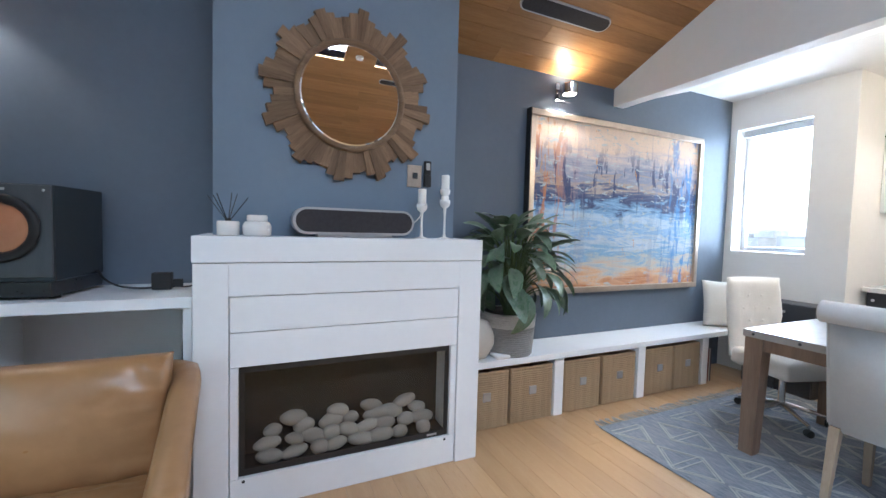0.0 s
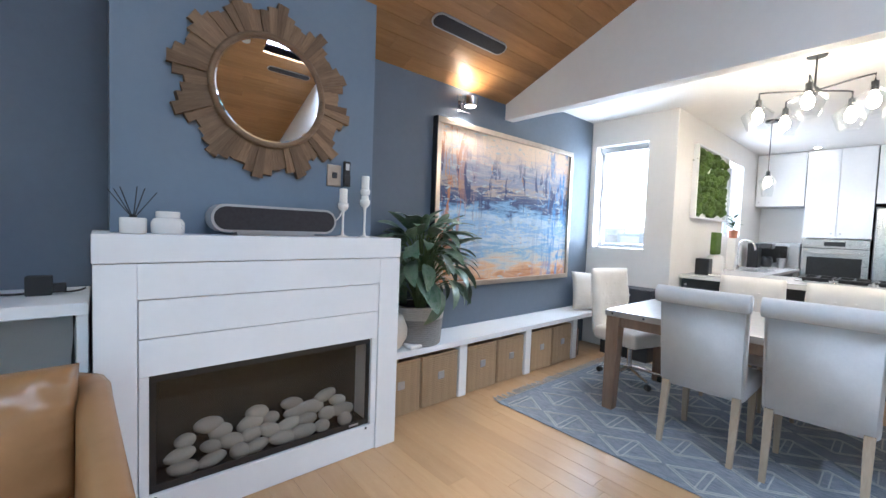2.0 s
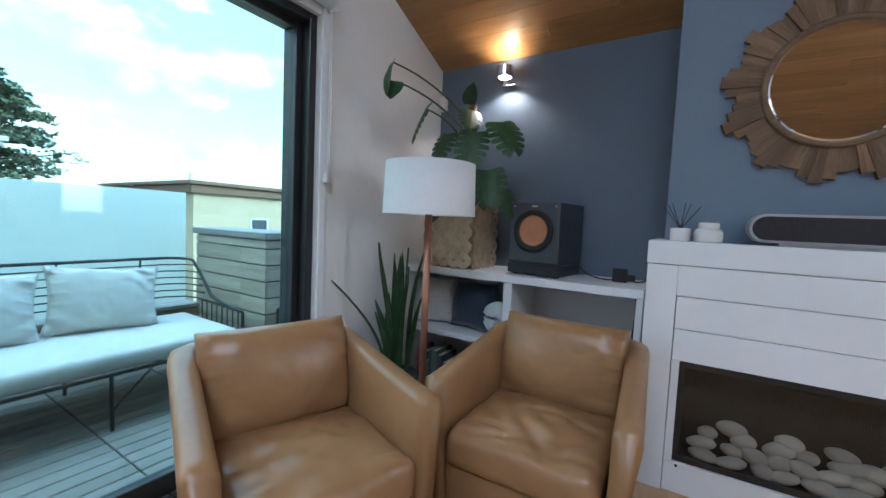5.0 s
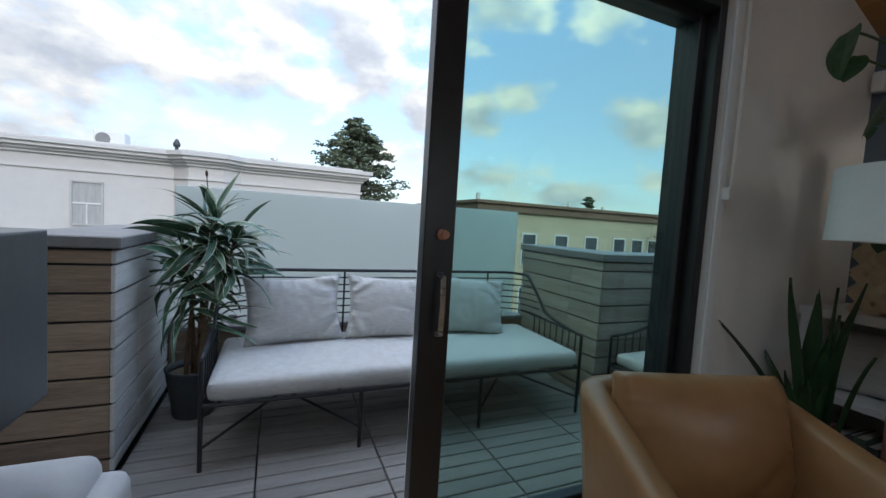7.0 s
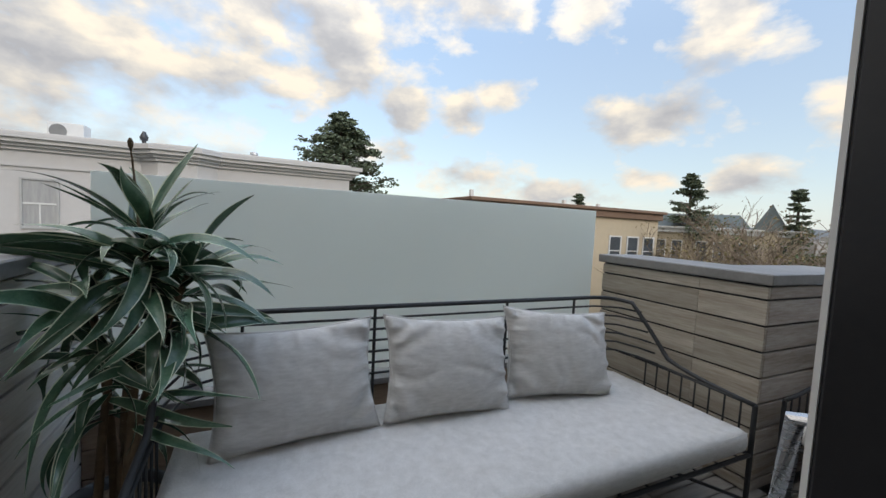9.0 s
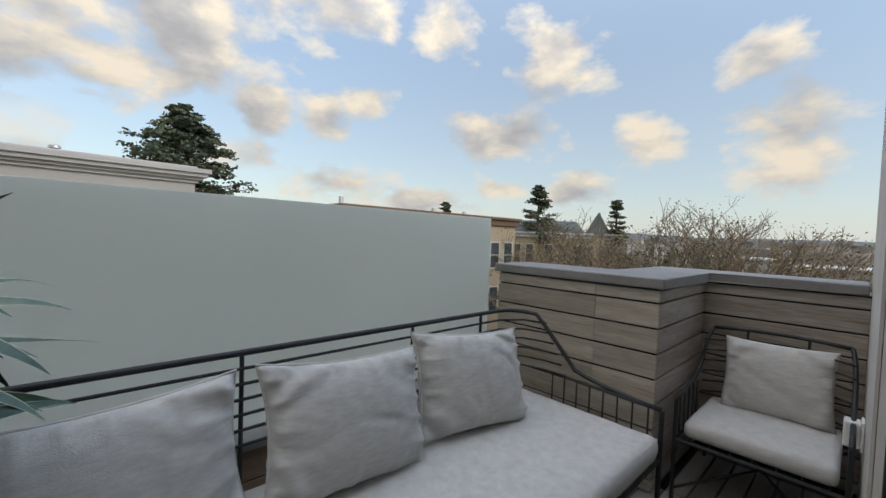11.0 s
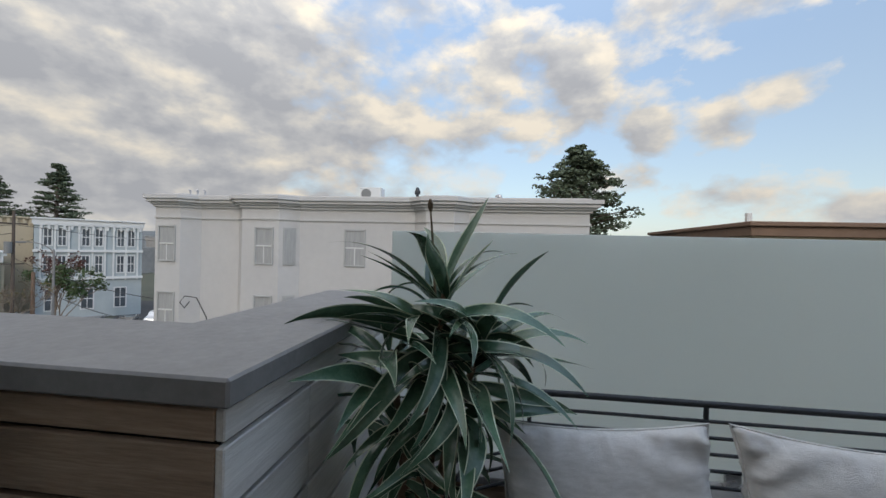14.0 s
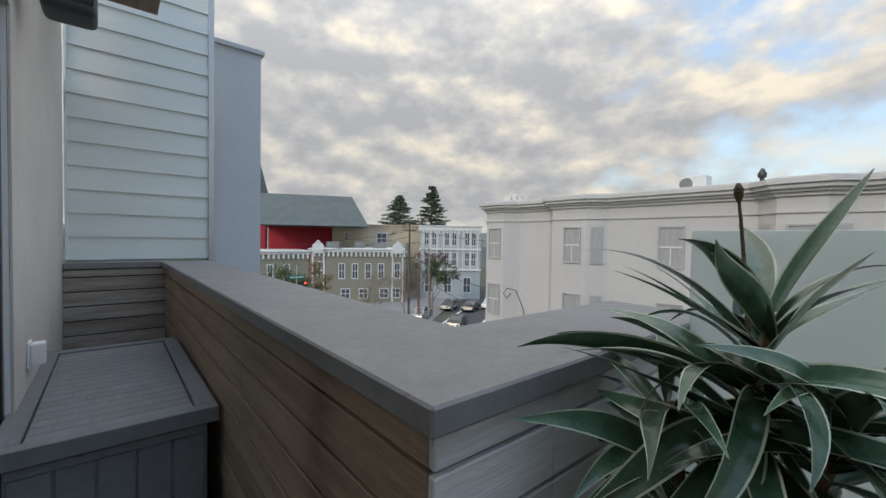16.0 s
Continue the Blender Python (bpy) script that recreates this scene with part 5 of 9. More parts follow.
def basket(x, w):
    b = thing("storage_basket", "square seagrass storage basket with a small metal label holder", "basket", (x, 2.50, 0), group="baskets under the bench")
    bm = box(0, w, 0, 0.02, 0, 0.39, 0.008)
    box(0, w, 0.26, 0.28, 0, 0.39, 0.008, bm)
    box(0, 0.02, 0.018, 0.262, 0, 0.39, 0.008, bm)
    box(w - 0.02, w, 0.018, 0.262, 0, 0.39, 0.008, bm)
    box(0.01, w - 0.01, 0.01, 0.27, 0, 0.015, bm=bm)
    part("body", bm, M["seagrass"], b)
    rim = [(0.006, 0.004, 0.39), (w - 0.006, 0.004, 0.39), (w - 0.006, 0.276, 0.39), (0.006, 0.276, 0.39)]
    part("rim", tube(rim, 0.011, seg=8, closed=True), M["seagrass"], b)
    band = None
    for r in range(24):
        if band is None:
            band = part("weave_strand", tube([(0.006, -0.002, 0), (w * 0.33, -0.005, 0.003), (w * 0.66, -0.002, -0.002), (w - 0.006, -0.004, 0)], 0.007, seg=5), M["seagrass"], b)
            band.location = (0, 0, 0.012)
        else:
            share("weave_strand", band, b, pose(0, 0, 0.012 + r * 0.0155))
    part("label_holder", box(w / 2 - 0.03, w / 2 + 0.03, -0.017, -0.008, 0.20, 0.26, 0.003), M["silver"], b, "small square metal label holder")


for x, w in ((1.41, 0.36), (1.79, 0.37), (2.275, 0.36), (2.66, 0.37), (3.15, 0.35), (3.52, 0.35)):
    basket(x, w)
for k in range(6):
    r = thing("record_sleeve", "record sleeve standing upright under the bench", "record", (3.99 + k * 0.018, 2.52, 0), group="records under the bench")
    bm = box(0, 0.006, 0, 0.28, 0, 0.31, 0.001, seg=1)
    part("sleeve", bm, (BOOKS[k % 6] if k % 2 else PAGES), r)


def long_leaf_plant():
    """A bushy plant of large patterned leaves in a two-tone rope pot."""
    pot = thing("rope_planter", "two-tone grey and white rope planter on the bench", "planter", (1.83, 2.63, 0.49))
    part("body", lathe([(0.155, 0), (0.175, 0.012), (0.185, 0.10), (0.195, 0.21)], 40, cap=False), M["rope"], pot, "grey rope base", smooth=True)
    part("collar", lathe([(0.195, 0.21), (0.2, 0.30), (0.188, 0.305), (0.18, 0.27)], 40, cap=False), M["rope_light"], pot, "white rope collar", smooth=True)
    coil = None
    for r in range(19):
        z = 0.012 + r * 0.0155
        rad = 0.176 + 0.024 * z / 0.3
        pts = [(rad * math.cos(a), rad * math.sin(a), z) for a in [i * 2 * math.pi / 32 for i in range(32)]]
        part("rope_coil", tube(pts, 0.0085, seg=5, closed=True), M["rope"] if z < 0.21 else M["rope_light"], pot, smooth=True)
    part("handle", tube(bend((0.19, -0.02, 0.24), (0.25, -0.02, 0.2), (0.19, -0.02, 0.13)), 0.008, seg=6), M["rope"], pot)
    part("inner_pot", lathe([(0.17, 0.27), (0.172, 0.30), (0.165, 0.30), (0.16, 0.28), (0.001, 0.28)], 28, cap=False), M["rubber"], pot, "black plastic inner pot", smooth=True)
    p = thing("leafy_plant", "bushy plant with silver-patterned drooping leaves", "plant", (1.83, 2.60, 0.77))
    meshes = []
    for k in range(5):
        b = bmesh.new()
        L, W, droop = 0.25 + 0.018 * k, 0.098 + 0.006 * k, 0.5 + 0.35 * k
        n = 14
        x = z = 0.0
        rows = []
        for i in range(n + 1):
            t = i / n
            half = W / 2 * math.sin(math.pi * (0.04 + 0.955 * t) ** 0.92) ** 0.72 + 0.0006
            row = []
            for s in (-1, -0.74, -0.36, 0, 0.36, 0.74, 1):
                wob = 0.006 * noise.noise(Vector((t * 5 + k, s * 2, k)))
                row.append(b.verts.new((x, s * half, z + abs(s) * half * 0.22 + wob)))
            rows.append(row)
            ang = -droop * t
            x += L / n * math.cos(ang)
            z += L / n * math.sin(ang)
        for i, (r0, r1) in enumerate(zip(rows, rows[1:])):
            for c in range(6):
                fc = b.faces.new((r0[c], r0[c + 1], r1[c + 1], r1[c]))
                fc.smooth = True
                # a feathered silver band either side of the midrib
                fc.material_index = 1 if (c in (1, 4) and 1 < i < n - 2) or (c in (2, 3) and i % 3 == 1 and 2 < i < n - 3) else 0
        me = bpy.data.meshes.new("leaf")
        b.to_mesh(me)
        b.free()
        me.materials.append(M["leaf_silver"])
        me.materials.append(LEAF_PALE)
        meshes.append(me)
    rnd = random.Random(12)
    for i in range(92):
        a = i * 2.399 + rnd.uniform(-0.3, 0.3)
        up = ((i + 0.5) / 92) ** 0.8
        reach = 0.10 + 0.17 * math.sqrt(max(0.0, 1 - up ** 2)) * rnd.uniform(0.75, 1.1)
        tip = Vector((reach * math.cos(a), reach * math.sin(a) * 0.75 - 0.03, 0.17 + 0.47 * up))
        tip.y = min(tip.y, 0.12)
        part("stalk", tube(bend((0.04 * math.cos(a), 0.04 * math.sin(a), 0), (tip.x * 0.35, tip.y * 0.35, tip.z * 0.95), tip, 6), 0.0055, taper=0.004, seg=5), M["stem_green"], p)
        el = 1.15 * up - 0.45 + rnd.uniform(-0.35, 0.35)
        way = Vector((math.cos(a) * math.cos(el), (math.sin(a) * 0.8 - 0.2) * math.cos(el), math.sin(el)))
        if tip.y > 0.0 and way.y > 0:
            way.y *= -0.3
        lf = new("leaf", meshes[min(4, int(rnd.uniform(0, 3) + 2.2 * (1 - up)))])
        lf.parent = p
        lf.matrix_basis = aim(tip, tip + way, rnd.uniform(-35, 35)) @ Matrix.Scale(rnd.uniform(0.8, 1.15) * (0.85 + 0.15 * (1 - up)), 4)


LEAF_PALE = mat("silver_leaf_band", (0.17, 0.215, 0.155), (0.10, 0.15, 0.095), 0.35, 45, vary=0.25, spec=0.5)
long_leaf_plant()
v = thing("round_vase", "round cream glazed ceramic vase on the bench", "vase", (1.52, 2.58, 0.49))
part("body", lathe([(0.05, 0), (0.10, 0.02), (0.142, 0.10), (0.145, 0.16), (0.11, 0.25), (0.05, 0.283), (0.035, 0.285), (0.03, 0.27)], 36, cap=False), M["cream_ceramic"], v, smooth=True)
g = thing("white_gadget", "small flat white rounded box on the bench", "gadget", (1.70, 2.475, 0.49))
part("body", box(-0.055, 0.055, -0.015, 0.09, 0, 0.03, 0.012, seg=3), M["plastic_white"], g, smooth=True)
pl = thing("cushion", "white square cushion leaning in the bench corner", "cushion", (4.38, 2.56, 0.49))
part("cover", cushion(0.46, 0.46, 0.17, m=pose(0, 0, 0.225, -16, 0, -45), seed=4), M["cream"], pl, smooth=True)


# ---- painting and wall lights ----
def painting_material():
    m = bpy.data.materials.new("abstract_harbour_paint")
    m.use_nodes = True
    w = Nodes(m.node_tree)
    b = m.node_tree.nodes["Principled BSDF"]
    co = w.add("ShaderNodeTexCoord").outputs["Object"]
    sep = w.add("ShaderNodeSeparateXYZ")
    w.link(co, sep.inputs[0])
    wide = w.noise(w.mapping(co, scale=(1.0, 1, 5.5)), 2.6, 8, 0.62, 0.8)
    tall = w.noise(w.mapping(co, scale=(5.0, 1, 0.9), loc=(2, 0, 1)), 2.2, 8, 0.62, 0.6)
    pos = w.math("ADD", w.math("MULTIPLY", sep.outputs[2], 0.62), 0.5)
    f = w.math("ADD", pos, w.math("MULTIPLY", w.math("SUBTRACT", wide, 0.5), 0.40))
    col = w.ramp(f, [(0.04, (0.40, 0.17, 0.07)), (0.12, (0.62, 0.40, 0.24)), (0.19, (0.50, 0.50, 0.46)), (0.25, (0.20, 0.36, 0.55)), (0.31, (0.52, 0.58, 0.62)), (0.37, (0.24, 0.40, 0.62)), (0.42, (0.48, 0.58, 0.66)),
                     (0.49, (0.22, 0.38, 0.60)), (0.54, (0.05, 0.065, 0.14)), (0.585, (0.10, 0.12, 0.20)), (0.62, (0.42, 0.34, 0.28)), (0.68, (0.24, 0.27, 0.36)), (0.75, (0.46, 0.42, 0.44)), (0.82, (0.66, 0.52, 0.40)), (0.95, (0.70, 0.55, 0.40))])
    edge = w.math("ABSOLUTE", w.math("ADD", sep.outputs[0], 0.05))
    side = w.ramp(w.math("ADD", w.math("MULTIPLY", sep.outputs[0], 0.5), 0.5), [(0.10, (0.50, 0.20, 0.08)), (0.30, (0.22, 0.26, 0.38)), (0.6, (0.12, 0.16, 0.28)), (0.85, (0.07, 0.22, 0.50))])
    streak = w.math("MULTIPLY", w.ramp(tall, [(0.50, (0, 0, 0)), (0.56, (1, 1, 1))]), w.ramp(edge, [(0.30, (0.05, 0.05, 0.05)), (0.85, (0.85, 0.85, 0.85))]))
    col = w.mix(streak, col, side)
    tower = w.noise(w.mapping(co, scale=(9.0, 1, 2.2), loc=(4, 1, 7)), 1.6, 6, 0.6, 0.4)
    high = w.ramp(w.math("ABSOLUTE", w.math("SUBTRACT", sep.outputs[2], 0.18)), [(0.12, (0.9, 0.9, 0.9)), (0.38, (0, 0, 0))])
    col = w.mix(w.math("MULTIPLY", w.ramp(tower, [(0.54, (0, 0, 0)), (0.58, (1, 1, 1))]), high), col, (0.05, 0.065, 0.14))
    dab = w.noise(w.mapping(co, scale=(2.2, 1, 7.0), loc=(5, 3, 2)), 4.5, 4, 0.6, 0.8)
    col = w.mix(w.ramp(dab, [(0.60, (0, 0, 0)), (0.63, (0.85, 0.85, 0.85))]), col, (0.42, 0.48, 0.50))
    dab2 = w.noise(w.mapping(co, scale=(6.0, 1, 2.0), loc=(1, 8, 6)), 3.5, 4, 0.6, 0.8)
    col = w.mix(w.ramp(dab2, [(0.67, (0, 0, 0)), (0.69, (0.8, 0.8, 0.8))]), col, (0.52, 0.27, 0.11))
    grit = w.noise(w.mapping(co, scale=(2.0, 1, 6.0), loc=(9, 2, 4)), 26, 4, 0.6)
    col = w.mix(w.ramp(grit, [(0.58, (0, 0, 0)), (0.68, (0.35, 0.35, 0.35))]), col, (0.10, 0.15, 0.26))
    w.link(col, b.inputs["Base Color"])
    b.inputs["Roughness"].default_value = 0.72
    b.inputs["Specular IOR Level"].default_value = 0.25
    bp = w.add("ShaderNodeBump")
    bp.inputs["Strength"].default_value = 0.4
    bp.inputs["Distance"].default_value = 0.01
    w.link(w.math("ADD", wide, tall), bp.inputs["Height"])
    w.link(bp.outputs[0], b.inputs["Normal"])
    return m


pic = thing("painting", "large abstract harbour painting in blue and rust, champagne frame", "painting", (3.135, 2.826, 1.605))
part("canvas", box(-1.0, 1.0, -0.032, -0.012, -0.69, 0.69), painting_material(), pic)
for name, b in (("frame_bar", box(-1.05, 1.05, -0.055, -0.002, 0.69, 0.74, 0.006)), ("frame_bar", box(-1.05, 1.05, -0.055, -0.002, -0.74, -0.69, 0.006)),
                ("frame_bar", box(-1.05, -1.0, -0.055, -0.002, -0.689, 0.689, 0.006)), ("frame_bar", box(1.0, 1.05, -0.055, -0.002, -0.689, 0.689, 0.006))):
    part(name, b, M["gilt"], pic, "champagne metal frame")
part("frame_edge", box(-1.058, -1.0505, -0.06, 0, -0.74, 0.74), M["black"], pic, "black outer edge")


def sconce(x):
    s = thing("wall_light", "chrome picture light with a swivel drum, lit up and down", "wall light", (x, 2.826, 2.515), group="wall lights")
    part("wall_plate", box(-0.055, -0.015, -0.012, 0, -0.075, 0.075, 0.004), M["chrome"], s)
    part("arm", box(-0.045, -0.025, -0.06, -0.01, -0.01, 0.01, 0.003), M["chrome"], s)
    part("drum", lathe([(0.06, -0.04), (0.062, -0.036), (0.062, 0.036), (0.06, 0.04), (0.05, 0.04), (0.05, -0.04), (0.06, -0.04)], 32, m=pose(0.0, -0.11, 0), cap=False), M["chrome"], s, smooth=False)
    part("lens", lathe([(0.049, -0.034), (0.049, -0.030)], 28, m=pose(0.0, -0.11, 0)), BULB_SOFT, s, "glowing lens")
    part("lens", lathe([(0.049, 0.030), (0.049, 0.034)], 28, m=pose(0.0, -0.11, 0)), BULB_SOFT, s, "glowing lens")
    part("shelf_plate", box(-0.05, 0.06, -0.05, -0.008, -0.082, -0.076, 0.002), M["chrome"], s)


sconce(-1.2)
sconce(2.40)
tilt = math.degrees(math.atan(PITCH))
vent = thing("ceiling_speaker", "long slim dark slot speaker recessed in the wooden ceiling", "speaker", (2.03, 2.35, roof_z(2.35) - 0.004))
vent.matrix_basis = pose(2.03, 2.35, roof_z(2.35) - 0.002, -tilt, 0, 0)
part("rim", prism([((0.31 + 0.06 * math.cos(a)) * (1 if k < 9 else 1) if k < 9 else -0.31 + 0.06 * math.cos(a), 0.06 * math.sin(a)) for k, a in enumerate([-math.pi / 2 + i * math.pi / 8 for i in range(9)] + [math.pi / 2 + i * math.pi / 8 for i in range(9)])], -0.012, 0.0), M["silver"], vent)
part("grille", prism([((0.31 + 0.05 * math.cos(a)) if k < 9 else -0.31 + 0.05 * math.cos(a), 0.05 * math.sin(a)) for k, a in enumerate([-math.pi / 2 + i * math.pi / 8 for i in range(9)] + [math.pi / 2 + i * math.pi / 8 for i in range(9)])], -0.015, -0.0125), M["grille"], vent)
twin = copy_thing(vent, pose(2.48, -2.63, roof_z(-2.63) - 0.002, tilt, 0, 0))
det = thing("smoke_detector", "round white smoke detector on the wooden ceiling", "smoke detector", (1.66, -2.21, roof_z(-2.21) - 0.03))
part("body", lathe([(0.05, -0.012), (0.062, 0.0), (0.065, 0.035)], 24), M["plastic_white"], det, smooth=True)
sn = thing("wall_sensor", "small white alarm sensor in the wall corner", "sensor", (IN_X + 0.02, 2.78, 2.36))
part("body", box(0, 0.06, -0.03, 0.03, -0.06, 0.06, 0.012, seg=3), M["plastic_white"], sn, smooth=True)
part("lens", box(0.045, 0.064, -0.018, 0.018, 0.0, 0.035, 0.008), M["ceramic"], sn)


# ---- dining ----
rug = thing("rug", "blue-grey flatweave rug with ivory diamond lines and a white fringe", "rug", (2.36, 2.22, 0.0))
RL, RW = 3.1, 2.1
part("field", box(0, RW, -RL, 0, 0.001, 0.009, 0.002, seg=1), M["rug"], rug)
bm = bmesh.new()
cell_x, cell_y = 0.30, 0.44


def yarn(a, b, bm, w=0.0048):
    d = Vector((b[0] - a[0], b[1] - a[1]))
    s = Vector((-d.y, d.x)).normalized() * w
    vs = [bm.verts.new((p[0] + k * s.x, p[1] + k * s.y, z)) for z in (0.0095, 0.0118) for p, k in ((a, 1), (b, 1), (b, -1), (a, -1))]
    for f in ((4, 5, 6, 7), (0, 1, 5, 4), (1, 2, 6, 5), (2, 3, 7, 6), (3, 0, 4, 7)):
        bm.faces.new([vs[i] for i in f])


for i in range(7):
    for j in range(-1, 8):
        cx, cy = 0.16 + i * cell_x, -0.1 - j * cell_y - (cell_y / 2 if i % 2 else 0)
        n4 = [(cx - cell_x * 0.47, cy), (cx, cy + cell_y * 0.47), (cx + cell_x * 0.47, cy), (cx, cy - cell_y * 0.47)]
        for k in range(4):
            a, b = n4[k], n4[(k + 1) % 4]
            if all(0.01 < p[0] < RW - 0.01 and -RL + 0.01 < p[1] < -0.01 for p in (a, b)):
                yarn(a, b, bm)
                inner = lambda p: (cx + (p[0] - cx) * 0.86, cy + (p[1] - cy) * 0.86)
                yarn(inner(a), inner(b), bm, 0.003)
        if -RL + 0.01 < cy < -0.01:
            yarn((cx - cell_x * 0.42, cy + 0.02), (cx + cell_x * 0.42, cy + 0.02), bm, 0.004)
            yarn((cx - cell_x * 0.42, cy - 0.02), (cx + cell_x * 0.42, cy - 0.02), bm, 0.004)
part("woven_pattern", bm, M["rug_line"], rug, "ivory woven diamond lines")
rnd = random.Random(2)
bm = bmesh.new()
for i in range(92):
    x = 0.01 + i * (RW - 0.02) / 91
    for y0, s in ((0.0, 1),):
        tube([(x, y0, 0.006), (x + rnd.uniform(-0.02, 0.02), y0 + s * 0.04, 0.004), (x + rnd.uniform(-0.03, 0.03), y0 + s * rnd.uniform(0.07, 0.10), 0.004)], 0.0045, bm, 4)
tagged(part("fringe", bm, M["rug_line"], rug, "white knotted fringe"), kind="stuff")

TX0, TX1, TY0, TY1, TZ = 2.97, 4.04, -0.35, 1.67, 0.80
tb = thing("dining_table", "dark wooden dining table with a riveted zinc top", "table", (0, 0, 0.009))
part("tabletop", box(TX0, TX1, TY0, TY1, TZ - 0.055, TZ - 0.009, 0.004), M["zinc"], tb, "worn zinc top with folded edges")
part("apron", box(TX0 + 0.02, TX0 + 0.045, TY0 + 0.11, TY1 - 0.11, TZ - 0.13, TZ - 0.057, 0.003), M["table_wood"], tb)
part("apron", box(TX1 - 0.045, TX1 - 0.02, TY0 + 0.11, TY1 - 0.11, TZ - 0.13, TZ - 0.057, 0.003), M["table_wood"], tb)
part("apron", box(TX0 + 0.11, TX1 - 0.11, TY0 + 0.02, TY0 + 0.045, TZ - 0.13, TZ - 0.057, 0.003), M["table_wood"], tb)
part("apron", box(TX0 + 0.11, TX1 - 0.11, TY1 - 0.045, TY1 - 0.02, TZ - 0.13, TZ - 0.057, 0.003), M["table_wood"], tb)
for x, sx in ((TX0 + 0.01, 0), (TX1 - 0.11, 1)):
    for y, sy in ((TY0 + 0.01, 0), (TY1 - 0.11, 1)):
        o = 0.02
        part("leg", hexa([(x + o * sx, y + o * sy, 0), (x + 0.08 + o * sx, y + o * sy, 0), (x + 0.08 + o * sx, y + 0.08 + o * sy, 0), (x + o * sx, y + 0.08 + o * sy, 0),
                          (x, y, TZ - 0.056), (x + 0.10, y, TZ - 0.056), (x + 0.10, y + 0.10, TZ - 0.056), (x, y + 0.10, TZ - 0.056)]), M["table_wood"], tb)
rivet = None
for x, turn_z in ((TX0 - 0.002, 0), (TX1 + 0.002, 180)):
    for k in range(9):
        y = TY0 + 0.06 + k * (TY1 - TY0 - 0.12) / 8
        if rivet is None:
            rivet = part("rivet", lathe([(0.009, 0), (0.007, 0.004), (0.001, 0.006)], 10, m=pose(0, 0, 0, 0, -90, 0)), M["charcoal"], tb)
            rivet.matrix_basis = pose(x, y, TZ - 0.032, 0, 0, turn_z)
        else:
            share("rivet", rivet, tb, pose(x, y, TZ - 0.032, 0, 0, turn_z))


def roll_chair():
    """A fabric dining chair that faces +x, with a scrolled top; its origin is under the middle of the seat."""
    c = thing("dining_chair", "pale linen dining chair with a rolled back and limed oak legs", "chair", (0, 0, 0.0105), group="chairs round the table")
    bm = hexa([(-0.22, -0.235, 0.40), (-0.135, -0.235, 0.40), (-0.135, 0.235, 0.40), (-0.22, 0.235, 0.40), (-0.285, -0.245, 1.00), (-0.215, -0.245, 1.00), (-0.215, 0.245, 1.00), (-0.285, 0.245, 1.00)])
    bmesh.ops.bevel(bm, geom=list(bm.edges), offset=0.02, segments=3, affect="EDGES")
    part("backrest", bm, M["grey_fabric"], c, smooth=True)
    part("back_roll", tube([(-0.285, -0.255, 1.005), (-0.285, -0.25, 1.005), (-0.285, 0.25, 1.005), (-0.285, 0.255, 1.005)], 0.055, seg=18), M["grey_fabric"], c, "rolled top of the back", smooth=True)
    part("seat", pad(0.46, 0.48, 0.13, 0.035, 8, m=pose(0.03, 0, 0.38), wrinkle=0.003), M["grey_fabric"], c, smooth=True)
    for x, y, dx in ((-0.19, -0.20, -0.075), (-0.19, 0.20, -0.075), (0.21, -0.20, 0.0), (0.21, 0.20, 0.0)):
        part("leg", hexa([(x - 0.015 + dx, y - 0.015, 0), (x + 0.015 + dx, y - 0.015, 0), (x + 0.015 + dx, y + 0.015, 0), (x - 0.015 + dx, y + 0.015, 0),
                          (x - 0.022, y - 0.022, 0.41), (x + 0.022, y - 0.022, 0.41), (x + 0.022, y + 0.022, 0.41), (x - 0.022, y + 0.022, 0.41)]), M["leg_wood"], c)
    part("stitch", box(-0.2875, -0.284, -0.23, 0.23, 0.945, 0.949), M["linen"], c)
    return c


rc = roll_chair()
rc.matrix_basis = pose(3.06, 0.955, 0.0105)
copy_thing(rc, pose(3.06, 0.405, 0.0105, 0, 0, 2))


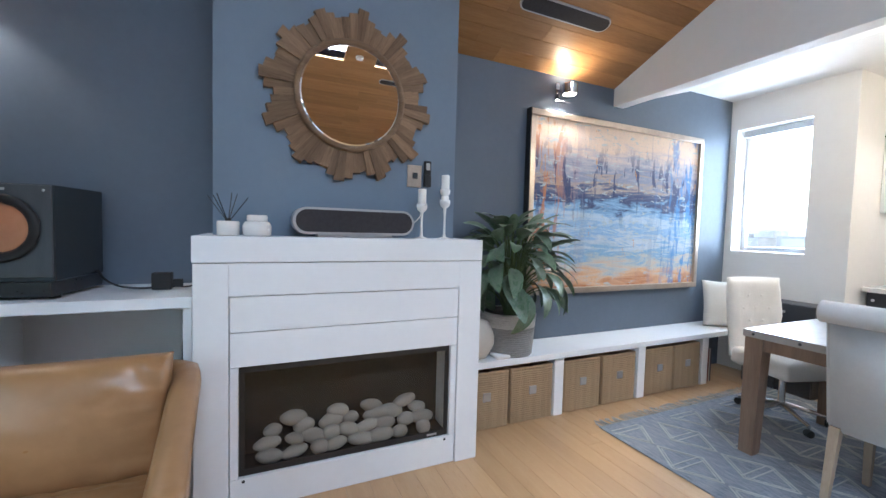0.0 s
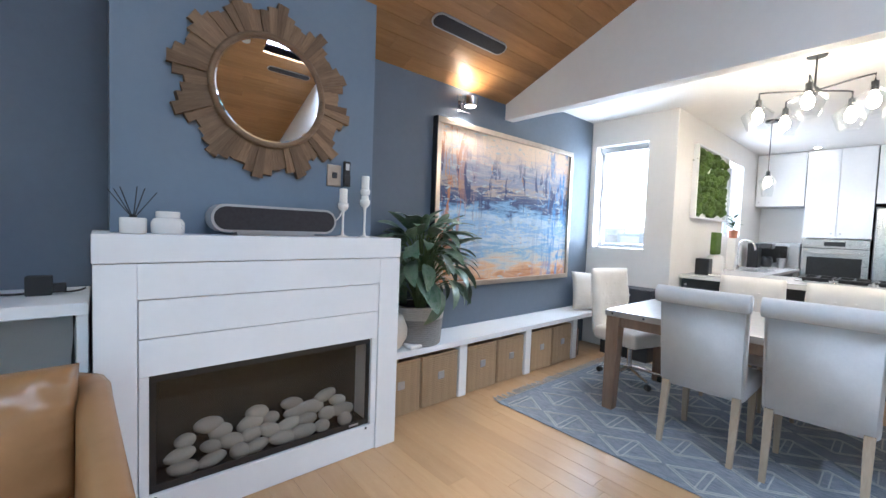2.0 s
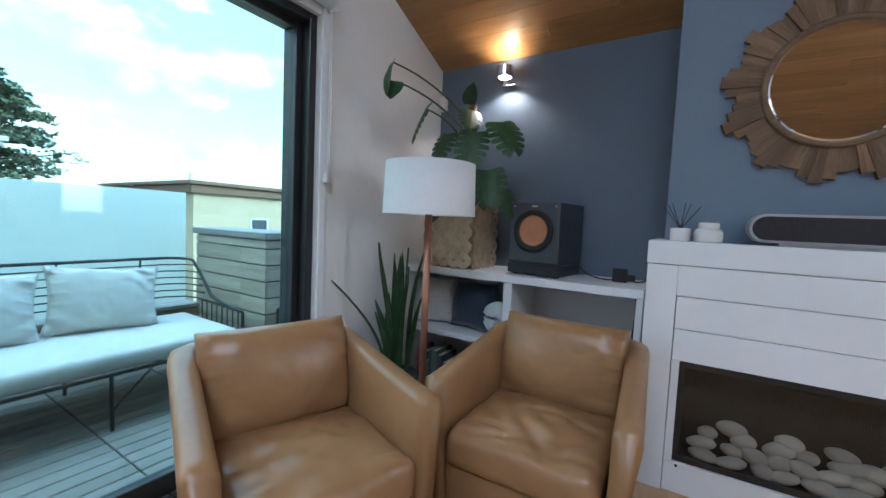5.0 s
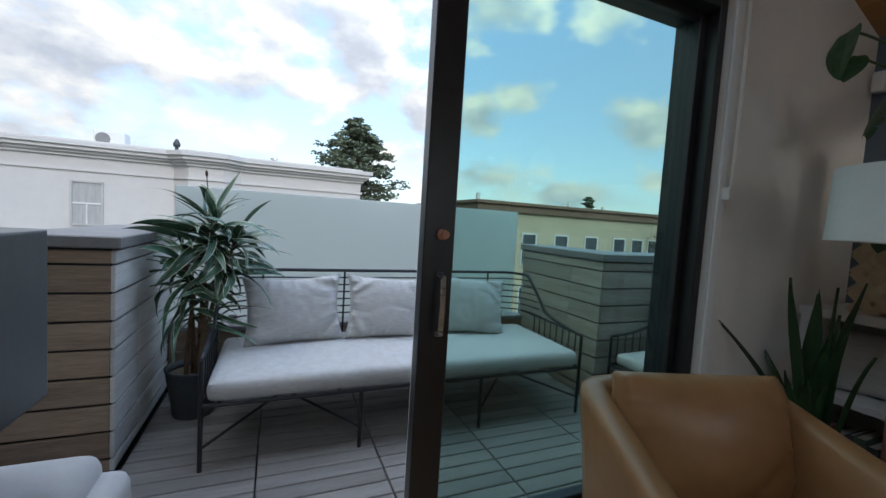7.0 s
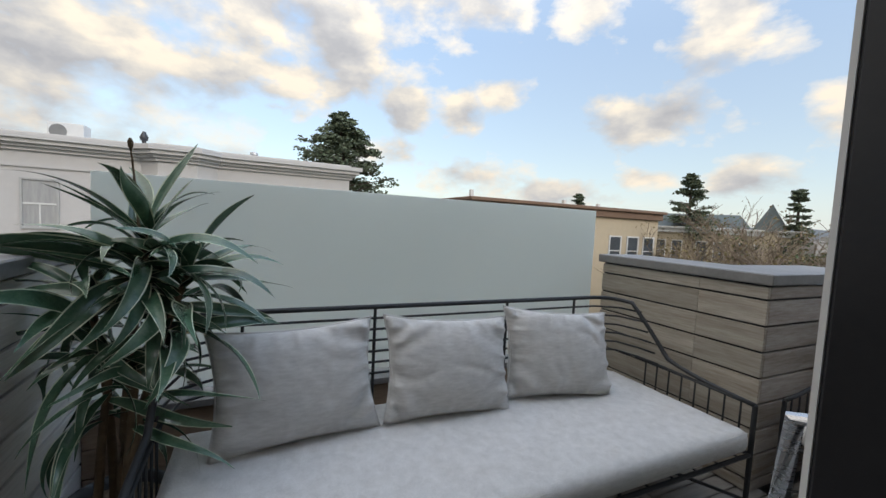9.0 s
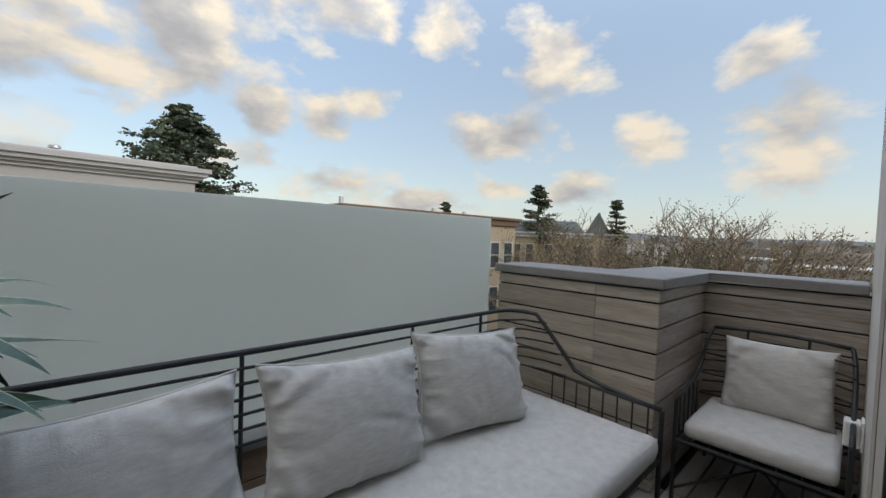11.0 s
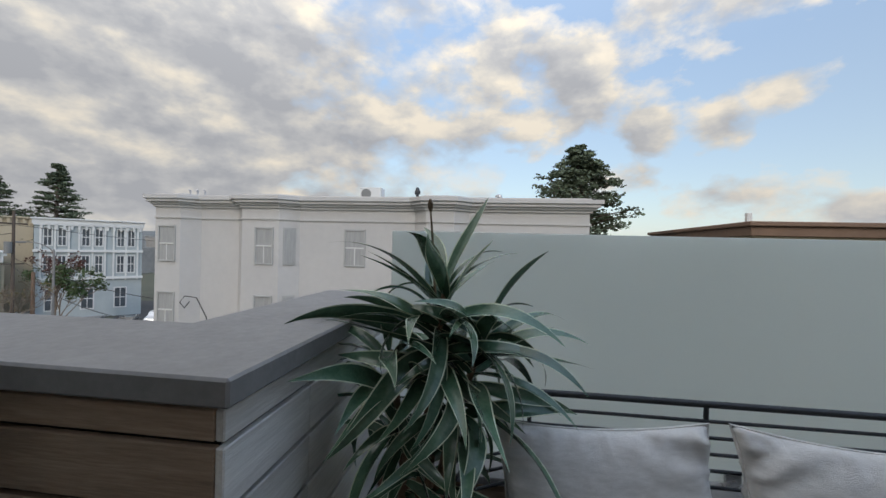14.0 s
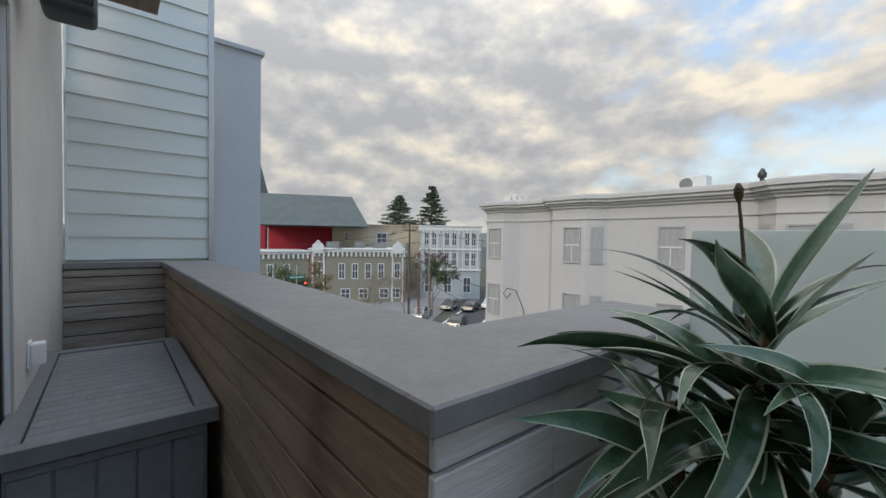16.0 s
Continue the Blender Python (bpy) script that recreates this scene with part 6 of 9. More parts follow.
def tufted_chair(at, rz, casters=False):
    """A cream chair that faces -x (before its turn) with a buttoned back."""
    c = thing("tufted_chair", "cream button-tufted chair on a chrome castor base" if casters else "cream button-tufted dining chair with light wood legs", "chair", (at[0], at[1], 0.0105 if at[0] < 4.5 else 0.0), rz, group="" if casters else "tufted chairs")
    n = 12
    bm = bmesh.new()
    grid = {}
    for s in (0, 1):
        for i in range(n + 1):
            for j in range(n + 1):
                u, z = 2 * i / n - 1, 0.42 + 0.62 * j / n
                curve = 0.05 * u * u
                wide = 0.245 * (1 - 0.12 * max(0, j / n - 0.75) * 4 * 0.25)
                x = 0.22 - curve + (0.10 if s else 0.0) + 0.08 * (j / n)
                if not s and j > 4:
                    a, b = (u * 2.0 + 0.5 * (j // 3 % 2)) % 1.0 - 0.5, ((j / n) * 3.6) % 1.0 - 0.5
                    x += 0.02 * math.exp(-(a * a + b * b) * 26) - 0.01
                edge = (1 - abs(u) ** 8) * (1 - (max(0, 2 * j / n - 1)) ** 8)
                x += (0.5 - s) * 0.09 * (1 - edge)
                grid[s, i, j] = bm.verts.new((x, u * wide, z))
        for i in range(n):
            for j in range(n):
                q = (grid[s, i, j], grid[s, i + 1, j], grid[s, i + 1, j + 1], grid[s, i, j + 1])
                bm.faces.new(q if s else q[::-1])
    for j in range(n):
        for i in (0, n):
            bm.faces.new((grid[0, i, j], grid[1, i, j], grid[1, i, j + 1], grid[0, i, j + 1]))
    for i in range(n):
        bm.faces.new((grid[0, i, n], grid[0, i + 1, n], grid[1, i + 1, n], grid[1, i, n]))
        bm.faces.new((grid[0, i, 0], grid[0, i + 1, 0], grid[1, i + 1, 0], grid[1, i, 0]))
    part("backrest", bm, M["cream"], c, "button-tufted back", smooth=True)
    for z, row in ((0.80, (-0.12, 0.0, 0.12)), (0.90, (-0.06, 0.06)), (0.70, (-0.06, 0.06))):
        for y in row:
            part("button", lathe([(0.011, 0), (0.009, 0.006), (0.002, 0.009)], 10, m=pose(0.262 + (z - 0.8) * 0.13 - 0.05 * (y / 0.245) ** 2, y, z, 0, -90, 0)), M["cream"], c)
    part("seat", pad(0.48, 0.48, 0.13, 0.04, 8, m=pose(0.0, 0, 0.37), wrinkle=0.003), M["cream"], c, smooth=True)
    if casters:
        part("gas_column", tube([(0, 0, 0.10), (0, 0, 0.37)], 0.022, seg=12), M["chrome"], c)
        for k in range(5):
            a = k * 2 * math.pi / 5 + 0.35
            e = Vector((0.28 * math.cos(a), 0.28 * math.sin(a), 0.075))
            arm = part("base_arm", tube([(0.02 * math.cos(a), 0.02 * math.sin(a), 0.12), e], 0.02, taper=0.013, seg=8), M["chrome"], c)
            part("castor", lathe([(0.012, -0.022), (0.026, -0.018), (0.028, 0.0), (0.026, 0.018), (0.012, 0.022)], 14, m=pose(e.x, e.y, 0.029, 90, 0, 40 * k)), M["rubber"], arm)
    else:
        for x, y in ((-0.19, -0.19), (-0.19, 0.19), (0.20, -0.19), (0.20, 0.19)):
            part("leg", tube([(x * 1.08, y * 1.08, 0), (x, y, 0.38)], 0.014, taper=0.022, seg=8), M["leg_wood"], c)
    return c


tufted_chair((4.12, 1.03), 0)
tufted_chair((4.12, 0.42), 0)
tufted_chair((3.76, 1.80), 74, True)


# ---- chandelier and pendants ----
def bulb_glass(name, at, parent, r=0.085, h=0.17):
    """A faceted clear shade, open below, with a glowing filament bulb."""
    g = part(name, lathe([(0.025, 0.0), (0.035, -0.02), (r, -0.085), (r * 0.97, -0.10), (r * 0.62, -h)], 7, m=pose(*at), cap=False), CLEAR, parent, "clear faceted glass shade")
    g.visible_shadow = False
    part("socket", lathe([(0.012, 0.03), (0.02, 0.028), (0.02, -0.03), (0.015, -0.035)], 14, m=pose(*at)), M["charcoal"], g)
    part("bulb", lathe([(0.014, -0.035), (0.02, -0.05), (0.036, -0.085), (0.038, -0.105), (0.028, -0.14), (0.004, -0.155)], 16, m=pose(*at)), BULB, g, "glowing warm filament bulb", smooth=True)


ch = thing("chandelier", "dark metal chandelier with five clear glass shades, lit", "chandelier", (4.0, 0.66, 2.80))
part("canopy", lathe([(0.06, -0.02), (0.065, 0.0)], 24), M["charcoal"], ch)
part("rod", tube([(0, 0, 0), (0, 0, -0.27)], 0.007, seg=8), M["charcoal"], ch)
part("hub", lathe([(0.02, -0.30), (0.026, -0.285), (0.026, -0.255), (0.02, -0.245)], 18), M["charcoal"], ch)
for k in range(5):
    a = math.radians(90 + 72 * k + 20)
    ex, ey = 0.33 * math.cos(a), 0.33 * math.sin(a)
    arm = part("arm", tube([(0, 0, -0.27), (ex * 0.8, ey * 0.8, -0.25), (ex, ey, -0.25), (ex, ey, -0.30)], 0.007, seg=8), M["charcoal"], ch)
    bulb_glass("glass_shade", (ex, ey, -0.33), arm, 0.11, 0.21)
lamp("chandelier_lamp", "POINT", pose(4.0, 0.66, 2.27), 4.5, (1, 0.80, 0.55), 0.12)
for x, y, drop in ((5.35, -0.27, 0.62), (5.9, 1.25, 0.62)):
    p = thing("pendant_lamp", "slim clear glass pendant lamp, lit", "pendant lamp", (x, y, 2.80), group="pendants over the island")
    part("canopy", lathe([(0.062, -0.02), (0.065, 0.0)], 24), M["charcoal"], p)
    part("cord", tube([(0, 0, 0), (0, 0, -drop)], 0.005, seg=6), M["charcoal"], p)
    bulb_glass("glass_shade", (0, 0, -drop), p, 0.085, 0.27)
for x, y in ((4.30, 2.35), (8.0, 1.08), (8.0, -0.35), (6.2, -0.33), (6.6, 1.3)):
    d = thing("downlight", "small round recessed ceiling downlight", "downlight", (x, y, 2.80), group="ceiling downlights")
    part("trim", lathe([(0.045, -0.006), (0.06, 0.0)], 24), M["plastic_white"], d)
    if x > 5:
        part("lens", lathe([(0.04, -0.0085), (0.04, -0.0065)], 20), BULB_SOFT, d, "glowing lens")


# ---- kitchen ----
def cabinet(name, x0, x1, y0, y1, z0, z1, doors, label, material=None, knob="z0"):
    c = thing(name, label, "cabinet", (x0, y0, z0))
    material = material or M["white_paint"]
    dx, dy, dz = x1 - x0, y1 - y0, z1 - z0
    part("body", box(0.022, dx, 0, dy, 0, dz), material, c)
    step = dy / doors
    for k in range(doors):
        d = part("door", box(0, 0.02, k * step + 0.003, (k + 1) * step - 0.003, 0.003, dz - 0.003, 0.003), material, c)
        kz = 0.07 if knob == "z0" else dz - 0.07
        ky = (k + 1) * step - 0.05 if k % 2 == 0 else k * step + 0.05
        part("knob", lathe([(0.006, 0), (0.006, 0.012), (0.013, 0.018), (0.012, 0.026)], 12, m=pose(0, ky, kz, 0, -90, 0)), M["silver"], d)
    return c


cabinet("upper_cabinet", 8.2, 8.82, -0.52, 0.45, 1.97, 2.79, 2, "white flat upper cabinets over the fridge")
cabinet("tall_cabinet", 8.2, 8.82, 0.46, 1.20, 1.46, 2.79, 2, "tall white flat cabinets over the oven")
cabinet("upper_cabinet", 8.2, 8.82, 1.21, 1.82, 1.95, 2.79, 1, "white flat upper cabinet over the microwave")
cabinet("base_cabinet", 8.2, 8.82, 1.21, 1.82, 0.0, 0.93, 1, "white base cabinet under the microwave", knob="z1")
cabinet("oven_cabinet", 8.24, 8.82, 0.46, 1.20, 0.0, 0.74, 2, "white base cabinet under the oven", knob="z1")
wall("kitchen_splashback", box(8.70, 8.82, 1.2, 1.83, 0.97, 1.95), M["white_paint"], "white splashback niche", "splashback")
fr = thing("fridge", "brushed steel two-door fridge freezer", "fridge", (8.18, -0.53, 0))
part("body", box(0.03, 0.64, 0, 0.97, 0, 1.92, 0.006), M["charcoal"], fr)
for y0, y1, hy in ((0.012, 0.482, 0.44), (0.488, 0.958, 0.53)):
    d = part("door", box(-0.03, 0.029, y0, y1, 0.06, 1.90, 0.012), M["steel"], fr)
    part("handle", tube([(-0.03, hy, 0.75), (-0.075, hy, 0.77), (-0.075, hy, 1.68), (-0.03, hy, 1.70)], 0.012), M["steel"], d)
ov = thing("wall_oven", "steel built-in oven with a dark glass door", "oven", (8.19, 0.465, 0.745))
part("body", box(0.03, 0.6, 0, 0.73, 0, 0.70, 0.004), M["charcoal"], ov)
part("control_panel", box(0.0, 0.03, 0, 0.73, 0.57, 0.70, 0.004), M["steel"], ov)
part("display", box(-0.003, 0.0, 0.25, 0.48, 0.60, 0.665), M["black"], ov)
part("oven_door", box(0.0, 0.03, 0, 0.73, 0.0, 0.56, 0.004), M["steel"], ov)
part("oven_window", box(-0.004, 0.0, 0.07, 0.66, 0.06, 0.43), M["black"], ov, "dark glass window")
part("handle", tube([(0, 0.06, 0.495), (-0.045, 0.06, 0.50), (-0.045, 0.67, 0.50), (0, 0.67, 0.495)], 0.011), M["steel"], ov)
for y in (0.10, 0.63):
    part("dial", lathe([(0.022, 0), (0.02, 0.02)], 16, m=pose(0, y, 0.635, 0, -90, 0)), M["silver"], ov)
mw = thing("microwave", "steel countertop microwave oven", "microwave", (8.25, 1.22, 0.972))
part("body", box(0.0, 0.40, 0.0, 0.54, 0, 0.40, 0.006), M["steel"], mw)
part("door_window", box(-0.004, 0.0, 0.15, 0.51, 0.07, 0.34), M["black"], mw)
part("keypad", box(-0.004, 0.0, 0.02, 0.12, 0.05, 0.36), M["silver"], mw)
part("handle", tube([(0, 0.135, 0.06), (-0.03, 0.135, 0.07), (-0.03, 0.135, 0.33), (0, 0.135, 0.34)], 0.007), M["steel"], mw)
wt = solid("worktop", box(4.98, 8.82, 1.21, 1.826, 0.93, 0.97, 0.004), M["quartz"], "white quartz worktop under the kitchen window", "worktop")
cabinet("sink_cabinet", 5.06, 8.19, 1.27, 1.82, 0.0, 0.928, 1, "charcoal base cabinet under the sink worktop", M["charcoal"], "z1")
isl = thing("kitchen_island", "white quartz waterfall island with a charcoal back panel", "kitchen island", (5.0, -0.46, 0))
part("top", box(0, 0.95, 0.0, 1.62, 0.93, 0.985, 0.004), M["quartz"], isl)
part("waterfall_side", box(0, 0.95, 0.0, 0.055, 0.0, 0.929, 0.004), M["quartz"], isl)
part("back_panel", box(0.22, 0.24, 0.056, 1.60, 0.0, 0.929), M["charcoal"], isl, "charcoal panel")
part("body", box(0.241, 0.93, 0.056, 1.60, 0.0, 0.929), M["charcoal"], isl)
hob = thing("gas_hob", "black cast iron gas hob on the island", "hob", (5.62, 0.45, 0.985))
part("plate", box(-0.25, 0.25, -0.42, 0.42, 0, 0.012, 0.004), M["steel"], hob)
for y in (-0.27, 0.0, 0.27):
    bm = frame_bars(y - 0.125, y + 0.125, -0.23, 0.23, 0.014, 0.035, 0.05)
    bmesh.ops.transform(bm, matrix=Matrix(((0, 0, 1, 0), (0, 1, 0, 0), (1, 0, 0, 0), (0, 0, 0, 1))), verts=bm.verts)
    box(-0.22, 0.22, y - 0.007, y + 0.007, 0.035, 0.05, bm=bm)
    for cx in (-0.18, 0.18):
        box(cx - 0.012, cx + 0.012, y - 0.1, y + 0.1, 0.012, 0.05, bm=bm)
    part("pan_support", bm, M["iron"], hob)
tap = thing("kitchen_tap", "curved chrome kitchen tap", "tap", (6.9, 1.72, 0.97))
part("spout", tube([(0, 0, 0), (0, 0, 0.30)] + bend((0, 0, 0.30), (0, -0.02, 0.44), (0, -0.12, 0.42), 6) + bend((0, -0.12, 0.42), (0, -0.2, 0.40), (0, -0.21, 0.28), 6), 0.013, seg=10), M["chrome"], tap, smooth=True)
part("base", lathe([(0.03, 0), (0.028, 0.05), (0.014, 0.06)], 18), M["chrome"], tap)
sk = thing("sink", "rectangular steel undermount sink", "sink", (6.9, 1.50, 0.970))
part("rim", box(-0.3, 0.3, -0.19, 0.13, 0.0005, 0.004, 0.001, seg=1), M["steel"], sk)
cf = thing("coffee_machine", "black coffee machine with a glass jug", "coffee machine", (7.75, 1.62, 0.97))
part("body", box(-0.12, 0.12, 0.0, 0.14, 0, 0.38, 0.012), M["black"], cf)
part("top", box(-0.12, 0.12, -0.16, 0.0, 0.30, 0.38, 0.012), M["black"], cf)
part("jug", lathe([(0.06, 0.02), (0.075, 0.06), (0.07, 0.15), (0.05, 0.18)], 20, m=pose(0, -0.09, 0)), M["black"], cf, smooth=True)
kb = thing("knife_block", "steel utensil holder with utensils", "utensils", (7.9, 1.38, 0.97))
part("holder", lathe([(0.05, 0), (0.055, 0.16)], 18), M["steel"], kb)
for k in range(5):
    part("utensil", tube([(0, 0, 0.1), (0.03 * math.cos(k), 0.03 * math.sin(k), 0.22), (0.06 * math.cos(k), 0.06 * math.sin(k), 0.30)], 0.008), M["black"], kb)
gb = thing("grass_block", "block of green artificial grass in a white holder", "planter", (5.65, 1.66, 0.97))
part("holder", lathe([(0.09, 0), (0.095, 0.02), (0.085, 0.20), (0.05, 0.23)], 24), M["plastic_white"], gb, smooth=True)
part("grass", box(-0.11, 0.11, -0.03, 0.03, 0.23, 0.50, 0.012), M["moss"], gb)
bx = thing("black_speaker_box", "small black smart speaker on the worktop", "speaker", (5.25, 1.66, 0.97))
part("body", box(-0.07, 0.07, -0.07, 0.07, 0, 0.19, 0.012), M["black"], bx)
part("cable", tube(bend((-0.05, -0.06, 0.01), (-0.1, -0.2, 0.005), (0.15, -0.28, 0.004), 8), 0.004), M["plastic_white"], bx)
pp = thing("potted_herb", "small plant in a terracotta pot by the kitchen window", "plant", (6.62, 1.72, 0.97))
part("stand", box(-0.06, 0.06, -0.05, 0.05, 0, 0.44, 0.006), M["plastic_white"], pp)
part("pot", lathe([(0.045, 0.44), (0.06, 0.55)], 16), mat("terracotta", (0.42, 0.17, 0.09), (0.35, 0.13, 0.07), 0.8, 9), pp)
rnd = random.Random(31)
for k in range(16):
    a = rnd.uniform(0, 6.28)
    lf = part("leaf", leaf_mesh(0.16, 0.045, 0.4, 0.1, 6, seed=k), M["leaf_dark"], pp)
    lf.matrix_basis = aim((0, 0, 0.55 + 0.012 * k), (math.cos(a), math.sin(a), 0.55 + rnd.uniform(0.3, 1.4)))


def moss_picture():
    f = thing("moss_picture", "framed panel of living green moss on the white wall", "wall decoration", (5.22, 1.826, 1.65))
    part("backing", box(0, 1.18, -0.02, -0.002, 0, 0.82), M["white_paint"], f)
    for b in (box(-0.02, 1.20, -0.06, -0.001, -0.02, 0.0), box(-0.02, 1.20, -0.06, -0.001, 0.82, 0.84), box(-0.02, 0.0, -0.06, -0.001, 0, 0.82), box(1.18, 1.2, -0.06, -0.001, 0, 0.82)):
        part("frame_bar", b, M["white_paint"], f)
    rnd = random.Random(14)
    tuft = None
    for k in range(150):
        if tuft is None:
            bm = bmesh.new()
            bmesh.ops.create_icosphere(bm, subdivisions=3, radius=0.06)
            for v in bm.verts:
                v.co *= 1 + 0.35 * noise.noise(v.co * 40)
            tuft = part("moss_tuft", bm, M["moss"], f)
            ob = tuft
        else:
            ob = share("moss_tuft", tuft, f, Matrix())
        s = rnd.uniform(0.7, 1.25)
        ob.matrix_basis = pose(rnd.uniform(0.05, 1.13), -0.025, rnd.uniform(0.05, 0.77), rnd.uniform(0, 360), 0, rnd.uniform(0, 360)) @ Matrix.Diagonal((s, s * 0.9, s, 1))


moss_picture()
cabinet("low_cabinet", 4.42, 4.695, 1.90, 2.44, 0.0, 0.80, 2, "low charcoal cabinet below the side window", M["charcoal"], "z1")
d2 = thing("door_2", "white panelled interior door at the end of the kitchen", "door", (7.15, -0.655, 0), kind="structure")
part("leaf", box(0, 0.8, 0.0, 0.04, 0.005, 2.05, 0.004), W, d2)
part("casing", box(-0.08, -0.002, 0.0, 0.03, 0, 2.12, 0.004), W, d2)
part("lever", tube([(0.06, 0.04, 1.0), (0.06, 0.085, 1.0), (0.17, 0.085, 1.0)], 0.009), M["silver"], d2)

# ---- sofa and loudspeaker by the door ----
sf = thing("sofa", "light grey fabric sofa with loose cushions", "sofa", (-1.80, -0.80, 0))
F = M["grey_fabric"]
part("base", box(0.05, 0.98, -2.1, -0.04, 0.08, 0.36, 0.03, seg=3), F, sf, smooth=True)
part("back", box(0.02, 0.24, -2.1, -0.06, 0.30, 0.74, 0.06, seg=4), F, sf, smooth=True)
part("arm", box(0.03, 0.96, -0.26, 0.0, 0.08, 0.69, 0.05, seg=4), F, sf, smooth=True)
part("arm", box(0.03, 0.96, -2.3, -2.05, 0.08, 0.69, 0.05, seg=4), F, sf, smooth=True)
for k in range(2):
    part("seat_cushion", pad(0.72, 0.88, 0.16, 0.05, 10, m=pose(0.60, -0.72 - 0.9 * k, 0.345)), F, sf, smooth=True)
    part("back_cushion", cushion(0.86, 0.50, 0.24, m=pose(0.34, -0.68 - 0.9 * k, 0.70, 0, 0, 90) @ pose(0, 0, 0, -14, 0, 0), seed=k, power=0.3), F, sf, smooth=True)
for x in (0.1, 0.9):
    for y in (-2.2, -0.1):
        part("leg", lathe([(0.02, 0), (0.025, 0.09)], 10, m=pose(x, y, 0)), M["table_wood"], sf)
cu = thing("cushion", "light grey scatter cushion on the sofa", "cushion", (-1.28, -1.17, 0.52))
part("cover", cushion(0.42, 0.40, 0.15, m=pose(0, 0, 0.20, 0, 0, 62) @ pose(0, 0, 0, -18, 0, 0), seed=9), F, cu, smooth=True)
sp = thing("bookshelf_speaker", "grey loudspeaker with a copper cone on a slim stand", "speaker", (-1.72, -1.09, 0))
part("cabinet", box(-0.03, 0.27, -0.12, 0.12, 0.90, 1.30, 0.006), M["speaker_grey"], sp, "grey ash cabinet")
part("baffle", box(0.27, 0.282, -0.118, 0.118, 0.902, 1.298, 0.004), M["black"], sp)
turn = pose(0.282, 0, 1.02, 0, 90, 0)
part("surround", lathe([(0.062, 0.0), (0.085, 0.0), (0.087, 0.008), (0.07, 0.008), (0.062, 0.003)], 36, m=turn, cap=False), M["rubber"], sp, smooth=True)
part("cone", lathe([(0.064, 0.006), (0.06, 0.002), (0.03, 0.003), (0.0005, 0.007)], 36, m=turn, cap=False), M["copper"], sp, "copper cone", smooth=True)
part("tweeter", lathe([(0.035, 0.0), (0.03, 0.006), (0.012, 0.002), (0.001, 0.005)], 28, m=pose(0.282, 0, 1.18, 0, 90, 0), cap=False), M["rubber"], sp, smooth=True)
part("stand_plate", box(-0.01, 0.25, -0.10, 0.10, 0.885, 0.899, 0.003), M["black"], sp)
part("stand_pole", tube([(0.0, 0, 0.02), (0.0, 0, 0.89)], 0.022, seg=12), M["black"], sp)
part("stand_base", box(-0.08, 0.08, -0.12, 0.12, 0, 0.02, 0.004), M["black"], sp)


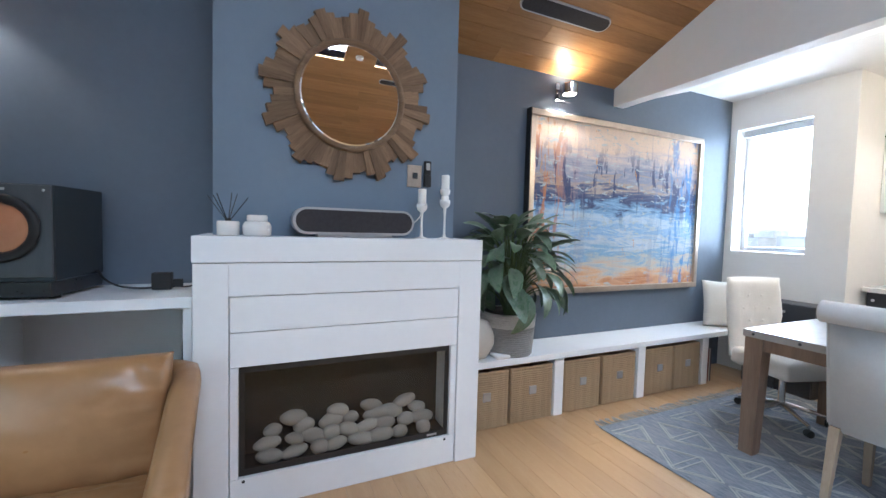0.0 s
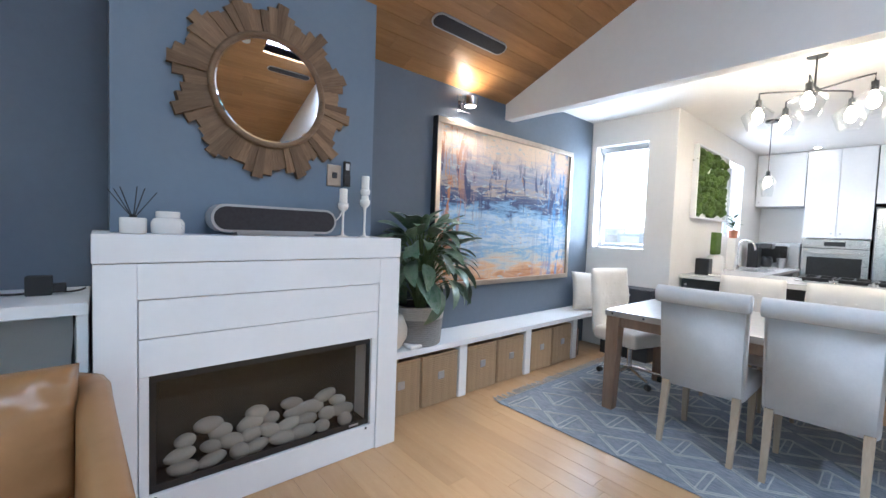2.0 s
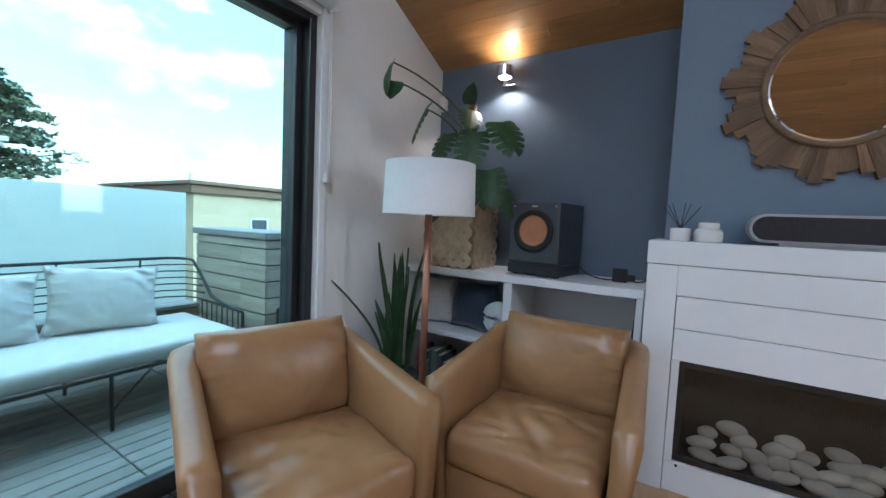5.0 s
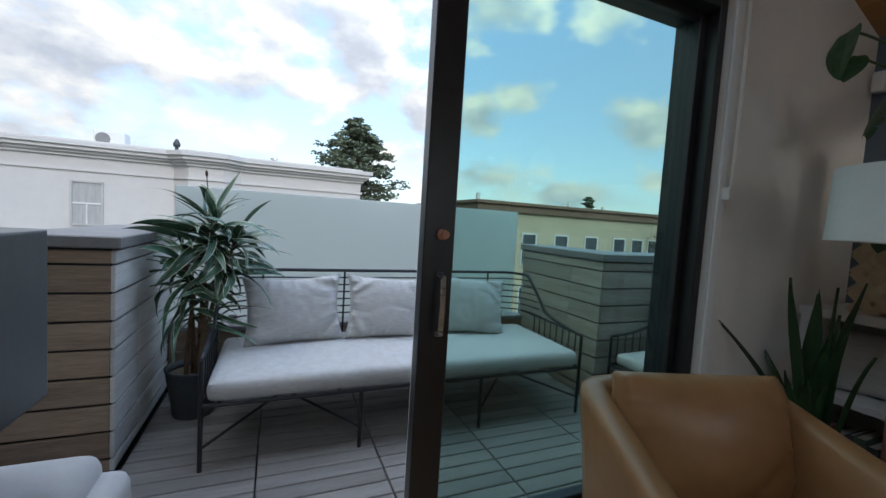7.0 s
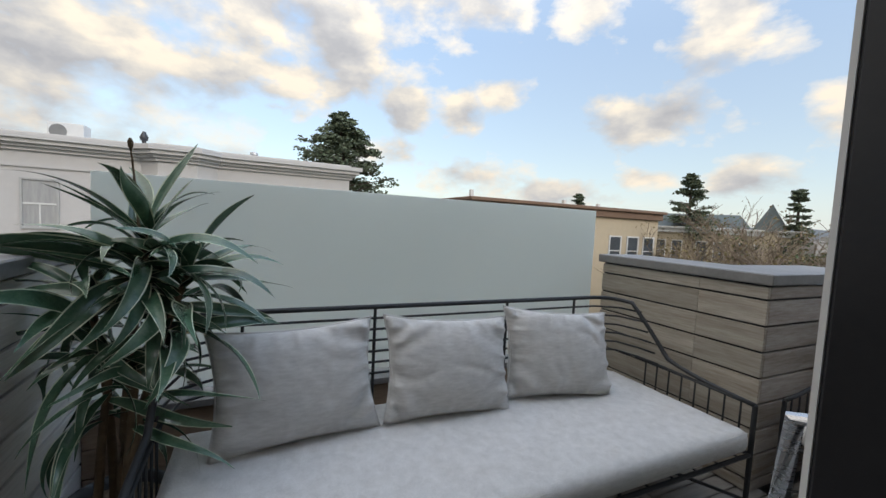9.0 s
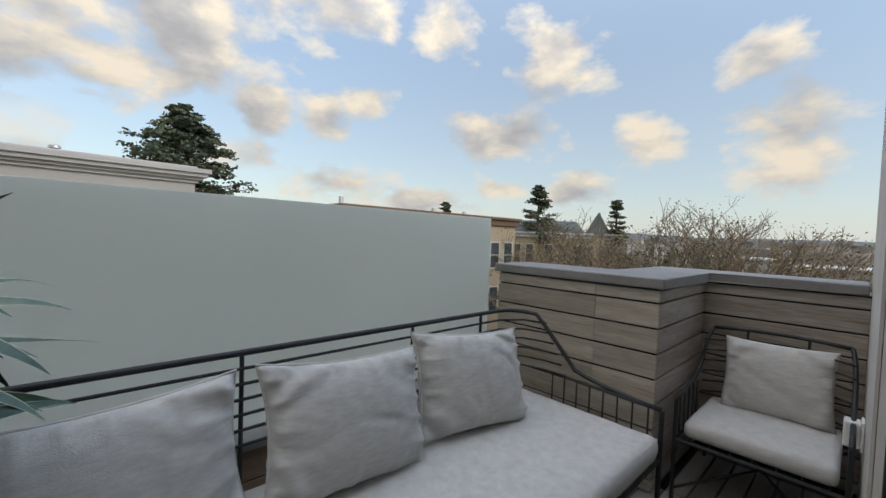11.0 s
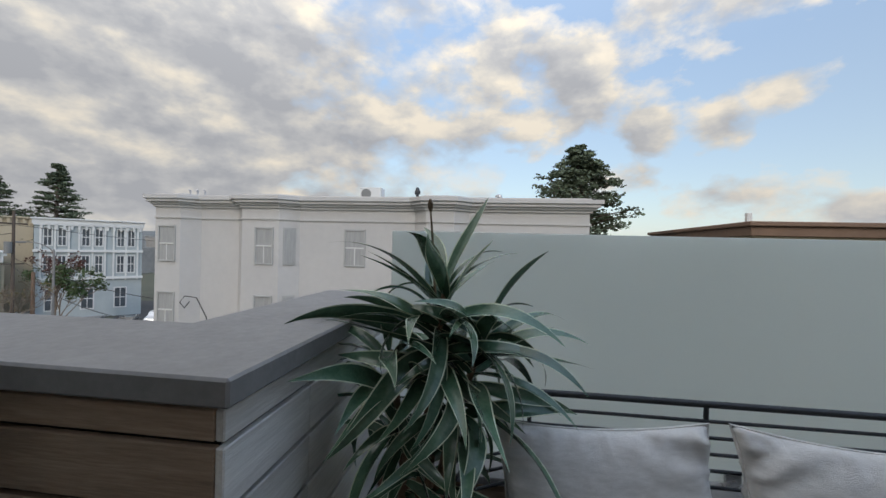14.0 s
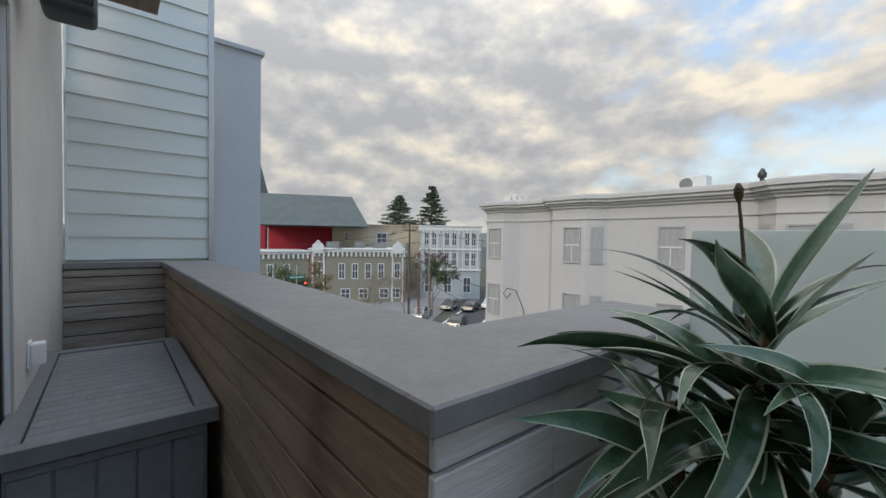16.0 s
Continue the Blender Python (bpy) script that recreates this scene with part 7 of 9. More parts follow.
# ---- terrace furniture ----
def iron_bench():
    s = thing("outdoor_bench", "black wrought iron outdoor bench with a wire back", "bench", (0, 0, 0.02))
    I = M["iron"]
    xf, xb, y0, y1, zs, za, zt = -2.80, -3.66, -0.80, 1.64, 0.345, 0.585, 0.94

    def rail(z, d, front):
        """A bar that follows the back and turns forward at both ends; d: inset, front: how far forward it runs."""
        pts = []
        left = [(front, y0 + d, z), (xb + 0.22, y0 + d, z), (xb + 0.08, y0 + d + 0.03, z), (xb + d * 0.5 + 0.0, y0 + d + 0.16, z)]
        right = [(x, y0 + y1 - y, zz) for x, y, zz in left[::-1]]
        return left + right

    top = []
    side = bend((xf, y0, za), (-3.10, y0 - 0.015, za + 0.015), (-3.25, y0, za + 0.07), 5) + bend((-3.25, y0, za + 0.07), (-3.40, y0, zt - 0.12), (xb + 0.16, y0 + 0.02, zt - 0.01), 6)[1:]
    side += bend((xb + 0.16, y0 + 0.02, zt - 0.01), (xb + 0.02, y0 + 0.03, zt), (xb, y0 + 0.18, zt), 6)[1:]
    mirrored = [Vector((p.x, y0 + y1 - p.y, p.z)) for p in side[::-1]]
    part("top_rail", tube(side + mirrored, 0.012, seg=8), I, s, smooth=True)
    for k in range(6):
        z = zt - 0.055 - k * 0.055
        front = (-3.44, -3.41, -3.385, -3.36, -3.33, -3.30)[k]
        part("back_wire", tube(rail(z, 0.008, front), 0.006, seg=6), I, s, smooth=True)
    for y in (-0.55, 0.03, 0.80, 1.30):
        part("back_post", tube([(xb, y, zs), (xb, y, zt)], 0.008, seg=6), I, s)
    for y in (y0, y1):
        arm = part("arm_rail", tube([(xb + 0.2, y, za + 0.02), (xf, y, za)], 0.009, seg=6), I, s)
        for k in range(8):
            x = xf - 0.06 - k * 0.075
            part("arm_spindle", tube([(x, y, zs), (x, y, za + 0.01)], 0.005, seg=6), I, arm)
    bm = tube([(xf, y0, zs), (xf, y1, zs), (xb, y1, zs), (xb, y0, zs)], 0.011, seg=6, closed=True)
    part("seat_frame", bm, I, s)
    for k in range(16):
        y = y0 + 0.08 + k * (y1 - y0 - 0.16) / 15
        part("seat_wire", tube([(xf, y, zs), (xb, y, zs)], 0.004, seg=5), I, s)
    for y in (y0, 0.02, 0.82, y1):
        for x in (xf, xb + 0.05):
            h = za if x == xf and y in (y0, y1) else zs
            part("leg", tube([(x, y, 0), (x, y, h)], 0.012, seg=8), I, s)
    for ya, yb in ((y0, 0.02), (0.82, y1)):
        part("brace", tube([(xf, ya, 0.12), (xb + 0.05, yb, zs - 0.02)], 0.008, seg=6), I, s)
        part("brace", tube([(xf, yb, 0.12), (xb + 0.05, ya, zs - 0.02)], 0.008, seg=6), I, s)
    m = thing("bench_cushion", "long pale linen seat cushion on the iron bench", "cushion", (-3.21, 0.42, 0.377))
    part("cover", pad(0.84, 2.40, 0.115, 0.045, 20, seed=3, wrinkle=0.004, crown=0.015), M["linen"], m, smooth=True)
    ring = [(0.405 * sx, 1.185 * sy, 0.095) for sx, sy in ((1, -1), (1, 1), (-1, 1), (-1, -1))]
    part("piping", tube(ring, 0.005, seg=6, closed=True), M["linen"], m)
    for y, rz, ry in ((-0.34, 3, -2), (0.34, -2, 3), (1.00, -9, 4)):
        c = thing("back_cushion", "plump pale linen back cushion with piped edges", "cushion", (-3.42, y, 0.50), group="cushions on the iron bench")
        mm = pose(-0.02, 0, 0.212, 0, 0, 90 + rz) @ pose(0, 0, 0, -18, ry, 0)
        part("cover", cushion(0.65, 0.47, 0.20, m=mm, n=46, seed=y * 5.3 + 2.6, wrinkle=0.024, pinch=0.11), M["linen"], c, smooth=True)
        pts = []
        n = 12
        for k, (u0, v0, u1, v1) in enumerate(((-1, -1, 1, -1), (1, -1, 1, 1), (1, 1, -1, 1), (-1, 1, -1, -1))):
            for i in range(n):
                u, v = u0 + (u1 - u0) * i / n, v0 + (v1 - v0) * i / n
                pts.append(mm @ Vector((u * 0.325 * (1 - 0.11 * (1 - v * v) * abs(u) ** 3), 0, v * 0.235 * (1 - 0.11 * (1 - u * u) * abs(v) ** 3))))
        part("piping", tube(pts, 0.005, seg=5, closed=True), M["linen"], c)


iron_bench()


def iron_chair():
    s = thing("outdoor_chair", "black wrought iron armchair with pale cushions", "chair", (-2.50, 2.30, 0.02))
    I = M["iron"]
    w, d, zs, za, zt = 0.33, 0.33, 0.33, 0.55, 0.86
    for x in (-w, w):
        side = bend((x, -d, za), (x, 0.02, za + 0.02), (x, 0.12, za + 0.10), 5) + bend((x, 0.12, za + 0.10), (x, 0.24, zt - 0.05), (x * 0.94, 0.30, zt), 5)[1:]
        part("side_rail", tube(side, 0.011, seg=8), I, s, smooth=True)
        part("leg", tube([(x, -d, 0), (x, -d, za)], 0.011, seg=8), I, s)
        part("leg", tube([(x, d, 0), (x, 0.30, zs)], 0.011, seg=8), I, s)
        for k in range(5):
            y = -d + 0.07 + k * 0.08
            part("arm_spindle", tube([(x, y, zs), (x, y, za + 0.01)], 0.005, seg=5), I, s)
    part("top_rail", tube(bend((-w * 0.94, 0.30, zt), (0, 0.36, zt + 0.02), (w * 0.94, 0.30, zt), 8), 0.011, seg=8), I, s, smooth=True)
    for k in range(6):
        z = zt - 0.06 - k * 0.065
        part("back_wire", tube(bend((-w, 0.16, z), (0, 0.46, z), (w, 0.16, z), 10), 0.006, seg=6), I, s, smooth=True)
    for x in (-0.14, 0.14):
        part("back_post", tube([(x, 0.315, zs), (x, 0.33, zt)], 0.007, seg=6), I, s)
    part("seat_frame", tube([(-w, -d, zs), (w, -d, zs), (w, 0.30, zs), (-w, 0.30, zs)], 0.011, seg=6, closed=True), I, s)
    for k in range(7):
        x = -w + 0.06 + k * 0.09
        part("seat_wire", tube([(x, -d, zs), (x, 0.30, zs)], 0.004, seg=5), I, s)
    part("brace", tube([(-w, -d, 0.06), (w, d, 0.30)], 0.007, seg=6), I, s)
    part("brace", tube([(w, -d, 0.06), (-w, d, 0.30)], 0.007, seg=6), I, s)
    c = thing("seat_cushion", "pale linen seat pad on the iron chair", "cushion", (-2.50, 2.28, 0.362))
    part("cover", pad(0.60, 0.58, 0.09, 0.035, 10, seed=5, wrinkle=0.003), M["linen"], c, smooth=True)
    b = thing("back_cushion", "pale linen cushion leaning on the iron chair", "cushion", (-2.48, 2.49, 0.455))
    part("cover", cushion(0.50, 0.42, 0.16, m=pose(0, 0, 0.195, -14, 0, 3), n=40, seed=17, wrinkle=0.019), M["linen"], b, smooth=True)


iron_chair()


def storage_box():
    s = thing("storage_box", "grey panelled resin storage box with a slatted lid", "storage box", (-2.50, -3.74, 0.02))
    G = M["storage"]
    part("body", box(-0.35, 0.35, -0.82, 0.83, 0.0, 0.545, 0.006), G, s)
    part("lid_frame", frame_bars(-0.86, 0.865, -0.395, 0.395, 0.09, 0.548, 0.625, w_side=0.07), G, s)
    s.children[-1].data.transform(Matrix(((0, 0, 1, 0), (0, 1, 0, 0), (1, 0, 0, 0), (0, 0, 0, 1))))
    n = 18
    for k in range(n):
        y = -0.785 + k * 1.575 / n
        part("lid_slat", box(-0.30, 0.30, y + 0.002, y + 1.575 / n - 0.002, 0.56, 0.612, 0.004, seg=1), G, s)
    for k in range(5):
        x = -0.34 + k * 0.136
        part("front_panel", box(x + 0.004, x + 0.132, 0.831, 0.842, 0.03, 0.50, 0.004, seg=1), G, s)
    part("front_rail", box(-0.345, 0.345, 0.831, 0.85, 0.502, 0.544, 0.004, seg=1), G, s)


storage_box()


def blade_mesh(length, width, droop, seed):
    """A long arching strap leaf with a folded midrib and thin pale margins."""
    bm = bmesh.new()
    n, rows = 14, []
    rnd = random.Random(seed)
    tw = rnd.uniform(-0.9, 0.9)
    x = z = 0.0
    ang = 0.0
    for i in range(n + 1):
        t = i / n
        half = width / 2 * (0.80 * max(0.0, math.sin(math.pi * t ** 0.8)) + 0.24 * (1 - t)) + 0.0008
        wave = 0.010 * math.sin(6 * t + seed)
        row = []
        for sx in (-1, -0.86, -0.45, 0, 0.45, 0.86, 1):
            y = sx * half * math.cos(tw * t)
            row.append(bm.verts.new((x, y + wave, z + sx * half * math.sin(tw * t) + abs(sx) * half * (0.55 - 0.4 * t))))
        rows.append(row)
        ang = -droop * (t ** 1.4) * 2.3
        x += length / n * math.cos(ang)
        z += length / n * math.sin(ang)
    for a, b in zip(rows, rows[1:]):
        for k in range(6):
            f = bm.faces.new((a[k], a[k + 1], b[k + 1], b[k]))
            f.material_index = 1 if k in (0, 5) else 0
            f.smooth = True
    me = bpy.data.meshes.new("leaf")
    bm.to_mesh(me)
    bm.free()
    me.materials.append(M["leaf_blue"])
    me.materials.append(M["leaf_edge"])
    return me


def dracaena():
    pot = thing("plant_pot", "dark grey tapered plant pot on the deck", "pot", (-3.51, -0.94, 0.02))
    part("body", lathe([(0.115, 0), (0.12, 0.004), (0.165, 0.30), (0.17, 0.315), (0.155, 0.315), (0.15, 0.27)], 32, cap=False), M["pot_grey"], pot, smooth=True)
    part("soil", lathe([(0.15, 0.262), (0.15, 0.272)], 24), M["soil"], pot)
    p = thing("dracaena", "leafy dracaena with arching striped leaves on bare canes", "plant", (-3.48, -0.95, 0.29))
    meshes = [blade_mesh(0.46 - 0.010 * k, 0.070 - 0.004 * (k % 3), 0.10 + 0.15 * k, k) for k in range(6)]
    thin = [blade_mesh(0.42 + 0.02 * k, 0.042, 0.35 + 0.2 * k, 20 + k) for k in range(4)]
    rnd = random.Random(6)
    # foot of each cane, its tip, the height of its lowest leaf, and how many leaves
    canes = [((0.02, 0.03), (0.0, 0.11, 1.03), 0.70, 52, False), ((0.06, 0.06), (0.01, 0.24, 0.90), 0.62, 32, False), ((-0.03, 0.0), (0.02, -0.06, 0.84), 0.52, 26, True),
             ((0.03, -0.03), (0.05, 0.02, 0.62), 0.36, 16, True), ((0.05, 0.05), (0.07, 0.09, 0.54), 0.32, 9, True)]
    for (bx0, by0), tip, low, count, hanging in canes:
        foot, tip = Vector((bx0, by0, -0.02)), Vector(tip)
        pts = bend(foot, (bx0 + 0.02, by0 + 0.01, tip.z * 0.5), tip, 10)
        part("cane", tube(pts, 0.015, taper=0.011, seg=8), M["stem"], p, smooth=True)
        for k in range(count):
            t = (k + 0.5) / count
            a = k * 2.399 + rnd.uniform(-0.8, 0.8)
            h = (low + (tip.z - low) * t ** 0.8) / tip.z
            at = pts[min(10, int(h * 10))].lerp(pts[min(len(pts) - 1, int(h * 10) + 1)], h * 10 - int(h * 10)) if h < 1 else tip
            el = -0.25 + 1.05 * t ** 1.2 + rnd.uniform(-0.50, 0.50)
            if hanging:
                el = min(el, 0.5)
            el = min(1.3, el)
            way = Vector((math.cos(a) * math.cos(el), math.sin(a) * math.cos(el), math.sin(el)))
            if way.y < -0.2 and at.z < 0.72:
                way.y *= 0.55
            if way.x < -0.3:
                way.x *= 0.6
            if hanging and rnd.random() < 0.75:
                me = thin[rnd.randrange(4)]
            else:
                me = meshes[min(5, max(0, int(2.0 * (1 - t) + rnd.uniform(0, 4.2))))]
            lf = new("leaf", me)
            lf.parent = p
            s = (0.74 + 0.30 * math.sin(math.pi * min(1, 0.2 + 0.72 * t))) * rnd.uniform(0.72, 1.10)
            lf.matrix_basis = aim(at, at + way, rnd.uniform(-55, 55)) @ Matrix.Scale(s, 4)
    part("dry_shoot", tube(bend((0.0, 0.08, 1.0), (0.01, 0.07, 1.18), (0.02, 0.06, 1.29), 6), 0.005, taper=0.003, seg=5), M["stem"], p)
    part("dry_bud", lathe([(0.003, 0), (0.008, 0.012), (0.009, 0.028), (0.003, 0.04)], 8, m=pose(0.02, 0.06, 1.285, 0, 12, 0)), M["stem"], p, "withered brown bud", smooth=True)


dracaena()
for y, z in ((-3.75, 0.83), (2.25, 0.55)):
    o = thing("outlet_cover", "weathered white outdoor socket cover on the stucco", "socket", (OUT_X - 0.013, y, z), group="outdoor sockets")
    part("back_plate", box(-0.012, 0, -0.05, 0.05, -0.07, 0.07, 0.004), M["plastic_white"], o)
    part("lid", box(-0.07, -0.012, -0.042, 0.042, -0.06, 0.06, 0.01), M["plastic_white"], o)
os_ = thing("outdoor_speaker", "grey weatherproof loudspeaker bracketed to the stucco wall", "speaker", (OUT_X - 0.013, -3.55, 2.80))
part("bracket", box(-0.10, 0, -0.02, 0.02, -0.10, 0.02, 0.004), M["iron"], os_)
bm = box(-0.30, -0.08, -0.12, 0.12, -0.18, 0.22, 0.045, seg=4)
part("cabinet", bm, M["pot_grey"], os_, "dark grey rounded cabinet", smooth=True)
part("grille", box(-0.285, -0.095, 0.1, 0.125, -0.14, 0.18, 0.02), M["grille"], os_)

# ---- ground, road and buildings around ----
GZ = -9.8
X = {
    "asphalt": mat("street_asphalt", (0.055, 0.055, 0.057), (0.042, 0.042, 0.044), 0.9, 0.6, bump=0.2, bscale=20),
    "concrete": mat("pavement_concrete", (0.26, 0.25, 0.24), (0.21, 0.205, 0.20), 0.9, 0.5, bump=0.1),
    "earth": mat("distant_ground", (0.085, 0.085, 0.06), (0.06, 0.065, 0.045), 0.95, 0.05),
    "white_render": mat("white_render", (0.53, 0.515, 0.50), (0.48, 0.467, 0.458), 0.8, 0.35, bump=0.06, bscale=30),
    "cream_render": mat("cream_render", (0.50, 0.42, 0.30), (0.44, 0.37, 0.265), 0.85, 0.3),
    "olive_render": mat("olive_render", (0.25, 0.235, 0.18), (0.21, 0.198, 0.15), 0.85, 0.3),
    "trim": mat("white_house_trim", (0.66, 0.66, 0.64), (0.58, 0.58, 0.57), 0.7, 0.8),
    "red": mat("red_church_paint", (0.48, 0.030, 0.05), (0.42, 0.025, 0.042), 0.75, 0.3),
    "slate": mat("grey_green_slate", (0.105, 0.125, 0.12), (0.075, 0.092, 0.09), 0.8, 0.6, bump=0.2, bscale=8),
    "window": mat("dark_window_glass", (0.10, 0.115, 0.13), (0.05, 0.058, 0.066), 0.12, 0.7, spec=0.7),
    "curtain": mat("window_with_pale_curtain", (0.40, 0.40, 0.39), (0.30, 0.30, 0.30), 0.35, 2, stretch=(6, 6, 0.6)),
    "brown": mat("brown_eave", (0.20, 0.125, 0.085), (0.155, 0.098, 0.066), 0.8, 0.6),
    "pale_roof": mat("grey_flat_roof", (0.22, 0.22, 0.215), (0.17, 0.17, 0.165), 0.9, 0.5),
    "sash": mat("painted_sash", (0.42, 0.42, 0.41), (0.36, 0.36, 0.355), 0.6, 2),
    "blue_render": mat("pale_blue_grey_boards", (0.40, 0.44, 0.45), (0.34, 0.38, 0.39), 0.8, 0.6),
    "bark": mat("tree_bark", (0.13, 0.10, 0.08), (0.08, 0.062, 0.05), 0.9, 3, bump=0.5),
    "twig": mat("bare_twigs", (0.25, 0.20, 0.15), (0.17, 0.13, 0.095), 0.9, 4),
    "needles": mat("conifer_needles", (0.062, 0.085, 0.052), (0.115, 0.140, 0.082), 0.8, 2, island=True, vary=0.7),
    "foliage": mat("autumn_foliage", (0.12, 0.105, 0.035), (0.20, 0.15, 0.055), 0.8, 2, island=True, vary=0.7),
    "green_foliage": mat("green_foliage", (0.045, 0.075, 0.025), (0.075, 0.105, 0.035), 0.8, 2, island=True, vary=0.7),
    "russet": mat("russet_foliage", (0.10, 0.03, 0.025), (0.07, 0.03, 0.022), 0.8, 2, island=True, vary=0.7),
    # distance haze is mixed into the hill colour
    "hill": mat("far_hazed_wooded_hill", (0.10, 0.115, 0.12), (0.15, 0.155, 0.155), 0.95, 0.04, fine=0.5),
}
wall("ground", box(-2500, 2500, -2500, 2500, GZ - 1, GZ), X["earth"], "open ground of the city reaching the horizon", "ground")
road = wall("road", prism([(-14, -22), (-24, -22), (-72, -52), (-66, -66)], GZ, GZ + 0.02), X["asphalt"], "grey asphalt street with parked cars", "road")
part("lane_line", prism([(-25, -34.0), (-25.2, -33.7), (-55, -53.2), (-54.8, -53.5)], GZ + 0.021, GZ + 0.026), X["trim"], road)
part("lane_line", prism([(-30, -31.6), (-30.2, -31.3), (-48, -42.6), (-47.8, -42.9)], GZ + 0.021, GZ + 0.026), X["trim"], road)
wall("pavement", prism([(-14, -26), (-66, -66.5), (-60, -80), (-8, -60)], GZ, GZ + 0.15), X["concrete"], "concrete pavement with a kerb in front of the houses", "pavement")


def house(name, label, p0, p1, depth, z1, material, windows=(), cornice=0.5, roof=None, category="house", win="window", frame="trim", z0=GZ):
    """A block whose front runs from p0 to p1 (seen left to right). windows: u from p0 in metres, width, sill and head heights."""
    p0, p1 = Vector(p0), Vector(p1)
    run = p1 - p0
    L = run.length
    rz = math.degrees(math.atan2(run.y, run.x))
    h = thing(name, label, category, (p0.x, p0.y, z0), rz)
    part("wall", box(0, L, 0, depth, 0, z1 - z0), X[material], h)
    if cornice:
        bm = box(-0.35, L + 0.35, -0.40, depth + 0.35, z1 - z0 - 0.12, z1 - z0 + 0.08, 0.03, seg=1)
        box(-0.2, L + 0.2, -0.22, depth + 0.2, z1 - z0 - cornice, z1 - z0 - 0.125, 0.03, bm, 1)
        part("cornice", bm, X[roof or material], h)
    for u, w, a, b in windows:
        o = part("window", frame_x(u, u + w, a - z0, b - z0, 0.09, -0.06, 0.06), X[frame], h)
        part("pane", box(u + 0.08, u + w - 0.08, -0.02, 0.01, a - z0 + 0.08, b - z0 - 0.08), X[win], o)
        part("sash_bar", box(u + 0.08, u + w - 0.08, -0.045, -0.021, (a + b) / 2 - z0 - 0.03, (a + b) / 2 - z0 + 0.03), X[frame], o)
    return h


def frame_x(x0, x1, z0, z1, w, y0, y1):
    bm = box(x0, x0 + w, y0, y1, z0, z1)
    box(x1 - w, x1, y0, y1, z0, z1, bm=bm)
    box(x0 + w, x1 - w, y0, y1, z0, z0 + w, bm=bm)
    box(x0 + w, x1 - w, y0, y1, z1 - w, z1, bm=bm)
    return bm


def white_building():
    """The rendered house opposite, with shallow bays and a stepped cornice; its front runs along y."""
    h = thing("apartment_building", "white rendered apartment building with shallow bays and a moulded cornice", "building", (-19.6, 0, GZ))
    top = 3.53 - GZ
    y0, y1 = -17.5, 3.15
    outline = [(0, y0 + 0.5), (0.6, y0 + 0.9), (0.6, y0 + 2.2), (0.0, y0 + 2.8), (0, -12.75), (0.6, -12.2), (0.6, -10.4), (0.0, -9.7), (0, -4.3), (0.6, -3.7), (0.6, -2.5), (0, -1.9), (0, y1), (-11, y1), (-11, y0), (-1.2, y0)]
    part("wall", prism(outline, 0, top - 0.5), X["white_render"], h)

    def grown(d):
        out = []
        n = len(outline)
        for i in range(n):
            a, b, c = Vector(outline[i - 1]), Vector(outline[i]), Vector(outline[(i + 1) % n])
            n1, n2 = (b - a).normalized(), (c - b).normalized()
            o = Vector((n1.y, -n1.x)) + Vector((n2.y, -n2.x))
            o = o / max(0.3, o.length_squared) * 2
            out.append((b.x + o.x * d, b.y + o.y * d))
        return out

    for d, a, b in ((0.06, -1.05, -0.98), (0.10, -0.52, -0.40), (0.22, -0.40, -0.30), (0.36, -0.30, -0.16), (0.46, -0.16, 0.0), (0.05, 0.0, 0.10)):
        part("cornice_band", prism(grown(d), top + a, top + b), X["white_render"], h)
    for zz in ((0.45, 2.14), (-2.66, -0.95), (-5.9, -4.1)):
        a, b = zz[0] - GZ, zz[1] - GZ
        for x, ya, yb in ((0.6, y0 + 1.07, y0 + 1.97), (0.6, -11.55, -10.65), (0.0, -7.55, -6.55), (0.6, -3.45, -2.65), (0.0, 0.2, 1.1), (0.0, 1.6, 2.3)):
            o = part("window", frame_bars(ya, yb, a, b, 0.07, x - 0.04, x + 0.06), X["sash"], h)
            part("pane", box(x - 0.03, x + 0.015, ya + 0.07, yb - 0.07, a + 0.07, b - 0.07), X["curtain"], o)
            part("sash_bar", box(x + 0.016, x + 0.04, ya + 0.07, yb - 0.07, (a + b) / 2 - 0.03, (a + b) / 2 + 0.03), X["trim"], o)
            part("sash_bar", box(x + 0.016, x + 0.035, (ya + yb) / 2 - 0.02, (ya + yb) / 2 + 0.02, a + 0.07, (a + b) / 2 - 0.03), X["trim"], o)
        for ya, yb, sx in ((-10.4, -9.7, 1), (-2.5, -1.9, 1), (-4.3, -3.7, -1)):
            xa, xb = (0.6, 0.0) if sx > 0 else (0.0, 0.6)
            m = Vector((xb - xa, yb - ya)).normalized()
            nrm = Vector((m.y, -m.x))
            q = [Vector((xa, ya)).lerp(Vector((xb, yb)), t) for t in (0.2, 0.8)]
            o = part("window", prism([tuple(q[0] + nrm * 0.05), tuple(q[0] - nrm * 0.05), tuple(q[1] - nrm * 0.05), tuple(q[1] + nrm * 0.05)], a, b), X["sash"], h)
            r = [Vector((xa, ya)).lerp(Vector((xb, yb)), t) for t in (0.27, 0.73)]
            part("pane", prism([tuple(r[0] + nrm * 0.065), tuple(r[0]), tuple(r[1]), tuple(r[1] + nrm * 0.065)], a + 0.07, b - 0.07), X["curtain"], o)
    ac = thing("air_conditioner", "white air conditioning unit on the parapet roof", "air conditioner", (-20.6, -6.6, 3.53))
    part("case", box(-0.35, 0.35, -0.5, 0.5, 0, 0.62, 0.03), X["trim"], ac)
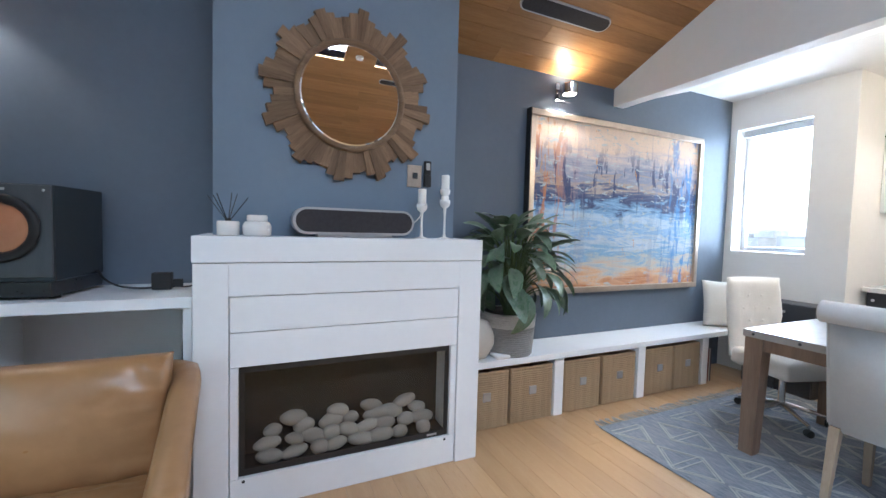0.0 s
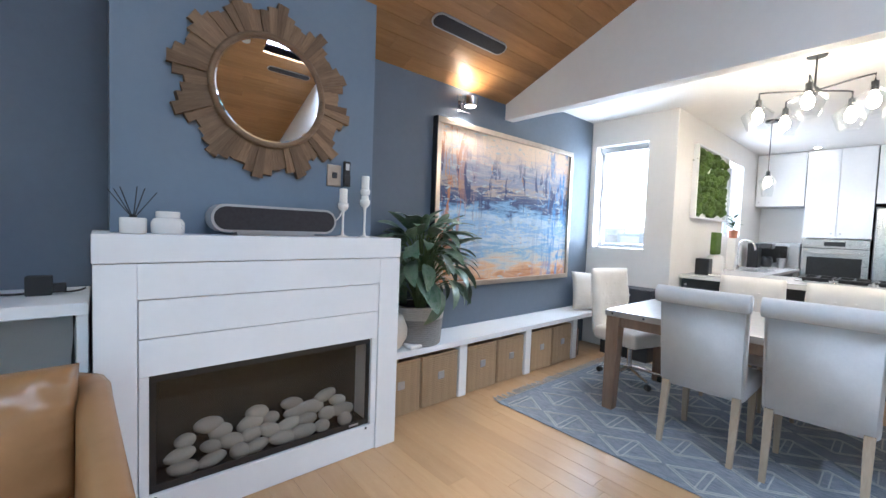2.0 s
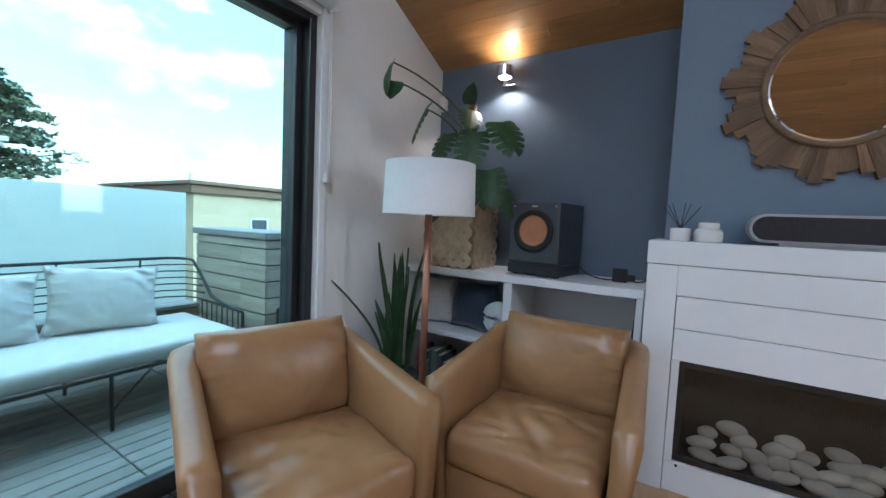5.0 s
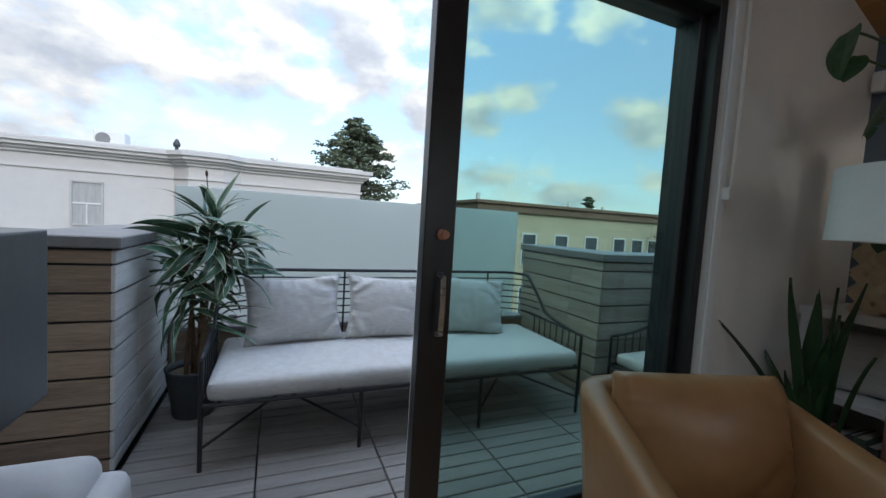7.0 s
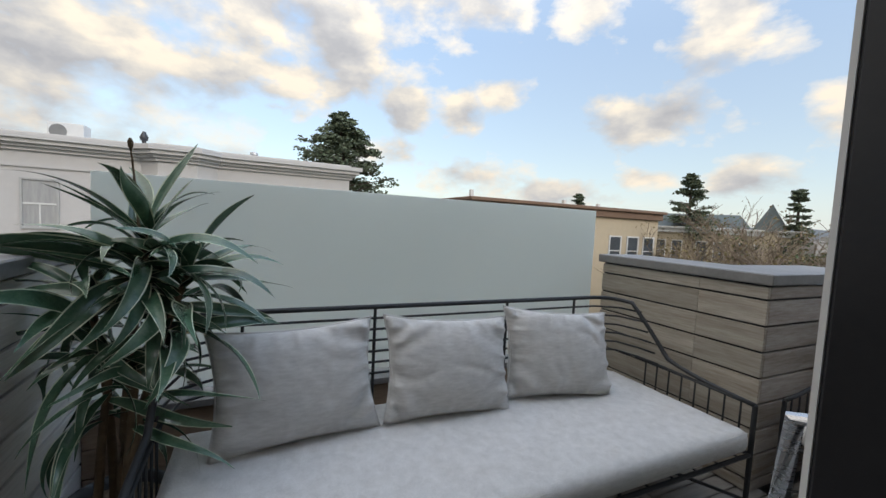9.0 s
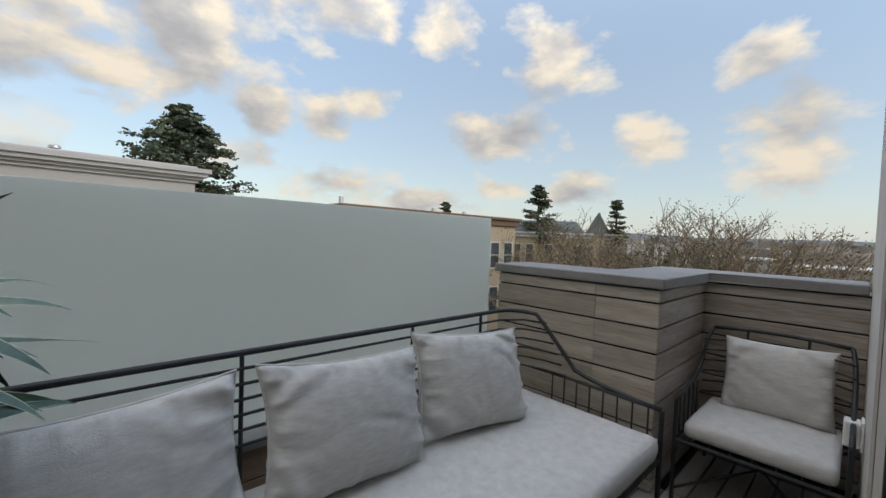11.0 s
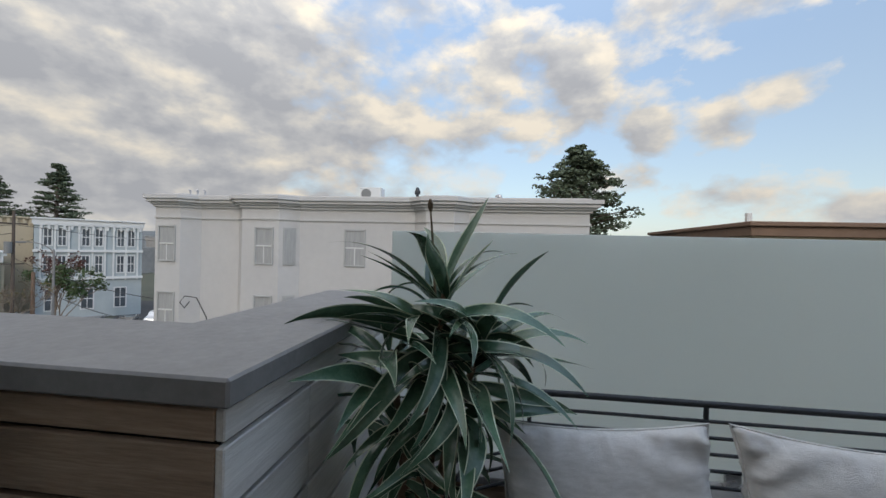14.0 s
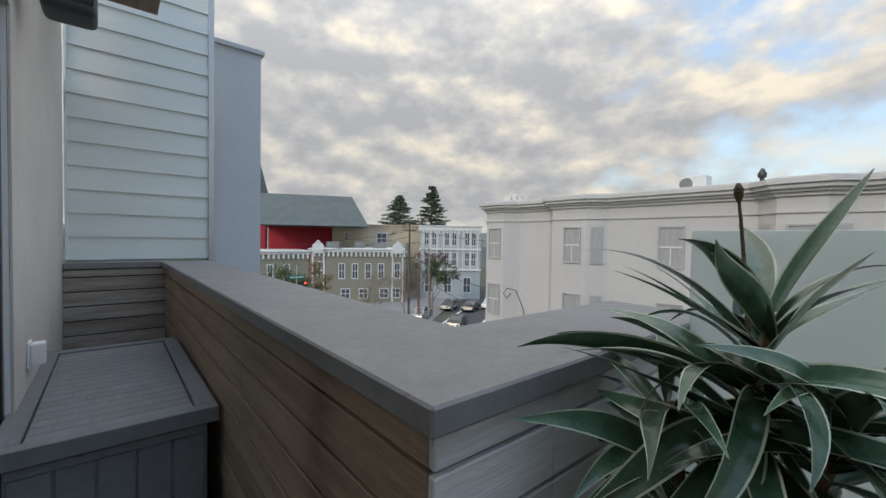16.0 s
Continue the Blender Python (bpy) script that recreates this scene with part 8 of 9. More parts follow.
    part("fan_grille", lathe([(0.24, 0), (0.24, 0.02)], 24, m=pose(0.35, -0.2, 0.31, 0, 90, 0)), X["pale_roof"], ac)
    for y in (-16.0, -15.6, -15.2):
        v = thing("vent_pipe", "thin metal vent pipe on the roof", "vent", (-20.4, y, 3.53), group="roof vents")
        part("pipe", tube([(0, 0, 0), (0, 0, 0.40), (0.1, 0, 0.46)], 0.05, seg=8), M["silver"], v)
    v = thing("roof_cowl", "small dark roof cowl on the parapet", "vent", (-20.2, -4.35, 3.53))
    part("stem", tube([(0, 0, 0), (0, 0, 0.35)], 0.07, seg=8), M["charcoal"], v)
    part("cap", lathe([(0.12, 0.3), (0.14, 0.42), (0.05, 0.62)], 12), M["charcoal"], v, smooth=True)
    v = thing("roof_vent", "small grey mushroom roof vent", "vent", (-20.2, -0.65, 3.53))
    part("stem", tube([(0, 0, 0), (0, 0, 0.22)], 0.06, seg=8), M["silver"], v)
    part("cap", lathe([(0.16, 0.2), (0.15, 0.28), (0.05, 0.33)], 12), M["silver"], v)


white_building()


def crown(bm, centre, size, count, leaf, rnd, flat=1.0, squash=1.0):
    """Many small leaf clumps about a centre: crossed, bent quads."""
    for _ in range(count):
        d = Vector((rnd.gauss(0, 1), rnd.gauss(0, 1), rnd.gauss(0, 1)))
        d.normalize()
        p = Vector(centre) + Vector((d.x * size, d.y * size, d.z * size * squash)) * rnd.uniform(0.35, 1.0)
        s = leaf * rnd.uniform(0.6, 1.4)
        e = Euler((rnd.uniform(0, 6.3), rnd.uniform(-0.7, 0.7) * flat, rnd.uniform(0, 6.3))).to_matrix()
        pts = [p + e @ Vector(q) * s for q in ((-1, -0.5, 0), (0, -0.62, 0.25), (1, -0.35, 0), (0.9, 0.45, 0.1), (0, 0.6, -0.2), (-0.9, 0.4, 0.1))]
        bm.faces.new([bm.verts.new(q) for q in pts])


def conifer(name, label, x, y, z0, z1, width, material="needles", seed=0, bare=0.25, lay=13, dense=1.0, shape=1.0):
    t = thing(name, label, "tree", (x, y, z0))
    rnd = random.Random(seed)
    H = z1 - z0
    part("trunk", tube([(0, 0, 0), (0.05 * H * 0.1, 0, H * 0.5), (0, 0, H * 0.98)], 0.022 * H, taper=0.004 * H, seg=8), X["bark"], t)
    bm = bmesh.new()
    limbs = bmesh.new()
    for k in range(lay * 7):
        u = rnd.random() ** 0.9
        z = H * (bare + (1 - bare) * u * 0.97)
        reach = width / 2 * (1 - u ** shape) * rnd.uniform(0.55, 1.2) + 0.015 * H
        a = rnd.uniform(0, 6.28)
        end = Vector((reach * math.cos(a), reach * math.sin(a), z + rnd.uniform(-0.05, 0.22) * reach))
        tube([(0, 0, z - 0.1 * reach), end], 0.005 * H * (1 - u * 0.7), limbs, 4, 0.0015 * H)
        for q in (0.5, 0.78, 1.0):
            crown(bm, Vector((0, 0, z)).lerp(end, q), 0.042 * H * (1.15 - 0.6 * u), int(26 * dense), 0.0058 * H, rnd, 0.6, 0.34)
    part("branch_work", limbs, X["bark"], t)
    part("crown", bm, X[material], t)
    return t


conifer("cypress_tree", "dark spreading cypress rising behind the white building", -31.5, 4.9, GZ, 9.0, 6.8, seed=3, bare=0.55, lay=26, shape=2.2)
conifer("pine_tree", "dark pine behind the church roofs", -52.0, -75.5, GZ, 11.3, 9.5, seed=4, bare=0.45, lay=24, shape=1.8)
conifer("fir_tree", "pointed dark fir beside the pine", -58.0, -71.5, GZ, 13.6, 9.5, seed=5, bare=0.35, lay=26, shape=1.4)
conifer("small_pine", "small dark pine over the roofs", -34.5, 30.5, GZ, 5.3, 2.8, seed=6, bare=0.55, lay=9, shape=1.8)
conifer("tall_pine", "tall ragged pine over the gardens", -27.0, 37.5, GZ, 7.4, 4.0, seed=7, bare=0.62, lay=10, shape=1.5)
conifer("slim_pine", "slim dark fir over the gardens", -20.0, 41.3, GZ, 6.0, 3.2, seed=8, bare=0.45, lay=12)


def bare_tree(name, label, x, y, z0, h, spread, material, leaves, seed, leaf=0.055):
    """A branching tree with fine twigs and scattered clumps of leaves."""
    t = thing(name, label, "tree", (x, y, z0))
    rnd = random.Random(seed)
    bm = bmesh.new()
    ends = []

    def grow(p, d, length, r, level):
        q = p + d * length
        mid = p.lerp(q, 0.5) + Vector((rnd.uniform(-1, 1), rnd.uniform(-1, 1), 0)) * length * 0.07
        tube([p, mid, q], max(r, 0.017), bm, 5 if level < 2 else 3, max(r * 0.6, 0.012))
        if level >= 5:
            ends.append(q)
            return
        for _ in range(3 if level else 4):
            nd = (d + Vector((rnd.gauss(0, 1), rnd.gauss(0, 1), rnd.uniform(-0.1, 0.8))) * 0.55 * spread).normalized()
            grow(q if rnd.random() < 0.7 else mid, nd, length * rnd.uniform(0.55, 0.8), r * 0.60, level + 1)

    grow(Vector((0, 0, 0)), Vector((0, 0, 1)), h * 0.33, h * 0.014, 0)
    part("branch_work", bm, X["twig"], t)
    if leaves:
        cr = bmesh.new()
        for e in ends:
            if rnd.random() < leaves:
                crown(cr, e, h * 0.045, 5, leaf, rnd)
        part("crown", cr, X[material], t)
    return t


rnd = random.Random(77)
for k, (x, y, top, mt, lv) in enumerate(((-20.5, 27.0, 1.4, "foliage", 0.35), (-16.5, 30.0, 1.8, "foliage", 0.25), (-13.5, 31.0, 3.2, "foliage", 0.15), (-11.0, 27.0, 2.3, "green_foliage", 0.7), (-8.5, 33.0, 3.9, "foliage", 0.3),
                                         (-6.5, 28.0, 2.6, "foliage", 0.45), (-4.6, 31.0, 2.4, "foliage", 0.5), (-18.5, 33.0, 3.0, "foliage", 0.2), (-23.5, 30.0, 1.6, "foliage", 0.3), (-9.6, 22.0, 0.9, "foliage", 0.5),
                                         (-7.4, 25.0, 1.9, "foliage", 0.4), (-10.0, 30.0, 2.6, "foliage", 0.2), (-12.2, 27.5, 2.2, "foliage", 0.3), (-15.0, 26.0, 1.8, "foliage", 0.25), (-18.0, 27.5, 2.0, "foliage", 0.2), (-3.6, 26.0, 1.9, "foliage", 0.4), (-8.8, 36.0, 3.6, "foliage", 0.2), (-13.0, 22.0, 0.3, "foliage", 0.4), (-16.5, 21.0, 0.2, "foliage", 0.4), (-22.5, 23.5, 0.6, "foliage", 0.35), (-5.5, 20.0, 0.2, "foliage", 0.5))):
    bare_tree("garden_tree", "half-bare garden tree with brown and yellow leaves", x, y, GZ, (top - GZ) * 1.12 + 0.4, 0.85, mt, lv, 100 + k)
bare_tree("street_tree", "street tree with green and russet leaves", -41.5, -50.0, GZ, 9.2, 0.9, "green_foliage", 0.95, 201, 0.13)
bare_tree("street_tree", "small russet street tree", -42.3, -51.5, GZ, 11.3, 0.6, "russet", 0.6, 202, 0.11)
bare_tree("street_tree", "leafy street tree in autumn colours", -20.5, -47.0, GZ, 8.3, 1.1, "foliage", 0.9, 203, 0.11)
bare_tree("street_tree", "bushy green street tree", -17.0, -42.0, GZ, 8.2, 1.1, "green_foliage", 0.9, 204, 0.11)
bare_tree("street_tree", "bare pruned street tree", -29.5, -47.0, GZ, 7.4, 1.3, "foliage", 0.12, 205, 0.08)
bare_tree("street_tree", "bare pruned street tree", -33.0, -45.5, GZ, 8.2, 1.2, "foliage", 0.10, 206, 0.08)

# to the right: tan apartments, cream terrace with a turret
wins = [(u, 1.1, z, z + 2.0) for u in (3.0, 5.4, 7.8, 10.2, 11.8, 13.3) for z in (-0.9, -4.2)]
tan_house = house("tan_apartments", "tan apartment block with a wide brown eave", (-21.3, 10.4), (-20.9, 25.1), 12, 2.82, "cream_render", wins, 0.55, "brown", "building")
for u in (0.6, 7.6, 10.6):
    part("chimney", box(u, u + 0.22, 1.6, 1.82, 2.8 - GZ, 3.45 - GZ - 0.02 * u, 0.02), X["trim"], tan_house)
wins = [(u, 0.95, -1.2, 0.9) for u in (0.8, 2.2, 4.2, 5.6, 7.2, 8.6, 10.0)]
terrace = house("cream_terrace", "cream terraced house with bay windows and a slate turret", (-29.6, 35.2), (-19.6, 41.2), 10, 2.1, "cream_render", wins, 0.5, "trim")
part("turret_roof", lathe([(1.35, 2.1 - GZ), (0.02, 4.5 - GZ)], 14, m=pose(9.7, 0.8, 0)), X["slate"], terrace)
part("turret", lathe([(1.15, 0), (1.15, 2.1 - GZ)], 14, m=pose(9.7, 0.8, 0)), X["cream_render"], terrace)
part("roof", hexa([(0, 0.5, 2.2 - GZ), (8.4, 0.5, 2.2 - GZ), (8.4, 9, 2.2 - GZ), (0, 9, 2.2 - GZ), (1, 4, 3.6 - GZ), (7.6, 4, 3.6 - GZ), (7.6, 6, 3.6 - GZ), (1, 6, 3.6 - GZ)]), X["slate"], terrace)
house("white_house", "white flat-roofed house beyond the gardens", (-6.5, 52.0), (2.0, 53.0), 9, -0.4, "white_render", [(1.0, 1.0, -2.5, -1.0), (4.0, 1.0, -2.5, -1.0)], 0.3)
house("pale_house", "pale rendered house among the trees", (-15.0, 58.0), (-9.0, 59.0), 8, 0.0, "white_render", [(1.0, 1.0, -2.2, -0.8), (3.5, 1.0, -2.2, -0.8)], 0.3)

# to the left: the red church, olive corner house, cream block and bay-windowed house
church = house("red_church", "red painted church with a steep slate roof", (-44.5, -80.2), (-27.5, -87.2), 14, 3.6, "red", (), 0.35)
church.matrix_basis = pose(-27.5, -87.2, GZ, 0, 0, math.degrees(math.atan2(7.0, -17.0)))
part("roof", hexa([(-0.5, 0.6, 3.5 - GZ), (18.6, 0.6, 3.5 - GZ), (18.6, -16, 3.5 - GZ), (-0.5, -16, 3.5 - GZ), (-0.5, -6.6, 9.6 - GZ), (16.2, -6.6, 9.6 - GZ), (16.2, -7.6, 9.6 - GZ), (-0.5, -7.6, 9.6 - GZ)]), X["slate"], church)
part("aisle_roof", hexa([(1.5, 4.2, -0.4 - GZ), (13.5, 4.2, -0.4 - GZ), (13.5, 0.02, -0.4 - GZ), (1.5, 0.02, -0.4 - GZ), (1.5, 0.3, 0.9 - GZ), (13.5, 0.3, 0.9 - GZ), (13.5, 0.02, 0.9 - GZ), (1.5, 0.02, 0.9 - GZ)]), X["slate"], church)
part("aisle", box(1.8, 13.2, 0.02, 3.8, 0, -0.42 - GZ), X["red"], church)
part("tower", box(-3.2, -0.6, 0, 3.0, 0, 9.5 - GZ), X["red"], church)
part("spire", lathe([(1.9, 9.5 - GZ), (0.03, 17 - GZ)], 8, m=pose(-1.9, 1.5, 0)), X["slate"], church)
part("tower_band", box(-3.3, -0.5, -0.05, 3.1, 6.5 - GZ, 8.0 - GZ, 0.03), X["trim"], church)
for u in (-2.6, -1.7):
    part("window", box(u, u + 0.6, 3.0, 3.06, 3.5 - GZ, 5.2 - GZ), X["trim"], church)


# fronts that run away from the street corner: left end first
def left_house(name, label, left, right, depth, z1, material, wins, cornice, roof, win="window"):
    h = house(name, label, right, left, -depth, z1, material, (), 0, roof)
    L = (Vector(left) - Vector(right)).length
    bm = box(-0.35, L + 0.35, -depth - 0.35, 0.45, z1 - GZ - 0.12, z1 - GZ + 0.08, 0.03, seg=1)
    box(-0.2, L + 0.2, -depth - 0.2, 0.24, z1 - GZ - cornice, z1 - GZ - 0.125, 0.03, bm, 1)
    part("cornice", bm, X[roof], h)
    n = int(L / 0.75)
    for k in range(n):
        part("bracket", box(k * 0.75 + 0.1, k * 0.75 + 0.38, 0.0, 0.30, z1 - GZ - cornice - 0.75, z1 - GZ - cornice, 0.02, seg=1), X[roof], h)
    for u, w, a, b in wins:
        o = part("window", frame_x(L - u - w, L - u, a - GZ, b - GZ, 0.14, -0.05, 0.10), X["trim"], h)
        part("pane", box(L - u - w + 0.13, L - u - 0.13, 0.0, 0.03, a - GZ + 0.13, b - GZ - 0.13), X[win], o)
        part("sash_bar", box(L - u - w + 0.13, L - u - 0.13, 0.031, 0.06, (a + b) / 2 - GZ - 0.05, (a + b) / 2 - GZ + 0.05), X["trim"], o)
        part("sash_bar", box(L - u - w / 2 - 0.04, L - u - w / 2 + 0.04, 0.031, 0.055, a - GZ + 0.13, b - GZ - 0.13), X["trim"], o)
    return h


wins = [(u, 1.1, -5.6, -2.9) for u in (4.6, 6.8, 9.0, 11.2)] + [(1.2, 1.2, -5.6, -2.6), (14.0, 1.1, -5.6, -2.8)] + [(u, 1.6, -9.0, -7.2) for u in (5.0, 8.0, 11.5, 13.5)]
olive = left_house("olive_house", "olive two-storey corner house with white brackets and arched windows", (-28.0, -66.0), (-42.2, -58.6), 14, -0.5, "olive_render", wins, 0.5, "trim")
for u in (1.3, 14.6):
    L = 16.0
    part("gable", prism([(-0.9, 0), (0.9, 0), (0.9, 1.3), (0, 2.2), (-0.9, 1.3)], 0, 0.5, m=pose(L - u, 0.5, -1.2 - GZ, 90, 0, 0)), X["trim"], olive)
    part("pilaster", box(L - u - 1.0, L - u - 0.75, 0, 0.16, 0, -1.0 - GZ), X["trim"], olive)
    part("pilaster", box(L - u + 0.75, L - u + 1.0, 0, 0.16, 0, -1.0 - GZ), X["trim"], olive)
for u, w in ((3.0, 2.4), (7.0, 1.8), (11.5, 2.2)):
    part("roof_plant", box(u, u + w, -6, -4, -0.4 - GZ, 0.7 - GZ, 0.05), X["pale_roof"], olive)
left_house("olive_house_wing", "side wing of the olive corner house", (-20.5, -67.5), (-27.9, -66.2), 10, -0.9, "olive_render", [(1.0, 1.0, -5.6, -3.0), (3.5, 1.0, -5.6, -3.0)], 0.5, "trim")
left_house("cream_block", "plain cream rendered block behind the corner house", (-37.5, -78.5), (-53.0, -69.2), 14, 4.2, "cream_render", [(2.5, 0.8, 0.8, 2.6), (9.0, 2.2, 0.2, 2.6)], 0.25, "cream_render")
wins = [(u, 1.0, 0.2, 2.8) for u in (0.8, 2.2, 4.6, 6.0, 8.4, 9.6)] + [(u, 1.0, -3.6, -1.0) for u in (0.8, 2.2, 4.6, 6.0, 8.4, 9.6)] + [(u, 1.5, -8.6, -5.6) for u in (1.0, 4.6, 8.2)]
bayh = left_house("bay_house", "white and blue-grey Victorian house with tall bay windows", (-47.0, -61.0), (-55.6, -53.5), 12, 3.9, "blue_render", wins, 0.7, "trim")
for u in (0.5, 4.3, 8.0):
    for v in (0.0, 1.4, 2.75):
        part("pilaster", box(11.4 - u - v - 0.22, 11.4 - u - v, 0.03, 0.22, -4.6 - GZ, 3.2 - GZ), X["trim"], bayh)
for zb in (-0.6, 3.0, -4.4):
    part("band", box(-0.1, 11.5, 0.02, 0.30, zb - GZ, zb + 0.35 - GZ), X["trim"], bayh)


# ---- street furniture and cars ----
def pole(name, label, x, y, z1, r, material, arms=()):
    p = thing(name, label, "pole", (x, y, GZ))
    part("shaft", tube([(0, 0, 0), (0, 0, z1 - GZ)], r, taper=r * 0.7, seg=10), material, p)
    for z, w in arms:
        part("crossarm", box(-w, w, -0.06, 0.06, z - GZ - 0.06, z - GZ + 0.06), material, p)
    return p


wp = pole("utility_pole", "brown wooden utility pole with crossarms", -33.9, -45.6, 3.8, 0.16, X["bark"], ((2.6, 1.1), (-1.2, 0.9)))
part("transformer", lathe([(0.28, -0.2 - GZ), (0.28, 0.9 - GZ)], 16, m=pose(0.42, 0, 0)), X["pale_roof"], wp)
pole("utility_pole", "shorter brown wooden pole", -34.9, -44.7, -2.0, 0.20, X["brown"])
sl = pole("street_lamp", "pale concrete street lamp with a curved arm", -36.2, -44.1, 0.2, 0.13, X["concrete"])
part("arm", tube(bend((0, 0, -0.2 - GZ), (0.2, -0.4, 0.9 - GZ), (1.6, -1.4, 0.9 - GZ)), 0.05, seg=6), X["concrete"], sl)
part("lamp_head", box(1.4, 2.2, -1.6, -1.3, 0.78 - GZ, 0.95 - GZ, 0.04), X["concrete"], sl)
sg = pole("sign_pole", "grey steel pole with a green street sign", -15.9, -38.3, -1.2, 0.07, M["silver"])
part("street_sign", box(-0.75, 0.75, 0.07, 0.10, -2.5 - GZ, -2.14 - GZ, 0.01), mat("green_sign", (0.01, 0.20, 0.13), (0.01, 0.17, 0.11), 0.4, 3), sg, "green street name sign")
for k, (a, b) in enumerate(((-0.62, -0.15), (-0.08, 0.16), (0.24, 0.62))):
    part("lettering", box(a, b, 0.101, 0.104, -2.37 - GZ, -2.27 - GZ), X["trim"], sg)
part("traffic_light", box(-0.9, -0.6, 0.0, 0.25, -3.6 - GZ, -2.7 - GZ, 0.03), M["black"], sg)
part("red_light", lathe([(0.1, 0), (0.08, 0.03)], 14, m=pose(-0.75, 0.25, -2.9 - GZ, -90, 0, 0)), glow("red_signal", (1.0, 0.05, 0.03), 4), sg, "lit red signal")


def car(label, x, y, rz, paint, pickup=False):
    c = thing("parked_car", label, "car", (x, y, GZ + 0.02), rz)
    L, w = (5.4, 0.95) if pickup else (4.4, 0.9)
    prof = [(-L / 2, 0.35), (-L / 2, 0.80), (-L / 2 + 0.15, 0.95), (L / 2 - 1.2, 1.0), (L / 2 - 0.1, 0.85), (L / 2, 0.55), (L / 2, 0.35)]
    cab = [(-0.5, 0.98), (-0.35, 1.70), (0.75, 1.70), (1.35, 1.0)] if pickup else [(-L / 2 + 0.25, 0.95), (-1.3, 1.45), (0.35, 1.48), (1.2, 0.98)]
    body = slab_x([(a, b) for a, b in prof], -w, w)
    bmesh.ops.rotate(body, matrix=Matrix.Rotation(-math.pi / 2, 3, "Z"), verts=body.verts)
    bmesh.ops.bevel(body, geom=list(body.edges), offset=0.08, segments=2, affect="EDGES")
    part("body", body, paint, c)
    top = slab_x(cab, -w * 0.86, w * 0.86)
    bmesh.ops.rotate(top, matrix=Matrix.Rotation(-math.pi / 2, 3, "Z"), verts=top.verts)
    bmesh.ops.bevel(top, geom=list(top.edges), offset=0.07, segments=2, affect="EDGES")
    part("cabin", top, paint, c)
    zc = 1.22 if not pickup else 1.36
    a, b = (cab[1][0] - 0.05, cab[2][0] + 0.2)
    part("side_windows", box(a, b, -w * 0.875, w * 0.875, zc - 0.14, zc + 0.16, 0.03), X["window"], c)
    for sx in (-L / 2 + 0.85, L / 2 - 0.85):
        for sy in (-w + 0.08, w - 0.08):
            wh = part("wheel", lathe([(0.34, -0.11), (0.35, -0.08), (0.35, 0.08), (0.34, 0.11)], 20, m=pose(sx, sy, 0.35, 90, 0, 0)), M["rubber"], c)
            part("rim", lathe([(0.22, -0.118), (0.22, 0.118)], 16, m=pose(sx, sy, 0.35, 90, 0, 0)), M["silver"], wh)
    for sy in (-0.65, 0.65):
        part("headlight", box(L / 2 - 0.06, L / 2 + 0.01, sy - 0.18, sy + 0.18, 0.62, 0.78, 0.02), M["silver"], c)
        part("tail_light", box(-L / 2 - 0.01, -L / 2 + 0.05, sy - 0.15, sy + 0.15, 0.65, 0.8, 0.02), X["red"], c)


PAINT = [mat("silver_car_paint", (0.42, 0.42, 0.42), (0.38, 0.38, 0.38), 0.25, 2, metal=0.5, coat=0.5), mat("black_car_paint", (0.02, 0.02, 0.022), (0.03, 0.03, 0.032), 0.2, 2, coat=0.6),
         mat("white_car_paint", (0.62, 0.62, 0.62), (0.58, 0.58, 0.58), 0.25, 2, coat=0.6), mat("grey_car_paint", (0.10, 0.105, 0.11), (0.08, 0.085, 0.09), 0.25, 2, coat=0.6)]
car("silver pickup truck parked in the street", -36.0, -45.6, 36, PAINT[0], True)
car("dark grey car parked at the kerb", -44.2, -48.9, 32, PAINT[3])
car("black car parked in the street", -46.3, -46.2, 30, PAINT[1])
car("white car parked at the kerb", -50.5, -46.0, 30, PAINT[2])
car("dark car in the near lane", -36.6, -38.6, 34, PAINT[1])

# wires across the street
for k, (a, b, sag) in enumerate((((-33.9, -45.6, 2.5), (-5, -55.0, 0.5), 1.0), ((-33.9, -45.6, 1.7), (-5, -56.0, -1.0), 1.0), ((-33.9, -45.6, -0.6), (-19.0, -10.5, -1.6), 0.9), ((-33.9, -45.6, -1.4), (-19.0, -17.0, -2.5), 0.8), ((-33.9, -45.6, 2.5), (-75, -25, 2.0), 1.5))):
    w_ = thing("overhead_wire", "thin black overhead wire across the street", "wire", a, group="overhead wires")
    A_, B_ = Vector((0, 0, 0)), Vector(b) - Vector(a)
    part("wire", tube([A_.lerp(B_, t) + Vector((0, 0, -sag * 4 * t * (1 - t))) for t in (i / 14 for i in range(15))], 0.022, seg=4), M["rubber"], w_)
wl = thing("wall_cable", "looped black cable hanging on the white building", "cable", (-18.75, -13.6, 0))
part("loop", tube([(0, 0.2, -3.5), (0, -0.1, -2.0), (0, -0.6, -1.15), (0, -1.2, -1.1), (0, -1.45, -1.4), (0, -1.2, -1.65), (0, -0.95, -1.35)], 0.025, seg=5), M["rubber"], wl, smooth=True)


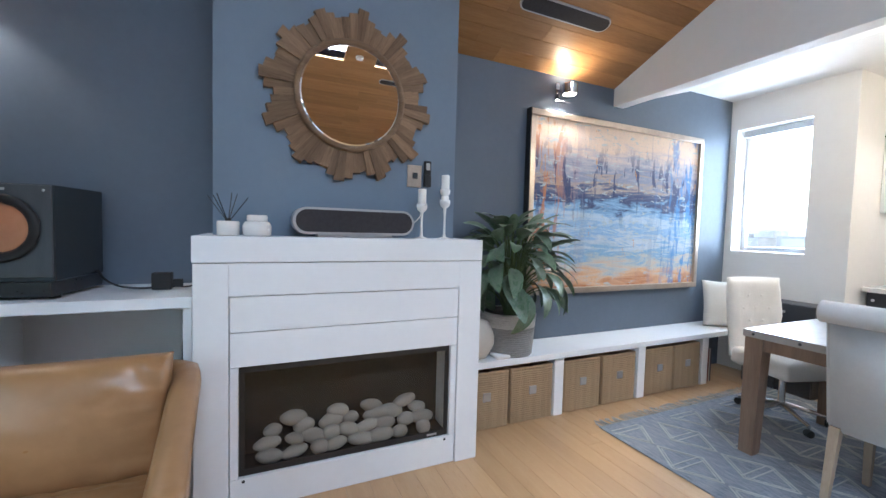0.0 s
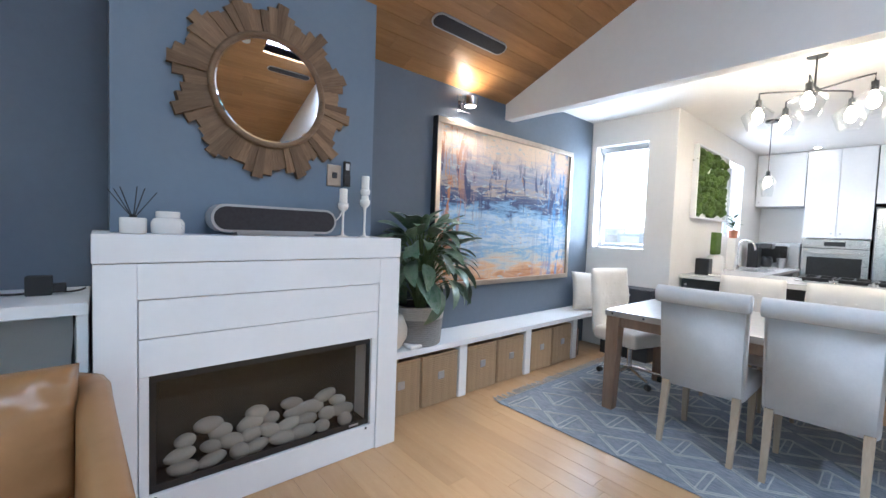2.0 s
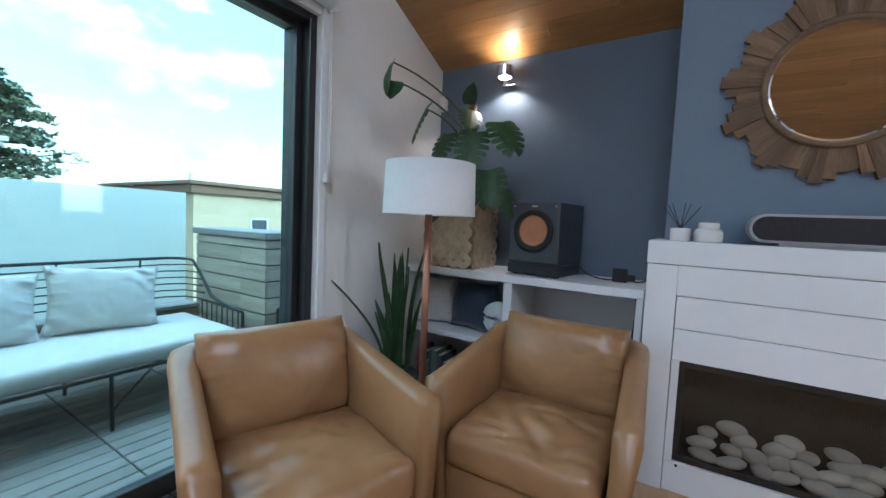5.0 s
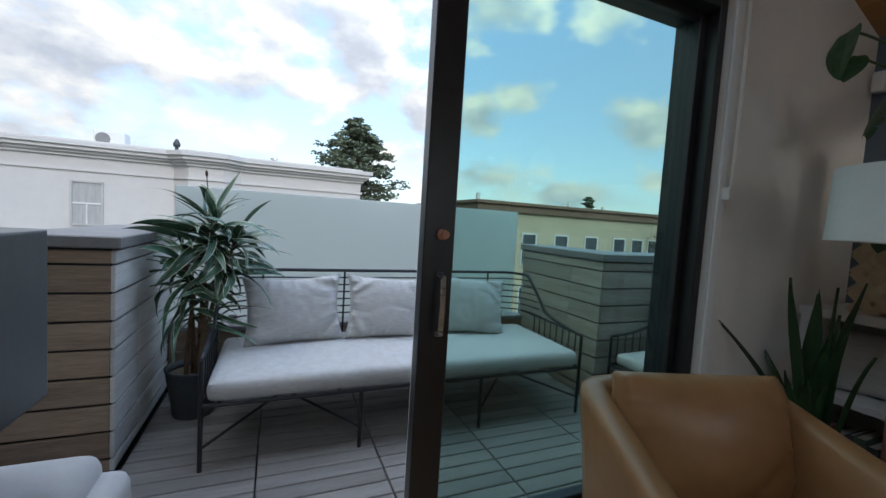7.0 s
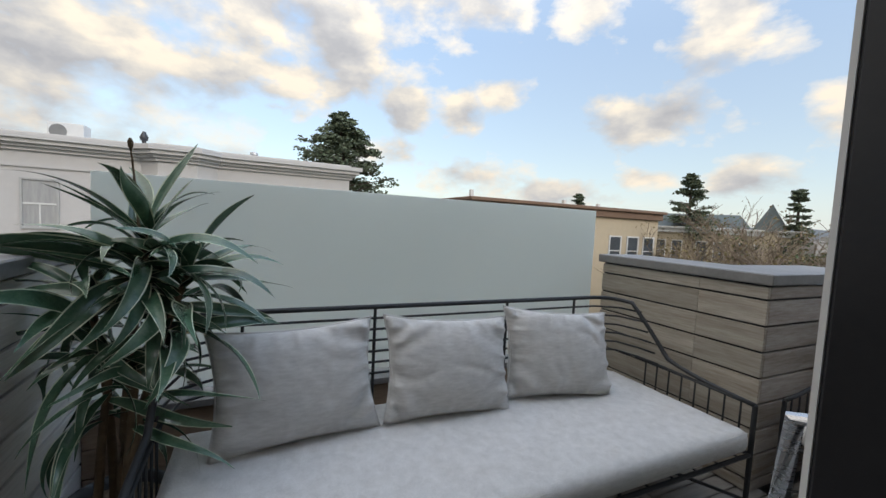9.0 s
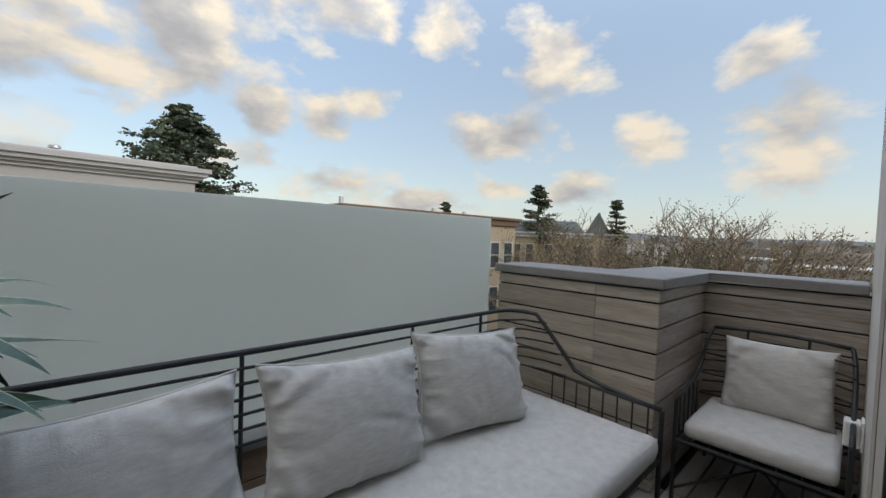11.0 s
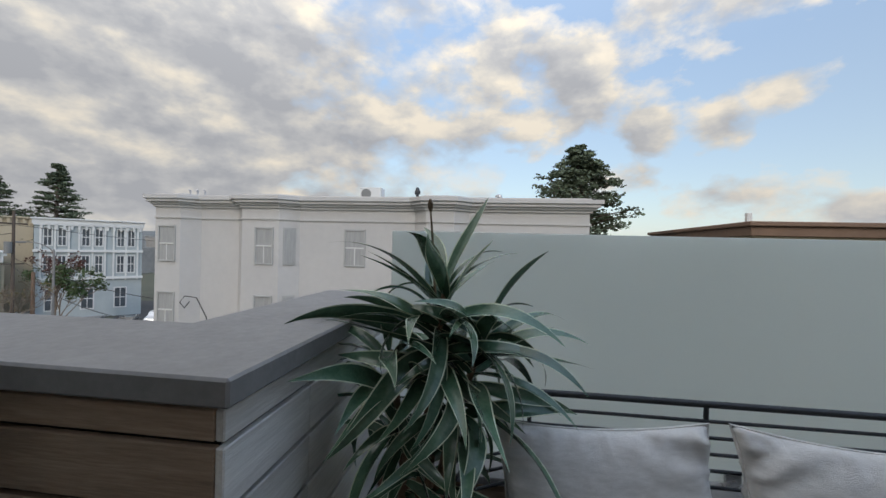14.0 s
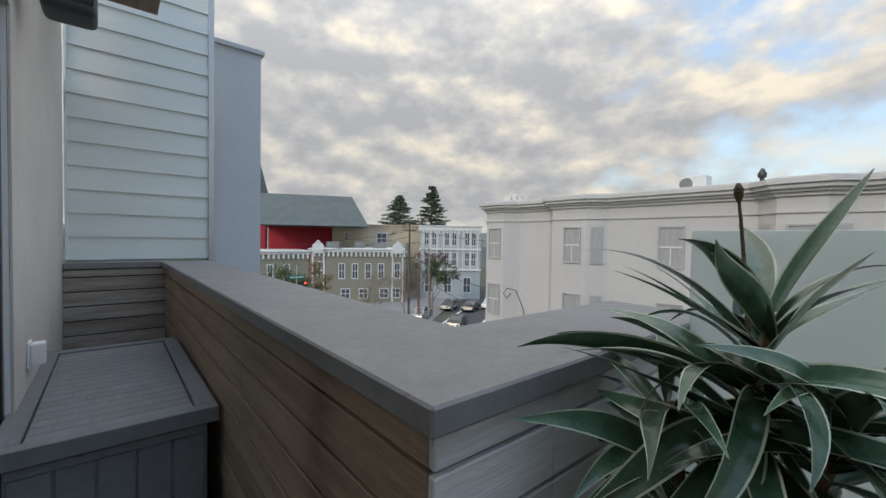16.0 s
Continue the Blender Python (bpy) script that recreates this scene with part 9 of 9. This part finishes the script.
def hills():
    """Low ridges round the horizon."""
    bm = bmesh.new()
    for dist, height, seed in ((900, 26, 1.0), (420, 9, 5.0)):
        n = 220
        prev = None
        for i in range(n + 1):
            a = 2 * math.pi * i / n
            h = height * (0.62 + 0.6 * noise.noise(Vector((math.cos(a) * 3 + seed, math.sin(a) * 3, seed))) + 0.10 * noise.noise(Vector((math.cos(a) * 30, math.sin(a) * 30, seed))))
            x, y = dist * math.cos(a), dist * math.sin(a)
            col = [bm.verts.new((x * k, y * k, zz)) for k, zz in ((0.80, GZ - 0.5), (0.93, GZ + (h - GZ) * 0.55), (1.0, h), (1.12, GZ - 0.5))]
            if prev:
                for k in range(3):
                    bm.faces.new((prev[k], prev[k + 1], col[k + 1], col[k]))
            prev = col
    tagged(solid("far_hills", bm, X["hill"], "low hazy wooded hills on the horizon", "hills", "stuff", smooth=True))


hills()
bm = bmesh.new()
rnd = random.Random(55)
for _ in range(900):
    a = rnd.uniform(0, 6.283)
    r = rnd.uniform(150, 380)
    s = rnd.uniform(3, 6)
    x, y = r * math.cos(a), r * math.sin(a)
    box(x - s, x + s, y - s, y + s, GZ, GZ + rnd.uniform(6, 12) + (r - 150) * 0.022, bm=bm)
tagged(solid("far_houses", bm, mat("far_house_fronts", (0.42, 0.40, 0.37), (0.26, 0.25, 0.24), 0.9, 0.1, island=True, vary=0.9), "pale houses scattered in the distance", "houses", "stuff"))


# ---- boards of floor and deck ----
def floor_boards():
    base = bpy.data.objects["floor_base"]
    rnd = random.Random(7)
    kinds = {}
    rest = bmesh.new()
    w, count = 0.127, 0
    x = -1.83
    while x < 8.8:
        y = BACK_Y + rnd.uniform(0.3, 2.0) - 2.1
        while y < WALL_Y:
            n = rnd.choice((1.5, 1.8, 2.1))
            y0, y1 = max(y, BACK_Y), min(y + n, WALL_Y)
            if y1 - y0 > 0.05:
                if x < 5.0 and y1 > -1.2:
                    size = round(y1 - y0, 2)
                    if size not in kinds:
                        kinds[size] = part("floor_board", box(0.0004, w - 0.0004, 0.0004, size - 0.0004, -0.014, 0, 0.0008, seg=1), M["floor_wood"], base)
                        kinds[size].matrix_basis = pose(x, y0, 0)
                    else:
                        share("floor_board", kinds[size], base, pose(x, y0, 0))
                    count += 1
                else:
                    box(x + 0.0015, x + w - 0.0015, y0 + 0.001, y1 - 0.001, -0.014, 0, bm=rest)
            y += n
        x += w
    tagged(part("far_floor_boards", rest, M["floor_wood"], base), kind="stuff")


def deck_boards():
    base = bpy.data.objects["deck_base"]
    pitch, tile = 0.1067, 0.64
    first = None
    for i in range(20):
        x = OUT_X + 0.2 - (i + 1) * pitch
        for j in range(-9, 6):
            y = -1.17 + j * tile + 0.0
            if x < -2.97 and not -1.3 < y < 1.5:
                continue
            if y > 2.5 or x < -3.99:
                continue
            if first is None:
                first = part("deck_board", box(0.004, pitch - 0.004, 0.004, tile - 0.004, -0.02, 0.02, 0.004, seg=1), M["deck_wood"], base)
                first.matrix_basis = pose(x, y, 0)
            else:
                share("deck_board", first, base, pose(x, y, 0))


floor_boards()
deck_boards()
